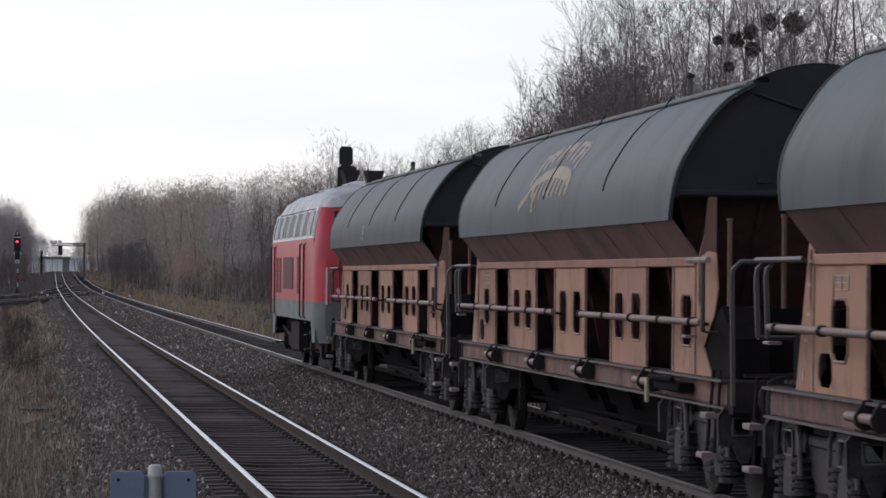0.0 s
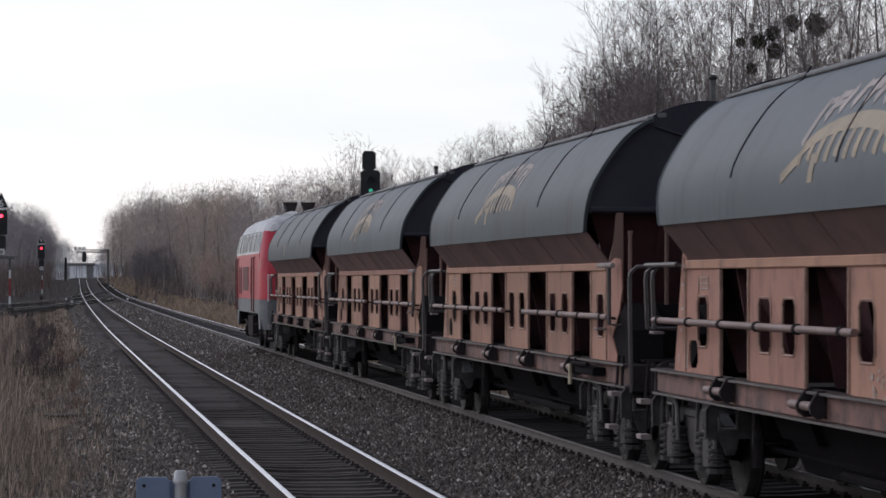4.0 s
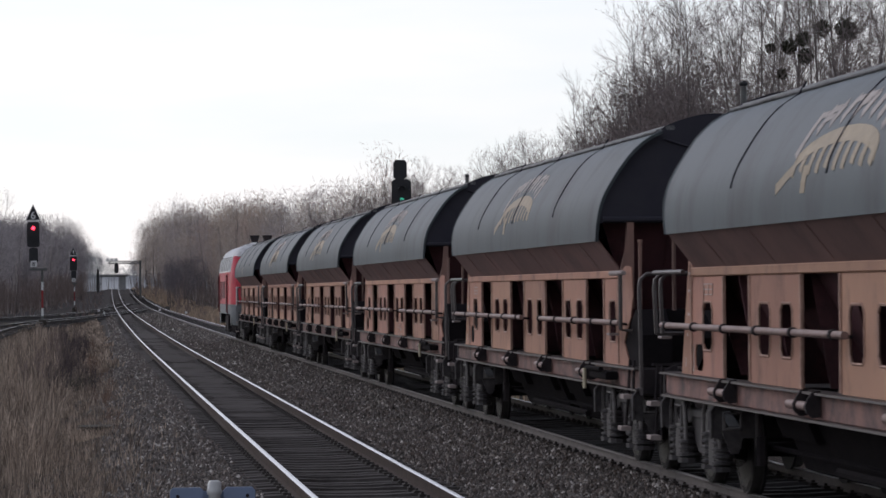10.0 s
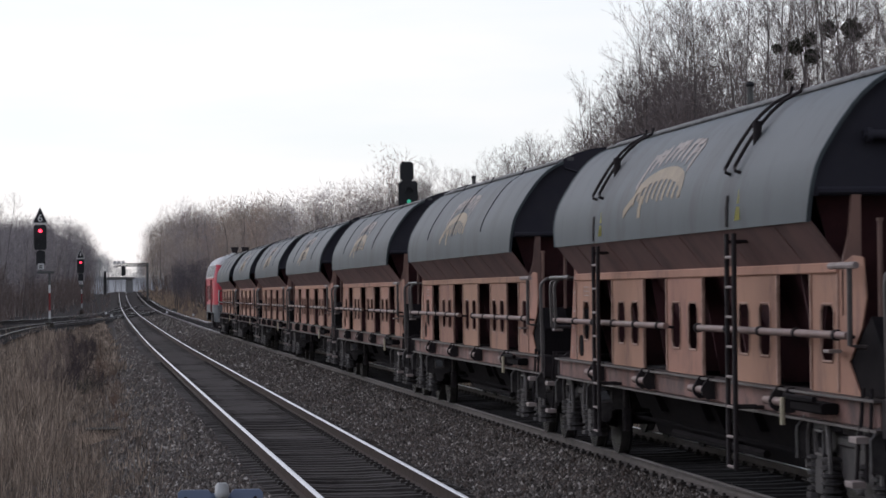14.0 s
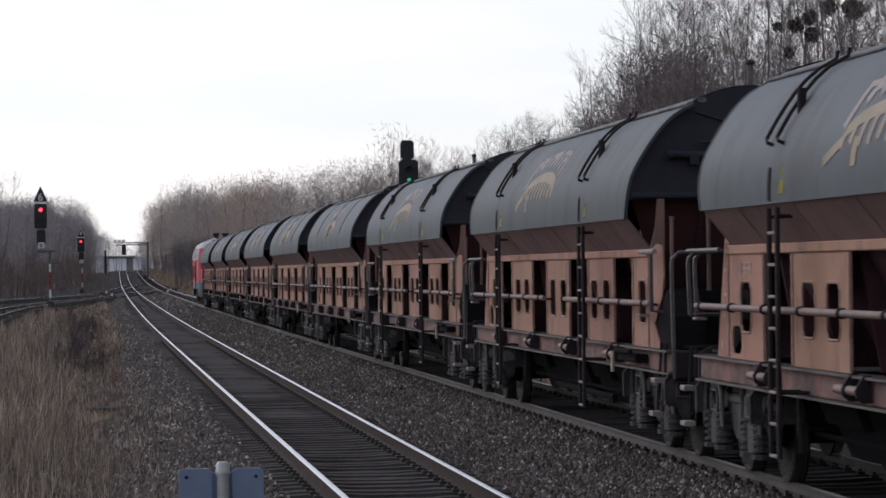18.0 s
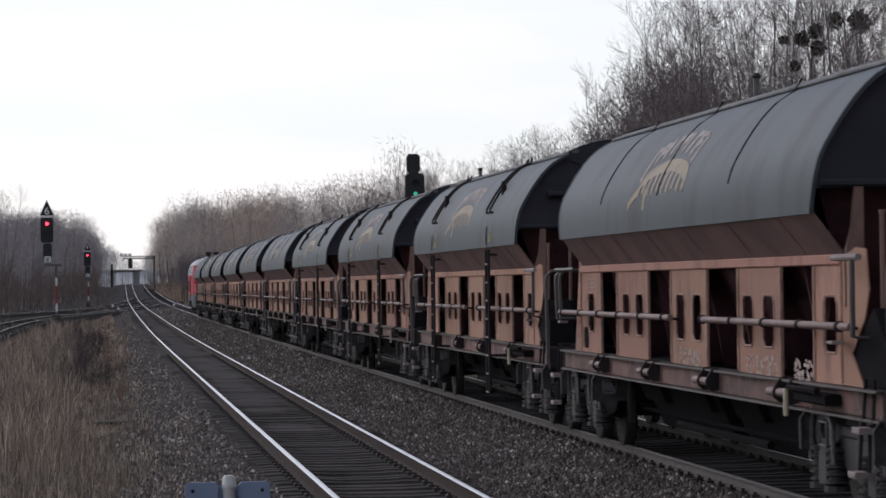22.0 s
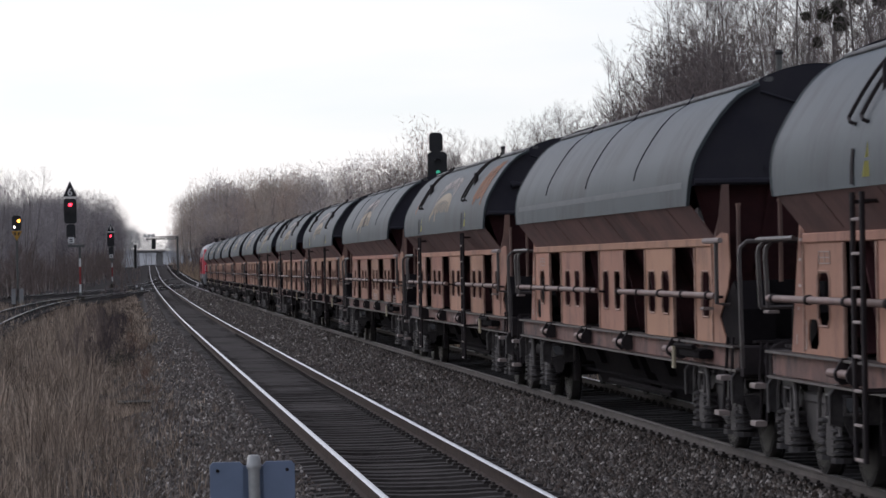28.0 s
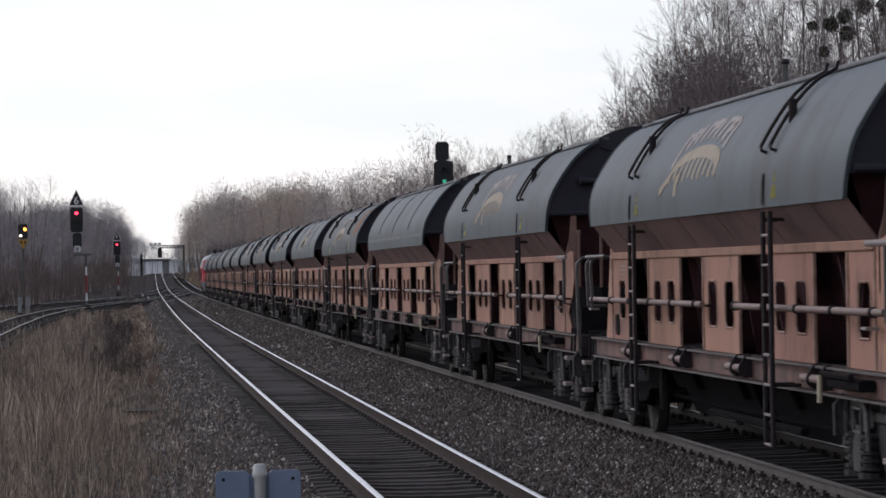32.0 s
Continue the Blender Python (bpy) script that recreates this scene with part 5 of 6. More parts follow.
def lamp(sig, x, y, z, r, material, label):
    g = Geo()
    g.lathe([(-0.05, r), (-0.03, r * 0.95), (0.0, r * 0.6)], (x, y - 0.02, z), "y", 16)
    part("lamp", g, material, sig, label)
    h = Geo()
    n = 10
    rows = [[(x + math.cos(a) * r * 1.25, y - d, z + math.sin(a) * r * 1.25) for d in (0.03, 0.24)] for a in (math.pi * k / n for k in range(n + 1))]
    h.sheet(rows, 0.012)
    part("lamp_hood", h, SIG_BLACK, sig)


def triangle(g, x, y, z0, w, h, inset=0.0, d=0.0, mi=0):
    g.prism([(x - w / 2 + inset * 1.6, z0 + inset), (x + w / 2 - inset * 1.6, z0 + inset), (x, z0 + h - inset * 2.1)], y - 0.012 - d, y + 0.012 - d, "y", mi)


def digit(sig, text, x, y, z, size, material):
    cu = bpy.data.curves.new("digit", "FONT")
    cu.body, cu.size, cu.align_x, cu.extrude = text, size, "CENTER", 0.004
    cu.offset = 0.012 * size
    cu.materials.append(material)
    ob = new("numeral", cu)
    ob.parent = sig
    ob.matrix_local = pose(x, y, z, 90, 0, 0)
    return ob


def main_signal(name, label, y, x, zt, scale, post_dx, ground_z, mark):
    """Colour-light main signal with speed triangle on top; zt is the triangle's tip."""
    s = thing(name, label, "signal")
    k = scale
    t = Geo()
    triangle(t, x, y, zt - 1.22 * k, 1.15 * k, 1.22 * k)
    sp = part("speed_board", t, SIG_WHITE, s, "white-edged black triangle board")
    t2 = Geo()
    triangle(t2, x, y, zt - 1.22 * k, 1.15 * k, 1.22 * k, 0.05 * k, 0.018)
    part("board_face", t2, SIG_BLACK, sp)
    if mark:
        digit(s, mark, x, y - 0.045, zt - 1.1 * k, 0.78 * k, SIG_WHITE)
    else:
        bar = Geo()
        bar.cbox(x - 0.07, x + 0.07, y - 0.05, y - 0.03, zt - 0.95 * k, zt - 0.5 * k, 0.03, "y")
        part("numeral_bar", bar, SIG_WHITE, s)
    w = Geo()
    w.box(x - 0.45 * k, x + 0.45 * k, y - 0.01, y + 0.02, zt - 1.3 * k, zt - 1.24 * k)
    part("white_bar", w, SIG_WHITE, s)
    top = zt - 1.34 * k
    g = Geo()
    shield(g, x, y, top - 1.85 * k, top, 0.92 * k)
    part("shield", g, SIG_BLACK, s, "black light shield")
    lamp(s, x, y - 0.03, top - 0.45 * k, 0.125 * k, RED_LAMP, "lit red lamp")
    for dx, dz in ((-0.2, 1.1), (0.2, 1.1), (0.0, 1.5)):
        lamp(s, x + dx * k, y - 0.03, top - dz * k, 0.09 * k, L_GLASS, "unlit lamp")
    g = Geo()
    shield(g, x + 0.02, y, top - 3.05 * k, top - 1.9 * k, 0.66 * k)
    part("lower_box", g, SIG_BLACK, s)
    g = Geo()
    g.cbox(x - 0.2 * k, x + 0.26 * k, y - 0.08, y - 0.05, top - 3.3 * k, top - 2.86 * k, 0.03, "y")
    pl = part("number_plate", g, SIG_WHITE, s, "white identification plate")
    b = Geo()
    for q in (0.08, 0.22):
        b.box(x - 0.1 * k, x + 0.14 * k, y - 0.09, y - 0.082, top - (3.3 - q) * k, top - (3.3 - q - 0.08) * k)
    part("plate_bars", b, SIG_BLACK, pl)
    px = x + post_dx
    post = Geo()
    if post_dx:
        post.cbox(x - 0.25, px + 0.35, y - 0.12, y + 0.25, top - 3.6 * k, top - 3.42 * k, 0.03, "x")
        post.cbox(x - 0.06, x + 0.06, y + 0.08, y + 0.2, top - 3.45 * k, top - 1.5 * k, 0.02, "z")
    zp = top - (3.6 if post_dx else 0.5) * k
    post.cbox(px - 0.09, px + 0.09, y + 0.02, y + 0.2, ground_z, zp, 0.02, "z")
    part("post", post, SIG_POST, s, "grey steel post")
    z0 = ground_z + 0.55
    for q, (mt, hgt) in enumerate(((SIG_WHITE, 0.6), (SIG_RED, 1.3), (SIG_WHITE, 0.62))):
        g = Geo()
        g.cbox(px - 0.075, px + 0.075, y - 0.04, y + 0.012, z0, z0 + hgt, 0.01, "z")
        part("mast_sign", g, mt, s, "white-red-white mast sign")
        z0 += hgt
    f = Geo()
    f.cbox(px - 0.3, px + 0.3, y - 0.2, y + 0.4, ground_z - 0.3, ground_z + 0.25, 0.04, "z")
    part("foundation", f, CONCRETE, s)
    return s


main_signal("main_signal", "black colour-light signal showing red under a speed triangle", 230.0, -3.66, 8.75, 1.0, 0.65, -0.1, "6")
main_signal("main_signal", "distant colour-light signal showing red with a small triangle", 420.0, -1.3, 8.45, 1.03, 0.12, -0.1, "")


def distant_signal():
    s = thing("distant_signal", "distant signal with amber and white lamps above an orange triangle", "signal")
    y, x = 240.0, -7.95
    g = Geo()
    shield(g, x, y, 5.25, 6.4, 0.7)
    part("shield", g, SIG_BLACK, s)
    lamp(s, x + 0.16, y - 0.03, 5.98, 0.115, AMBER_LAMP, "lit amber lamp")
    lamp(s, x - 0.18, y - 0.03, 5.5, 0.08, WHITE_LAMP, "lit white lamp")
    g = Geo()
    g.prism([(x - 0.42, 5.2), (x + 0.42, 5.2), (x, 4.45)], y - 0.03, y, "y")
    t = part("triangle_board", g, SIG_ORANGE, s, "orange triangle board, point down")
    g = Geo()
    for q in (-0.17, 0.17):
        g.prism([(x + q - 0.09, 5.1), (x + q + 0.09, 5.1), (x + q * 0.7 + 0.05, 4.86), (x + q * 0.7 - 0.05, 4.86)], y - 0.045, y - 0.034, "y")
    part("triangle_marks", g, SIG_BLACK, t)
    g = Geo()
    g.cbox(x - 0.08, x + 0.08, y + 0.02, y + 0.18, -0.4, 5.5, 0.02, "z")
    part("post", g, SIG_POST, s)
    g = Geo()
    for q in (-0.32, 0.28):
        g = Geo()
        g.cbox(x + q - 0.16, x + q + 0.16, y - 0.3, y + 0.1, -0.7, 0.75, 0.03, "z")
        part("relay_box", g, BRIDGE, s, "pale grey box at the foot of the post")
    g = Geo()
    g.cbox(x - 0.5, x + 0.5, y - 0.35, y + 0.35, -0.8, -0.45, 0.05, "z")
    part("foundation", g, CONCRETE, s)


distant_signal()


def tall_signal():
    s = thing("tall_signal", "tall dark signal mast with a faint green lamp behind the train", "signal")
    y, x = 150.0, 15.5
    g = Geo()
    shield(g, x - 0.06, y, 7.6, 8.55, 0.66)
    part("speed_indicator", g, SIG_BLACK, s)
    g = Geo()
    shield(g, x, y, 5.7, 7.6, 0.95)
    part("shield", g, SIG_BLACK, s)
    lamp(s, x + 0.02, y - 0.03, 6.6, 0.1, GREEN_LAMP, "faint green lamp")
    lamp(s, x + 0.02, y - 0.03, 7.1, 0.14, L_GLASS, "unlit lamp")
    g = Geo()
    g.cbox(x - 0.1, x + 0.1, y + 0.05, y + 0.25, -0.9, 7.0, 0.02, "z")
    part("post", g, SIG_POST, s)
    g = Geo()
    g.cbox(x - 0.4, x + 0.4, y - 0.3, y + 0.3, -0.9, -0.2, 0.05, "z")
    part("foundation", g, CONCRETE, s)


tall_signal()


def lamp_post(y, x, top):
    s = thing("yard_post", "slim dark steel post with a small cap", "post", "posts behind the train")
    g = Geo()
    g.tube([(x, y, -0.8), (x, y, top - 0.1)], 0.065, 10)
    part("pole", g, SIG_POST, s, smooth=True)
    g = Geo()
    g.lathe([(top - 0.1, 0.075), (top - 0.05, 0.09), (top, 0.06)], (x, y, 0), "z", 12)
    part("cap", g, SIG_BLACK, s, smooth=True)


lamp_post(104.0, 13.0, 6.1)
lamp_post(59.8, 13.0, 6.25)


def gantry():
    s = thing("signal_gantry", "steel signal gantry reaching over the far tracks", "gantry")
    y, z = 560.0, 1.4
    g = Geo()
    g.cbox(10.1, 10.45, y - 0.2, y + 0.2, z - 1.2, 7.9, 0.04, "z")
    part("leg", g, SIG_POST, s)
    b = Geo()
    b.cbox(4.6, 10.55, y - 0.25, y + 0.25, 7.3, 7.45, 0.03, "x")
    b.cbox(4.6, 10.55, y - 0.25, y + 0.25, 7.75, 7.9, 0.03, "x")
    for k in range(9):
        x = 4.7 + k * 0.64
        b.tube([(x, y, 7.35), (x + 0.32, y, 7.85), (x + 0.64, y, 7.35)], 0.1, 5)
    part("beam", b, SIG_POST, s, "trussed gantry beam")
    for x in (4.4, 5.15, 5.9):
        t = Geo()
        t.cbox(x - 0.3, x + 0.3, y - 0.35, y - 0.3, 7.75, 8.35, 0.03, "y")
        part("sign_plate", t, SIG_WHITE, s)
    h = Geo()
    shield(h, 5.97, y - 0.3, 5.6, 7.4, 0.75)
    part("signal_head", h, SIG_BLACK, s)


gantry()


def far_bridge():
    s = thing("road_bridge", "pale concrete road bridge over the far line", "bridge")
    y = 720.0
    g = Geo()
    g.cbox(2.9, 10.2, y - 4, y + 4, 5.8, 6.0, 0.05, "x")
    part("deck", g, BRIDGE, s)
    g = Geo()
    g.cbox(2.9, 10.2, y - 4.2, y - 4.0, 5.95, 6.35, 0.03, "x")
    part("parapet", g, BRIDGE, s)
    for x0, x1 in ((2.9, 3.9), (8.3, 9.75)):
        g = Geo()
        g.cbox(x0, x1, y - 3.5, y + 3.5, 1.5, 5.75, 0.1, "z")
        part("abutment", g, BRIDGE, s)
    p = Geo()
    p.cbox(3.1, 3.6, y - 6, y - 5.5, 1.6, 7.6, 0.05, "z")
    part("pillar", p, SIG_BLACK, s, "dark upright at the bridge end")


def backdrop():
    """Woods on the horizon, far beyond everything else; their haze is a flat glowing colour."""
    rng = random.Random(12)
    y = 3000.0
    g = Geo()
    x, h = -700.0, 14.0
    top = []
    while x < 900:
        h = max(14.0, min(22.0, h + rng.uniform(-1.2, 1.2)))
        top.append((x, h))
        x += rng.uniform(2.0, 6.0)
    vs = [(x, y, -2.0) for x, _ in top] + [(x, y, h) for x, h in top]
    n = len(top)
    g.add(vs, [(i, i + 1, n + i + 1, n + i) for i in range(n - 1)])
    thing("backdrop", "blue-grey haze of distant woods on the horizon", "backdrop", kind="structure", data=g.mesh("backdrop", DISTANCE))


backdrop()
far_bridge()


def board_post():
    """Small two-panel board on a galvanised post, seen from behind."""
    s = thing("track_board", "blue-grey metal board back on a galvanised post in the grass", "sign")
    y = 20.0
    for a, b in ((0.55, 0.765), (0.895, 1.1)):
        g = Geo()
        g.cbox(a, b, y - 0.012, y + 0.012, 0.42, 0.885, 0.02, "y")
        part("board", g, BOARD, s, "blue-grey painted sheet")
    g = Geo()
    g.box(0.74, 0.92, y + 0.014, y + 0.03, 0.45, 0.86)
    part("backing", g, BOARD, s)
    g = Geo()
    g.tube([(0.835, y - 0.035, -0.8), (0.835, y - 0.035, 0.9)], 0.038, 14)
    part("post", g, GALV, s, "galvanised tube post", smooth=True)
    g = Geo()
    g.lathe([(0.84, 0.046), (0.862, 0.05), (0.87, 0.046), (0.915, 0.043), (0.93, 0.03)], (0.835, y - 0.035, 0), "z", 16)
    part("cap", g, GALV, s, smooth=True)
    for x in (0.6, 1.05):
        g = Geo()
        g.lathe([(-0.02, 0.012), (-0.012, 0.012)], (x, y, 0.83), "y", 8)
        part("bolt", g, GRIME, s)


board_post()


def marker(x, y):
    s = thing("track_marker", "small white marker post beside the points", "marker", "markers at the points")
    g = Geo()
    g.cbox(x - 0.11, x + 0.11, y - 0.06, y + 0.06, 0.05, 0.28, 0.03, "z")
    part("head", g, SIG_WHITE, s)
    g = Geo()
    g.cbox(x - 0.05, x + 0.05, y - 0.04, y + 0.04, -0.6, 0.0, 0.01, "z")
    part("stake", g, SIG_POST, s)


for mx, my in ((2.0, 300.0), (1.7, 345.0), (8.6, 350.0), (9.9, 300.0)):
    marker(mx, my)


def cable_box():
    s = thing("cable_box", "weathered concrete cable pit among dry grass", "box")
    g = Geo()
    g.cbox(-0.05, 0.48, 58.6, 59.4, -0.8, -0.42, 0.03, "z")
    part("body", g, CONCRETE, s)
    g = Geo()
    g.cbox(-0.1, 0.53, 58.55, 59.45, -0.418, -0.38, 0.01, "z")
    part("lid", g, CONCRETE, s)


cable_box()


# ---- trees ----
def tree_arrays(seed, height, limbs, subs, twigs, spread, upright, base, fat=1.0, lean=False):
    """Bare winter tree: stems as tapered prisms, the finest twigs as thin slivers. lean: fewer faces, for far trees."""
    rng = random.Random(seed)
    wood, fine = ([], []), ([], [])

    def stem(store, p, d, length, r, bends, wob, taper=0.35, sides=3):
        V, F = store
        pts = [p.copy()]
        for k in range(bends):
            d = (d + Vector((rng.gauss(0, wob), rng.gauss(0, wob), rng.gauss(0.05, wob * 0.6)))).normalized()
            pts.append(pts[-1] + d * (length / bends))
        side = d.orthogonal().normalized()
        up = d.cross(side)
        o = len(V)
        for k, q in enumerate(pts):
            rr = r * (1 - (1 - taper) * k / bends)
            for j in range(sides):
                a = 2 * math.pi * j / sides
                V.append(q + side * (math.cos(a) * rr) + up * (math.sin(a) * rr))
        for k in range(bends):
            for j in range(sides):
                a, b = o + k * sides + j, o + k * sides + (j + 1) % sides
                F.append((a, b, b + sides))
                F.append((a, b + sides, a + sides))
        return pts

    def sliver(p, d, length, r):
        V, F = fine
        s = Vector((rng.gauss(0, 1), rng.gauss(0, 1), rng.gauss(0, 0.4))).cross(d).normalized() * r
        o = len(V)
        V.extend((p - s, p + s, p + d * length))
        F.append((o, o + 1, o + 2))

    trunk = stem(wood, Vector((0, 0, -0.5)), Vector((rng.gauss(0, 0.05), rng.gauss(0, 0.05), 1)), height * 0.9, height * 0.0062 + 0.025, 7, 0.07, 0.1, 3 if lean else 5)
    for i in range(limbs):
        f = base + (0.99 - base) * (i + rng.random()) / limbs
        seg = min(int(f * 7), 6)
        p = trunk[seg].lerp(trunk[seg + 1], f * 7 - seg)
        a = rng.random() * 6.283
        tilt = upright * (1.15 - 0.4 * f) + rng.gauss(0, 0.15)
        d = Vector((math.cos(a) * math.sin(tilt), math.sin(a) * math.sin(tilt), math.cos(tilt)))
        ln = spread * height * max(0.32, 1.1 - f) * rng.uniform(0.75, 1.2)
        n = 2 if lean else 4
        pts = stem(wood, p, d, ln, fat * (0.012 + 0.03 * (1 - f) * height / 14), n, 0.17)
        for j in range(subs):
            g = 0.12 + 0.88 * (j + rng.random()) / subs
            sg = min(int(g * n), n - 1)
            q = pts[sg].lerp(pts[sg + 1], g * n - sg)
            d2 = ((pts[sg + 1] - pts[sg]).normalized() + Vector((rng.gauss(0, 0.5), rng.gauss(0, 0.5), rng.gauss(0.2, 0.4)))).normalized()
            l2 = max(0.5, ln * rng.uniform(0.28, 0.5))
            if lean:
                sliver(q, d2, l2, 0.016 * fat)
                sp = (q, q + d2 * l2)
            else:
                l2 = max(0.6, ln * rng.uniform(0.2, 0.42))
                sliver(q, d2, l2 * 1.3, 0.012 * fat)
                sp = (q, q + d2 * l2)
            for k in range(twigs):
                q2 = sp[0].lerp(sp[-1], 0.1 + 0.9 * rng.random())
                d3 = (d2 + Vector((rng.gauss(0, 0.75), rng.gauss(0, 0.75), rng.gauss(0.4, 0.45)))).normalized()
                sliver(q2, d3, l2 * rng.uniform(0.35, 0.85), 0.0058 * fat)
    return [(np.array([tuple(v) for v in V], np.float32), np.array(F, np.int32)) for V, F in (wood, fine)]


def puff_arrays(seed, height, n, width, base, half, stems=4):
    """A bare crown as a cloud of fine twigs gathered in clumps round the limbs, for trees far off."""
    rng = np.random.default_rng(seed)
    lean = tree_arrays(seed, height, stems, 0, 0, width, 0.6, base, 1.3, True)[0]
    m = 16
    cz = base + (0.88 - base) * (np.arange(m) + rng.random(m)) / m
    rr = width * np.sqrt(np.clip(1 - ((cz - 0.56) / 0.46) ** 2, 0.05, 1)) * rng.uniform(0.2, 0.85, m)
    ca = rng.random(m) * 6.283
    c = np.column_stack([np.cos(ca) * rr, np.sin(ca) * rr, cz]) * height
    p = c[rng.integers(0, m, n)] + np.clip(rng.normal(size=(n, 3)), -1.5, 1.5) * height * np.array([0.055, 0.055, 0.05])
    d = p - np.array([0, 0, 0.42 * height])
    d = d / np.linalg.norm(d, axis=1)[:, None] * 0.6 + np.array([0, 0, 0.2]) + rng.normal(size=(n, 3)) * 0.6
    d /= np.linalg.norm(d, axis=1)[:, None]
    s = np.cross(d, rng.normal(size=(n, 3)))
    s *= half / np.linalg.norm(s, axis=1)[:, None]
    ln = rng.uniform(0.3, 0.95, n)[:, None]
    V = np.stack([p - s, p + s, p + d * ln], 1).reshape(-1, 3)
    return [lean, (V.astype(np.float32), np.arange(3 * n, dtype=np.int32).reshape(-1, 3))]


def bare_tree(seed, height, limbs, subs, twigs, spread, angle, base, fork=0.0):
    """A leafless tree in four orders of branching: trunk, limbs, side branches, twigs with their tips."""
    rng = random.Random(seed)
    wood, fine = ([], []), ([], [])

    def stem(p, d, length, r, bends, wob, lift, taper, sides):
        V, F = wood
        pts, ways = [p.copy()], []
        for k in range(bends):
            d = (d + Vector((rng.gauss(0, wob), rng.gauss(0, wob), lift + rng.gauss(0, wob * 0.5)))).normalized()
            pts.append(pts[-1] + d * (length / bends))
        o, side = len(V), d.orthogonal().normalized()
        up = d.cross(side)
        for k, q in enumerate(pts):
            rr = r * (1 - (1 - taper) * k / bends)
            V.extend(q + (side * math.cos(6.283 * j / sides) + up * math.sin(6.283 * j / sides)) * rr for j in range(sides))
        for k in range(bends):
            for j in range(sides):
                a, b = o + k * sides + j, o + k * sides + (j + 1) % sides
                F.extend(((a, b, b + sides), (a, b + sides, a + sides)))
        return pts

    def along(pts, f):
        k = min(int(f * (len(pts) - 1)), len(pts) - 2)
        return pts[k].lerp(pts[k + 1], f * (len(pts) - 1) - k), (pts[k + 1] - pts[k]).normalized()

    def away(d, a, lift):
        """A way that leaves d by the angle a, to a chance side, bent upwards."""
        side = d.cross(Vector((rng.gauss(0, 1), rng.gauss(0, 1), rng.gauss(0, 1)))).normalized()
        return (d * math.cos(a) + side * math.sin(a) + Vector((0, 0, lift))).normalized()

    def sliver(p, d, length, r, bent=False):
        V, F = fine
        s = Vector((rng.gauss(0, 1), rng.gauss(0, 1), rng.gauss(0, 0.3))).cross(d).normalized() * r
        o = len(V)
        if not bent:
            V.extend((p - s, p + s, p + d * length))
            F.append((o, o + 1, o + 2))
            return p + d * length
        m = p + d * (length * 0.5)
        e = m + (d + Vector((rng.gauss(0, 0.2), rng.gauss(0, 0.2), 0.22))).normalized() * (length * 0.5)
        V.extend((p - s, p + s, m - s * 0.7, m + s * 0.7, e))
        F.extend(((o, o + 1, o + 3), (o, o + 3, o + 2), (o + 2, o + 3, o + 4)))
        return e

    def crown(trunk, n, b0, tall, turn):
        for i in range(n):
            f = b0 + (0.98 - b0) * (i + rng.random()) / n
            p, td = along(trunk, f)
            turn += 2.4 + rng.gauss(0, 0.35)
            tilt = angle * (1.15 - 0.5 * f) + rng.gauss(0, 0.1)
            d = Vector((math.cos(turn) * math.sin(tilt), math.sin(turn) * math.sin(tilt), math.cos(tilt)))
            ln = spread * tall * (0.28 + 0.95 * (1 - f) ** 0.75) * rng.uniform(0.75, 1.15)
            limb = stem(p, d, ln, 0.008 + 0.018 * (1 - f) * tall / 14, 4, 0.1, 0.08, 0.25, 3)
            for j in range(subs):
                g = 0.18 + 0.82 * (j + rng.random()) / subs
                q, ld = along(limb, g)
                d2 = away(ld, rng.uniform(0.45, 0.85), 0.15)
                l2 = (0.3 + 0.32 * (1 - g)) * ln * rng.uniform(0.7, 1.2) + 0.25
                e = sliver(q, d2, l2, 0.0085, True)
                for k in range(twigs):
                    h = 0.2 + 0.8 * (k + rng.random()) / twigs
                    q3 = q.lerp(e, h)
                    d3 = away(d2, rng.uniform(0.4, 0.8), 0.2)
                    l3 = l2 * rng.uniform(0.28, 0.5)
                    sliver(q3, d3, l3, 0.005)
                    for m in range(2):
                        sliver(q3 + d3 * (l3 * rng.uniform(0.3, 0.75)), away(d3, rng.uniform(0.4, 0.75), 0.15), l3 * rng.uniform(0.35, 0.6), 0.004)

    trunk = stem(Vector((0, 0, -0.5)), Vector((rng.gauss(0, 0.04), rng.gauss(0, 0.04), 1)), height * 0.95, height * 0.0045 + 0.02, 8, 0.045, 0.05, 0.12, 5)
    if fork:
        p, td = along(trunk, fork)
        second = stem(p, away(td, 0.3, 0.3), height * (0.93 - fork), height * 0.004, 6, 0.05, 0.08, 0.15, 4)
        crown(second, limbs // 2, 0.12, height * (1 - fork), 1.0)
        limbs -= limbs // 3
    crown(trunk, limbs, base, height, 0.0)
    return [(np.array([tuple(v) for v in V], np.float32), np.array(F, np.int32)) for V, F in (wood, fine)]


SHAPES = ((21, 0.27, 0.95, 0.2, 0.0), (22, 0.23, 0.8, 0.16, 0.45), (23, 0.3, 1.05, 0.28, 0.4), (24, 0.2, 0.65, 0.12, 0.0), (25, 0.28, 0.95, 0.3, 0.35))
KINDS = [bare_tree(sd, 14, 27, 8, 5, sp, up, ba, fk) for sd, sp, up, ba, fk in SHAPES]
FAR_KINDS = [puff_arrays(60 + k, 14, 950, w, b, 0.019) for k, (w, b) in enumerate(((0.14, 0.34), (0.17, 0.28), (0.12, 0.38), (0.18, 0.32), (0.15, 0.25)))]
MID_KINDS = [puff_arrays(70 + k, 14, 760, w, b, 0.02, 9) for k, (w, b) in enumerate(((0.24, 0.1), (0.28, 0.06), (0.22, 0.14), (0.3, 0.1), (0.25, 0.04)))]
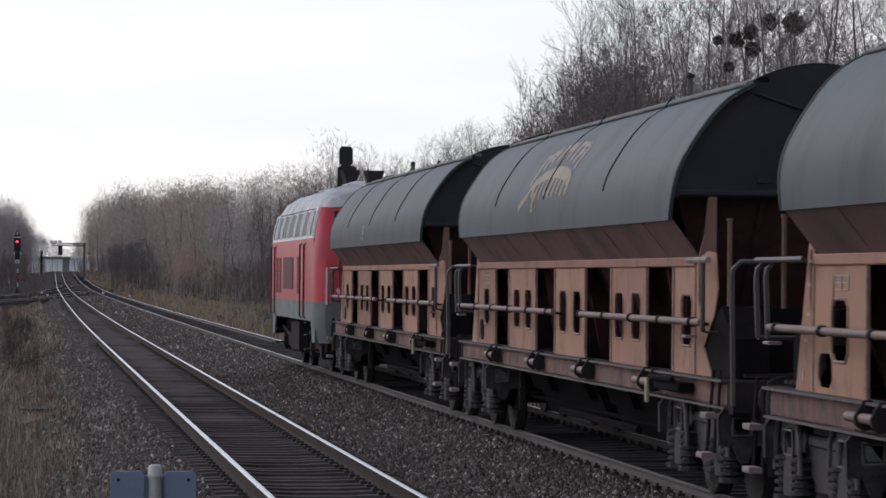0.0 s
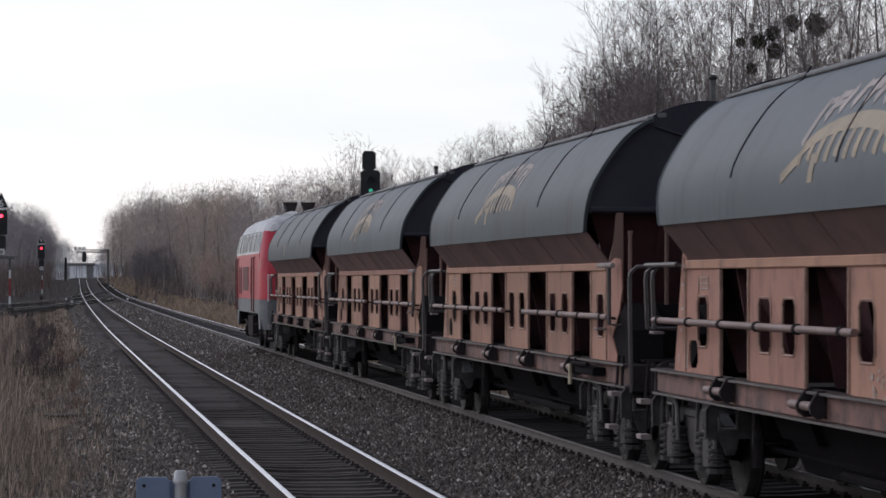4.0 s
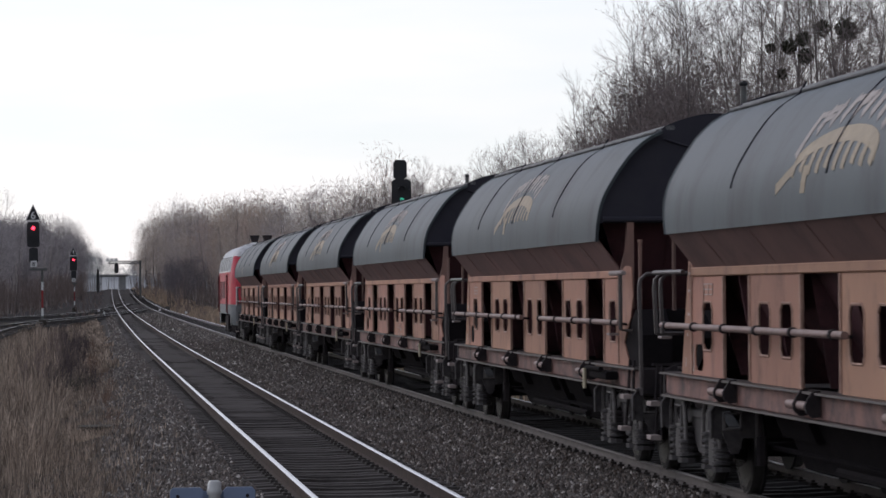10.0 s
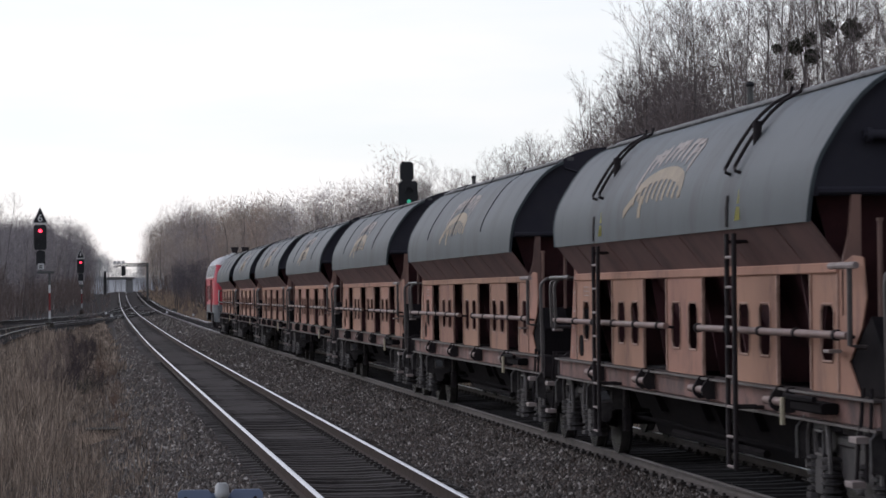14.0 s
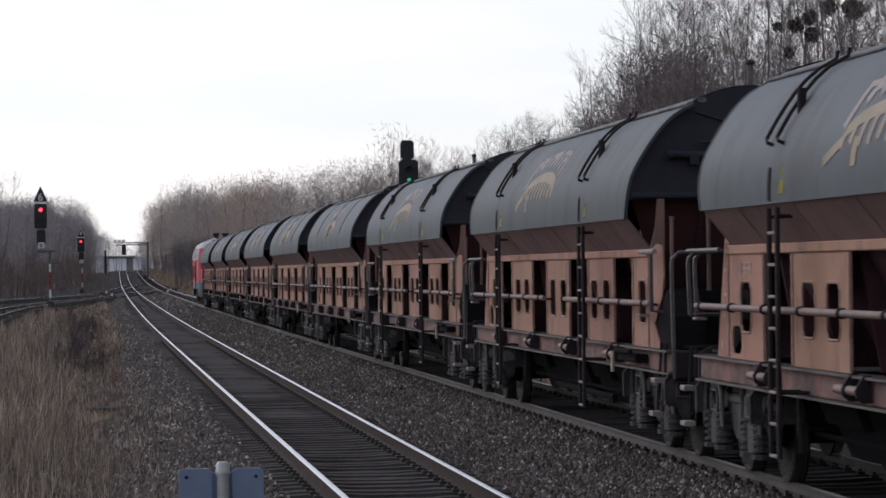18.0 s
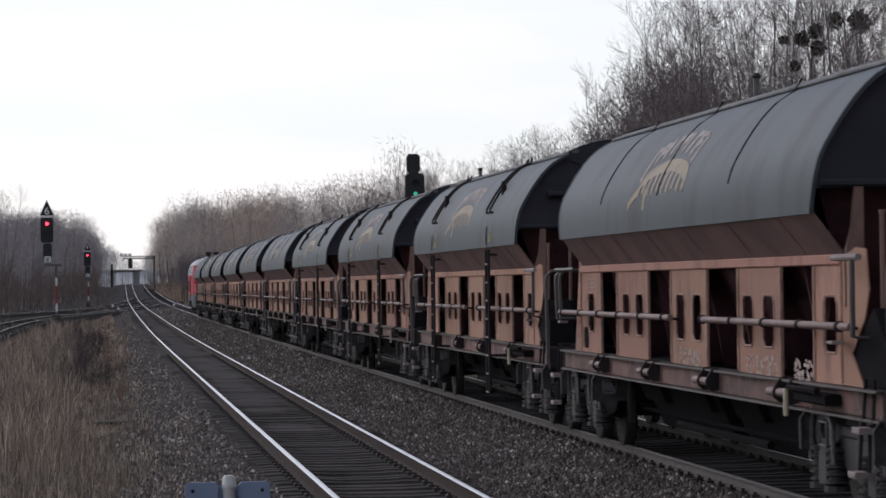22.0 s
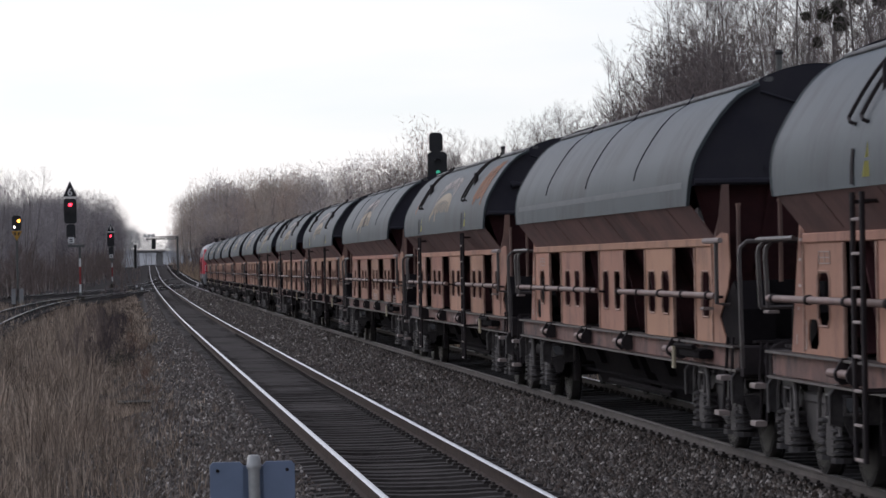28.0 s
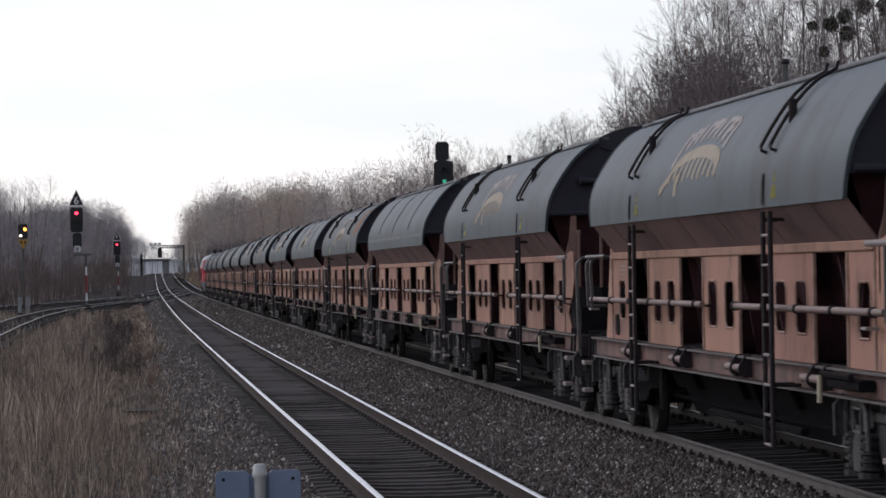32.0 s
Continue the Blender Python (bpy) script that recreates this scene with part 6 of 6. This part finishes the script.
SHRUBS = [tree_arrays(31, 4.5, 13, 5, 7, 0.6, 0.5, 0.03, 1.4, True), tree_arrays(32, 4.5, 14, 5, 7, 0.5, 0.35, 0.02, 1.4, True)]
TREE_MESH = [[fast_mesh("tree_trunk", *k[0], BIRCH if i == 3 else BARK), fast_mesh("tree_crown", *k[1], TWIG)] for i, k in enumerate(KINDS)]


def tree(i, x, y, z, s, a, label):
    t = thing("bare_tree", label, "tree", "bare trees beside the line")
    t.matrix_basis = Matrix.Translation((x, y, z)) @ Matrix.Rotation(a, 4, "Z") @ Matrix.Diagonal((s, s, s * 1.0, 1))
    part("trunk", TREE_MESH[i][0], None, t)
    part("crown", TREE_MESH[i][1], None, t)
    return t


def mistletoe(x, y, z, r, seed):
    rng = np.random.default_rng(seed)
    n = 700
    r *= 0.85
    d = rng.normal(size=(n, 3))
    d /= np.linalg.norm(d, axis=1)[:, None]
    c = d * (r * rng.random((n, 1)) ** 0.45)
    e = rng.normal(size=(n, 3, 3)) * r * 0.13
    V = (c[:, None] + e).reshape(-1, 3) + [x, y, z]
    F = np.arange(n * 3).reshape(-1, 3)
    thing("mistletoe", "dark round mistletoe ball high in a bare tree", "mistletoe", "mistletoe balls in the trees", data=fast_mesh("mistletoe", V, F, MISTLE))


def merged(store, items, material, name):
    """Joins copies of arrays: items are (kind arrays, x, y, z, scale, turn)."""
    Vs, Fs, o = [], [], 0
    for (V, F), x, y, z, s, a in items:
        c, sn = math.cos(a), math.sin(a)
        W = V * s
        W = np.column_stack([W[:, 0] * c - W[:, 1] * sn + x, W[:, 0] * sn + W[:, 1] * c + y, W[:, 2] + z])
        Vs.append(W)
        Fs.append(F + o)
        o += len(V)
    return fast_mesh(name, np.vstack(Vs), np.vstack(Fs), material)


def right_edge(y):
    return float(np.interp(y, [0, 300, 400, 500, 600, 760], [23.5, 23.5, 21.5, 18.6, 15.7, 15.0]))


def left_edge(y):
    return float(np.interp(y, [230, 260, 400, 500, 600, 700, 760], [-15.0, -12.5, -9.0, -5.8, -3.4, -1.8, -1.0]))


def skyline(x, y):
    """Height over the rails to which the woods rise at a spot: lower towards the far end of the line."""
    r = x / y
    if r < 0.008:
        f = np.interp(r, [-0.06, -0.0375, -0.0246, -0.0073, 0.0035, 0.006], [0.026, 0.025, 0.0285, 0.0275, 0.0225, 0.014])
    else:
        f = np.interp(r, [0.012, 0.0185, 0.0488, 0.077, 0.0877, 0.0985, 0.1136, 0.1244, 0.1396, 0.151, 0.159, 0.166, 0.175, 0.203, 0.25],
                      [0.017, 0.026, 0.0288, 0.0305, 0.0378, 0.0418, 0.0388, 0.0445, 0.051, 0.057, 0.065, 0.0745, 0.088, 0.108, 0.13])
    return min(2.15 + y * float(f), 19.0)


def woods():
    rng = random.Random(77)
    # single trees along the right-hand edge
    y = 62.0
    while y < 330:
        for row in range(3):
            if rng.random() < 0.1:
                continue
            x = right_edge(y) + row * 4.5 + rng.uniform(-1.2, 1.5)
            yy = y + rng.uniform(-1.5, 1.5)
            s = (skyline(x - (2.6 if x / yy < 0.172 else 0.5), yy) + 0.2) / 13.6 * rng.uniform(0.86, 1.04)
            tree(rng.randrange(5), x, yy, -0.2, s, rng.random() * 6.3,
                 "tall bare winter tree with fine upright twigs" if row else "bare tree at the edge of the wood")
        y += 3.8 + y * 0.015
    far = []
    y = 330.0
    while y < 770:
        for row in range(4):
            far.append((right_edge(y) + row * 4.0 + rng.uniform(-1.5, 1.5), y + rng.uniform(-3, 3), rng.choice((0.7, 0.84, 0.95, 1.05)) * rng.uniform(0.94, 1.04)))
        y += 6.0
    y = 258.0
    while y < 780:
        for row in range(4):
            far.append((left_edge(y) - row * 4.0 + rng.uniform(-1.5, 1.5), y + rng.uniform(-3, 3), rng.uniform(0.72, 1.05)))
        y += 5.5
    store = {}

    def put(kinds, name, material, x, y, h, bark):
        k = kinds[rng.randrange(len(kinds))]
        a, z = rng.random() * 6.3, bend(min(y, 730))[1] - 0.4
        s = max(0.25, (h - z) / 13.4)
        store.setdefault((name, material), []).append((k[1], x, y, z, s, a))
        store.setdefault(("trunks", bark), []).append((k[0], x, y, z, s, a))

    clump_rng = random.Random(31)
    clumps = [(clump_rng.choice((FARTWIG, TANTWIG, TANTWIG, RUSTTWIG, GREYTWIG, GREYTWIG)), clump_rng.uniform(0.95, 1.08)) for k in range(120)]
    for x, y, q in far:
        if x > 5:
            m, tall = clumps[int(x / y * 520 + y * 0.004) % 120]
            m = m if rng.random() < 0.75 else rng.choice((FARTWIG, GREYTWIG))
            q *= tall
        else:
            m = rng.choice((LEFTTWIG, LEFTTWIG, GREYTWIG))
            q *= 0.91
        put(FAR_KINDS, "crowns", m, x, y, skyline(x, y) * q, BIRCH if rng.random() < 0.3 else BARK)
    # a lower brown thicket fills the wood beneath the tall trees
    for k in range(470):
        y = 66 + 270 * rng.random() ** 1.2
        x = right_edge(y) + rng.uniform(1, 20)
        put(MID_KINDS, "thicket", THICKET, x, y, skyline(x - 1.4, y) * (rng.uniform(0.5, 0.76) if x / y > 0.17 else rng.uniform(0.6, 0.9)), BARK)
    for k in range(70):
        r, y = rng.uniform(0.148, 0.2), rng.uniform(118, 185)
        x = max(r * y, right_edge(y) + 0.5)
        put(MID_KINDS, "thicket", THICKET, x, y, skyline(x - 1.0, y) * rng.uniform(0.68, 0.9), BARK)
    # darkened crowns stand in for the shade of the understory
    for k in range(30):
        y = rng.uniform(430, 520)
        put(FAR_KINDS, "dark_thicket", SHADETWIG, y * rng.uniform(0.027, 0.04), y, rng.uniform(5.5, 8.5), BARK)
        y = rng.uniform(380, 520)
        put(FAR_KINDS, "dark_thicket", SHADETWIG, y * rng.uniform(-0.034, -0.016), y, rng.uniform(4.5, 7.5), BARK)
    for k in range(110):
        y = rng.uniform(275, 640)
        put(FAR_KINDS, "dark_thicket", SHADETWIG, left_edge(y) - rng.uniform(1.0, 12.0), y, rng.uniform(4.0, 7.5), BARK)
    for k in range(70):
        y = rng.uniform(262, 560)
        x, t = left_edge(y) - rng.uniform(-0.8, 1.5), KINDS[rng.choice((1, 3, 3))]
        store.setdefault(("pale_trunks", BIRCH), []).append((t[0], x, y, -0.6, skyline(x, y) * rng.uniform(0.75, 0.95) / 13.6, rng.random() * 6.3))
    for k in range(26):
        y = rng.uniform(258, 345)
        x, t = left_edge(y) - rng.uniform(-1.0, 4.0), KINDS[rng.randrange(5)]
        h = y * rng.uniform(0.029, 0.036) + 2.0
        a = rng.random() * 6.3
        store.setdefault(("tall_trunks", BARK), []).append((t[0], x, y, -0.5, h / 13.6, a))
        store.setdefault(("tall_crowns", GREYTWIG), []).append((t[1], x, y, -0.5, h / 13.6, a))
    for k in range(46):
        y = rng.choice((320, 365, 410, 440, 500)) + rng.gauss(0, 7)
        x, t = right_edge(y) - rng.uniform(-0.5, 2.6), KINDS[rng.choice((1, 3, 3))]
        store.setdefault(("pale_trunks", BIRCH), []).append((t[0], x, y, -0.4, skyline(x, y) * rng.uniform(0.75, 0.95) / 13.6, rng.random() * 6.3))
    # low russet bushes at the foot of the right-hand wood
    for k in range(34):
        y = rng.uniform(330, 410)
        put(FAR_KINDS, "russet_bushes", RUSTTWIG, right_edge(y) - rng.uniform(0.5, 3.0), y, rng.uniform(3.0, 6.5), BIRCH)
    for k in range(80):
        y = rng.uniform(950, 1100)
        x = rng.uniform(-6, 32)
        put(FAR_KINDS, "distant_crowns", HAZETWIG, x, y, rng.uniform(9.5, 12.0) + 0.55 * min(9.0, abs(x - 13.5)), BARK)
    w = thing("far_woods", "brown bare woods lining the far tracks", "woods", kind="stuff")
    for (name, material), items in store.items():
        tagged(part(name, merged(None, items, material, name), None, w), kind="stuff")
    # undergrowth
    low = []
    y = 55.0
    while y < 620:
        for row in range(2 if y < 250 else 3):
            x = right_edge(y) - 5.5 + row * 3.8 + rng.uniform(-1, 1)
            low.append((SHRUBS[rng.randrange(2)], x, y + rng.uniform(-1, 1), rng.uniform(0.7, 1.3) * (0.7 + 0.3 * row)))
        y += 6.5 + y * 0.02
    y = 250.0
    while y < 640:
        for row in range(4):
            low.append((SHRUBS[rng.randrange(2)], left_edge(y) + 3.5 - row * 3.0 + rng.uniform(-1, 1), y + rng.uniform(-2, 2), rng.uniform(0.6, 1.3)))
        y += 8.0
    items = []
    for k, x, y, s in low:
        a = rng.random() * 6.3
        items.append((k[0], x, y, bend(y)[1] - 0.4, s, a))
        items.append((k[1], x, y, bend(y)[1] - 0.4, s, a))
    thing("undergrowth", "tangled brown leafless undergrowth along the wood", "bushes", kind="stuff", data=merged(None, items, SCRUB, "undergrowth"))
    for k, (x, y, z, r) in enumerate(((25.38, 112, 11.05, 0.24), (26.11, 112, 11.11, 0.36), (26.63, 112, 11.4, 0.34), (26.7, 112, 10.75, 0.36), (25.79, 112, 10.08, 0.26), (28.28, 112, 11.75, 0.5), (27.6, 113, 11.9, 0.36))):
        mistletoe(x, y, z, r, 50 + k)


woods()


def grass():
    """Dry winter grass: tall pale stems left of the track, sparser on the right bank."""
    rng = np.random.default_rng(5)

    def blades(n, x0, x1, y0, y1, hmin, hmax, w, zf, clump=0.0, tuft=0):
        if tuft:
            k = max(1, n // tuft)
            cx, cy, ch = x0 + (x1 - x0) * rng.random(k), y0 + (y1 - y0) * rng.random(k) ** 1.15, rng.uniform(0.5, 1.15, k)
            pick = rng.integers(0, k, n)
            ox, oy = rng.normal(0, 0.11, n), rng.normal(0, 0.2, n)
            x, y, tall = cx[pick] + ox, cy[pick] + oy, ch[pick]
        else:
            x = x0 + (x1 - x0) * rng.random(n)
            y = y0 + (y1 - y0) * rng.random(n)
            tall = np.ones(n)
            ox, oy = rng.normal(0, 1, n), rng.normal(0, 1, n)
        if clump:
            k = (np.sin(x * 1.7 + y * 0.31) + np.sin(x * 0.9 - y * 0.57) + np.sin(y * 0.23 + 2)) / 3
            keep = rng.random(n) < 0.5 + clump * k
            x, y, tall, ox, oy = x[keep], y[keep], tall[keep], ox[keep], oy[keep]
            n = len(x)
        h = rng.uniform(hmin, hmax, n) * tall
        a = np.arctan2(oy, ox) + rng.normal(0, 0.5, n)
        lean = rng.uniform(0.05, 0.6, n) * h
        z = zf(x, y)
        ww = w * rng.uniform(0.6, 1.5, n) * (1 + y * 0.008)
        dx, dy = np.cos(a) * lean, np.sin(a) * lean
        V = np.empty((n, 5, 3))
        V[:, 0] = np.column_stack([x - ww, y, z])
        V[:, 1] = np.column_stack([x + ww, y, z])
        V[:, 2] = np.column_stack([x - ww * 0.7 + dx * 0.35, y + dy * 0.35, z + h * 0.6])
        V[:, 3] = np.column_stack([x + ww * 0.7 + dx * 0.35, y + dy * 0.35, z + h * 0.6])
        V[:, 4] = np.column_stack([x + dx, y + dy, z + h])
        F = np.array([(0, 1, 3), (0, 3, 2), (2, 3, 4)])[None] + 5 * np.arange(n)[:, None, None]
        return V.reshape(-1, 3), F.reshape(-1, 3)

    flat = lambda x, y: np.full(len(x), -0.72) + 1.7e-5 * np.clip(y - 300, 0, None) ** 2
    side_bed = lambda x, y: np.interp(x, [-0.2, 0.5, 1.0, 1.5], [-0.72, -0.48, -0.33, -0.25])
    packs = [blades(12000, -5.5, -0.5, 22, 60, 0.45, 1.2, 0.0032, flat, 0.6, 30), blades(19000, -4.5, 0.5, 22, 60, 0.12, 0.5, 0.0042, flat, 0.35, 12),
             blades(13000, -7.0, -0.7, 60, 130, 0.5, 1.1, 0.005, flat, 0.45, 26), blades(15000, -6.0, 0.35, 60, 130, 0.15, 0.45, 0.005, flat, 0.3, 14),
             blades(8000, -9.0, -0.6, 130, 230, 0.35, 0.9, 0.007, flat, 0.45, 24), blades(20000, -9.0, 0.5, 24, 220, 0.05, 0.2, 0.012, flat, 0.25),
             blades(9000, -0.4, 0.85, 24, 120, 0.04, 0.26, 0.005, side_bed, 0.5, 9), blades(6000, -0.4, 0.9, 120, 320, 0.05, 0.25, 0.012, side_bed, 0.4, 9),
             blades(700, 0.5, 1.5, 24, 90, 0.04, 0.2, 0.005, side_bed, 0.5, 8),
             blades(9000, -1.0, 1.1, 100, 330, 0.08, 0.35, 0.012, side_bed, 0.4, 9),
             blades(420, -0.3, 0.7, 57.2, 58.5, 0.2, 0.42, 0.004, flat), blades(14, 0.93, 1.2, 19.6, 20.3, 1.2, 1.75, 0.0022, flat)]
    bank = [blades(15000, 10.2, 20.0, 60, 260, 0.2, 0.8, 0.009, flat, 0.4, 14), blades(9000, 10.8, 18.0, 260, 480, 0.3, 0.8, 0.018, flat, 0.4, 14),
            blades(5000, 11.5, 17.5, 480, 730, 0.5, 1.4, 0.03, flat, 0.4, 14)]
    for name, label, sheaf, material in (("dry_grass", "tall dry straw-coloured grass beside the track", packs, GRASS), ("bank_grass", "rust-brown dry grass on the bank before the wood", bank, ORANGE_GRASS)):
        Vs, Fs, o = [], [], 0
        for V, F in sheaf:
            Vs.append(V)
            Fs.append(F + o)
            o += len(V)
        thing(name, label, "grass", kind="stuff", data=fast_mesh(name, np.vstack(Vs), np.vstack(Fs), material))


grass()


def side_shrubs():
    """Low leafless bushes and one green one in the grass."""
    rng = random.Random(8)
    items = []
    for k in range(26):
        y = rng.uniform(80, 150)
        x = rng.uniform(-1.6, 0.1)
        sh = SHRUBS[rng.randrange(2)]
        a, sc = rng.random() * 6.3, rng.uniform(0.16, 0.34)
        items += [(sh[0], x, y, -0.75, sc, a), (sh[1], x, y, -0.75, sc, a)]
    # scrub added beyond the train to darken the pale ground seen under it
    for k in range(110):
        y = rng.uniform(28, 150)
        sh = SHRUBS[rng.randrange(2)]
        items.append((sh[1], rng.uniform(10.3, 13.5), y, -0.85, rng.uniform(0.14, 0.3), rng.random() * 6.3))
    dark = []
    for k in range(60):
        y = rng.uniform(82, 165)
        sh = SHRUBS[rng.randrange(2)]
        a, sc = rng.random() * 6.3, rng.uniform(0.14, 0.26)
        x = rng.uniform(-1.1, 0.25)
        dark += [(sh[0], x, y, -0.75, sc, a), (sh[1], x, y, -0.75, sc, a)]
    thing("bramble_patch", "dark purple-brown brambles at the edge of the ballast", "bushes", kind="stuff", data=merged(None, dark, BRAMBLE, "bramble_patch"))
    weeds = []
    for k in range(46):
        y = rng.uniform(56, 170)
        sh = SHRUBS[rng.randrange(2)]
        weeds.append((sh[1], rng.uniform(0.2, 0.7), y, -0.6, rng.uniform(0.07, 0.14), rng.random() * 6.3))
    thing("rusty_weeds", "rust-brown dry weeds along the ballast shoulder", "weeds", kind="stuff", data=merged(None, weeds, RUSTWEED, "rusty_weeds"))
    thing("low_scrub", "low dark leafless scrub among the grass", "bushes", kind="stuff", data=merged(None, items, SCRUB, "low_scrub"))
    g = np.random.default_rng(3)
    n = 4000
    c = g.normal(size=(n, 3)) * [0.24, 1.6, 0.12] + [0.0, 91, -0.55]
    V = (c[:, None] + g.normal(size=(n, 3, 3)) * 0.014).reshape(-1, 3)
    thing("green_bush", "small dark green bush in the dry grass", "bush", data=fast_mesh("green_bush", V, np.arange(n * 3).reshape(-1, 3), GREEN))
    items = []
    for k in range(120):
        y = rng.uniform(150, 420)
        x = 10.6 + 8 * rng.random() ** 1.4
        sh = SHRUBS[rng.randrange(2)]
        a, sc = rng.random() * 6.3, rng.uniform(0.15, 0.35)
        items += [(sh[1], x + bend(y)[0], y, bend(y)[1] - 0.75, sc, a)]
    for k in range(16):
        y = rng.uniform(470, 600)
        sh = SHRUBS[rng.randrange(2)]
        items.append((sh[1], 12.2 + 3.0 * rng.random(), y, bend(y)[1] - 0.6, rng.uniform(0.4, 0.75), rng.random() * 6.3))
    thing("rusty_scrub", "rust-coloured dry grass and scrub on the bank", "bushes", kind="stuff", data=merged(None, items, ORANGE_GRASS, "rusty_scrub"))


side_shrubs()


def far_clutter():
    """Point machines, cable troughs and pale blocks round the far points and on the bank."""
    rng = random.Random(19)
    for y, dx in ((318, -1.5), (352, 1.7), (385, -1.6), (410, 6.2), (440, -1.4), (470, 2.6)):
        s = thing("point_machine", "grey point machine box beside the far points", "point machine", "point machines")
        x, z = near_x(y) + dx, bend(y)[1]
        g = Geo()
        g.cbox(x - 0.35, x + 0.35, y - 0.5, y + 0.5, z - 0.35, z + 0.05, 0.06, "y")
        part("case", g, SIG_POST, s)
        g = Geo()
        g.tube([(x, y + 0.3, z - 0.15), (near_x(y), y + 0.3, z - 0.15)], 0.03, 6)
        part("throw_rod", g, GRIME, s)
    for x, y, w, h in ((20.6, 300, 0.5, 0.5), (21.2, 306, 0.35, 0.35), (16.5, 330, 0.5, 0.9), (13.4, 345, 0.7, 0.4), (12.6, 292, 0.4, 0.35)):
        s = thing("pale_block", "pale weathered stone block on the bank", "block", "pale blocks on the bank")
        g = Geo()
        z = -0.55 + bend(y)[1]
        g.cbox(x - w / 2, x + w / 2, y - w / 2, y + w / 2, z - 0.2, z + h, 0.08, "z")
        part("stone", g, TREADS, s)
    items = []
    for k in range(170):
        y = rng.uniform(290, 690)
        x = rng.choice((near_x(y) - rng.uniform(2.4, 6.5), train_x(y) + rng.uniform(2.2, 5.0)))
        sh = SHRUBS[rng.randrange(2)]
        items.append((sh[1], x, y, bend(y)[1] - 0.7, rng.uniform(0.15, 0.32), rng.random() * 6.3))
    thing("lineside_scrub", "low brown scrub along the far tracks", "bushes", kind="stuff", data=merged(None, items, SCRUB, "lineside_scrub"))


far_clutter()

lay_sleepers(near_track, near_x, -20.0, 640.0, 110.0, SLEEPER, SLEEPER_MESH)
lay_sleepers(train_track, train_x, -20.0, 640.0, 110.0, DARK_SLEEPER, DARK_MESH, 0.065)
lay_sleepers(cross_track, cross_line, 131.0, 460.0, 0.0, DARK_SLEEPER, DARK_MESH)
lay_sleepers(branch_track, branch_line, 81.0, 380.0, 0.0, DARK_SLEEPER, DARK_MESH)


# ---- what moves ----
def travel(t):
    """Metres that the train has gone since the start; it is gathering speed."""
    return 6.2017 * t + 0.028841 * t * t + -0.0000603 * t ** 3


def on_line(y, d):
    """The pose of a vehicle centred at y whose pivots are d apart each way."""
    xa, xb = train_x(y - d), train_x(y + d)
    za, zb = bend(y - d)[1], bend(y + d)[1]
    return pose((xa + xb) / 2, y, (za + zb) / 2 + 0.01, math.degrees(math.atan2(zb - za, 2 * d)), 0, -math.degrees(math.atan2(xb - xa, 2 * d)))


def motions():
    marks = [k * 0.5 for k in range(65)]
    for k, c in enumerate(CARS, 1):
        walk(c, [(t, on_line(74.88 - LEN * k + travel(t), HALF)) for t in marks])
    walk(LOCO, [(t, on_line(74.88 - LEN + 9.55 + 6.4 + travel(t), 3.6)) for t in marks])
    ticks = [k * 2 / FPS for k in range(481)]
    for c in (*CARS, LOCO):
        for o in c.children:
            if o.name.startswith("wheelset"):
                p = o.location.copy()
                walk(o, [(t, pose(p.x, p.y, p.z, -math.degrees(travel(t) / p.z))) for t in ticks])


motions()
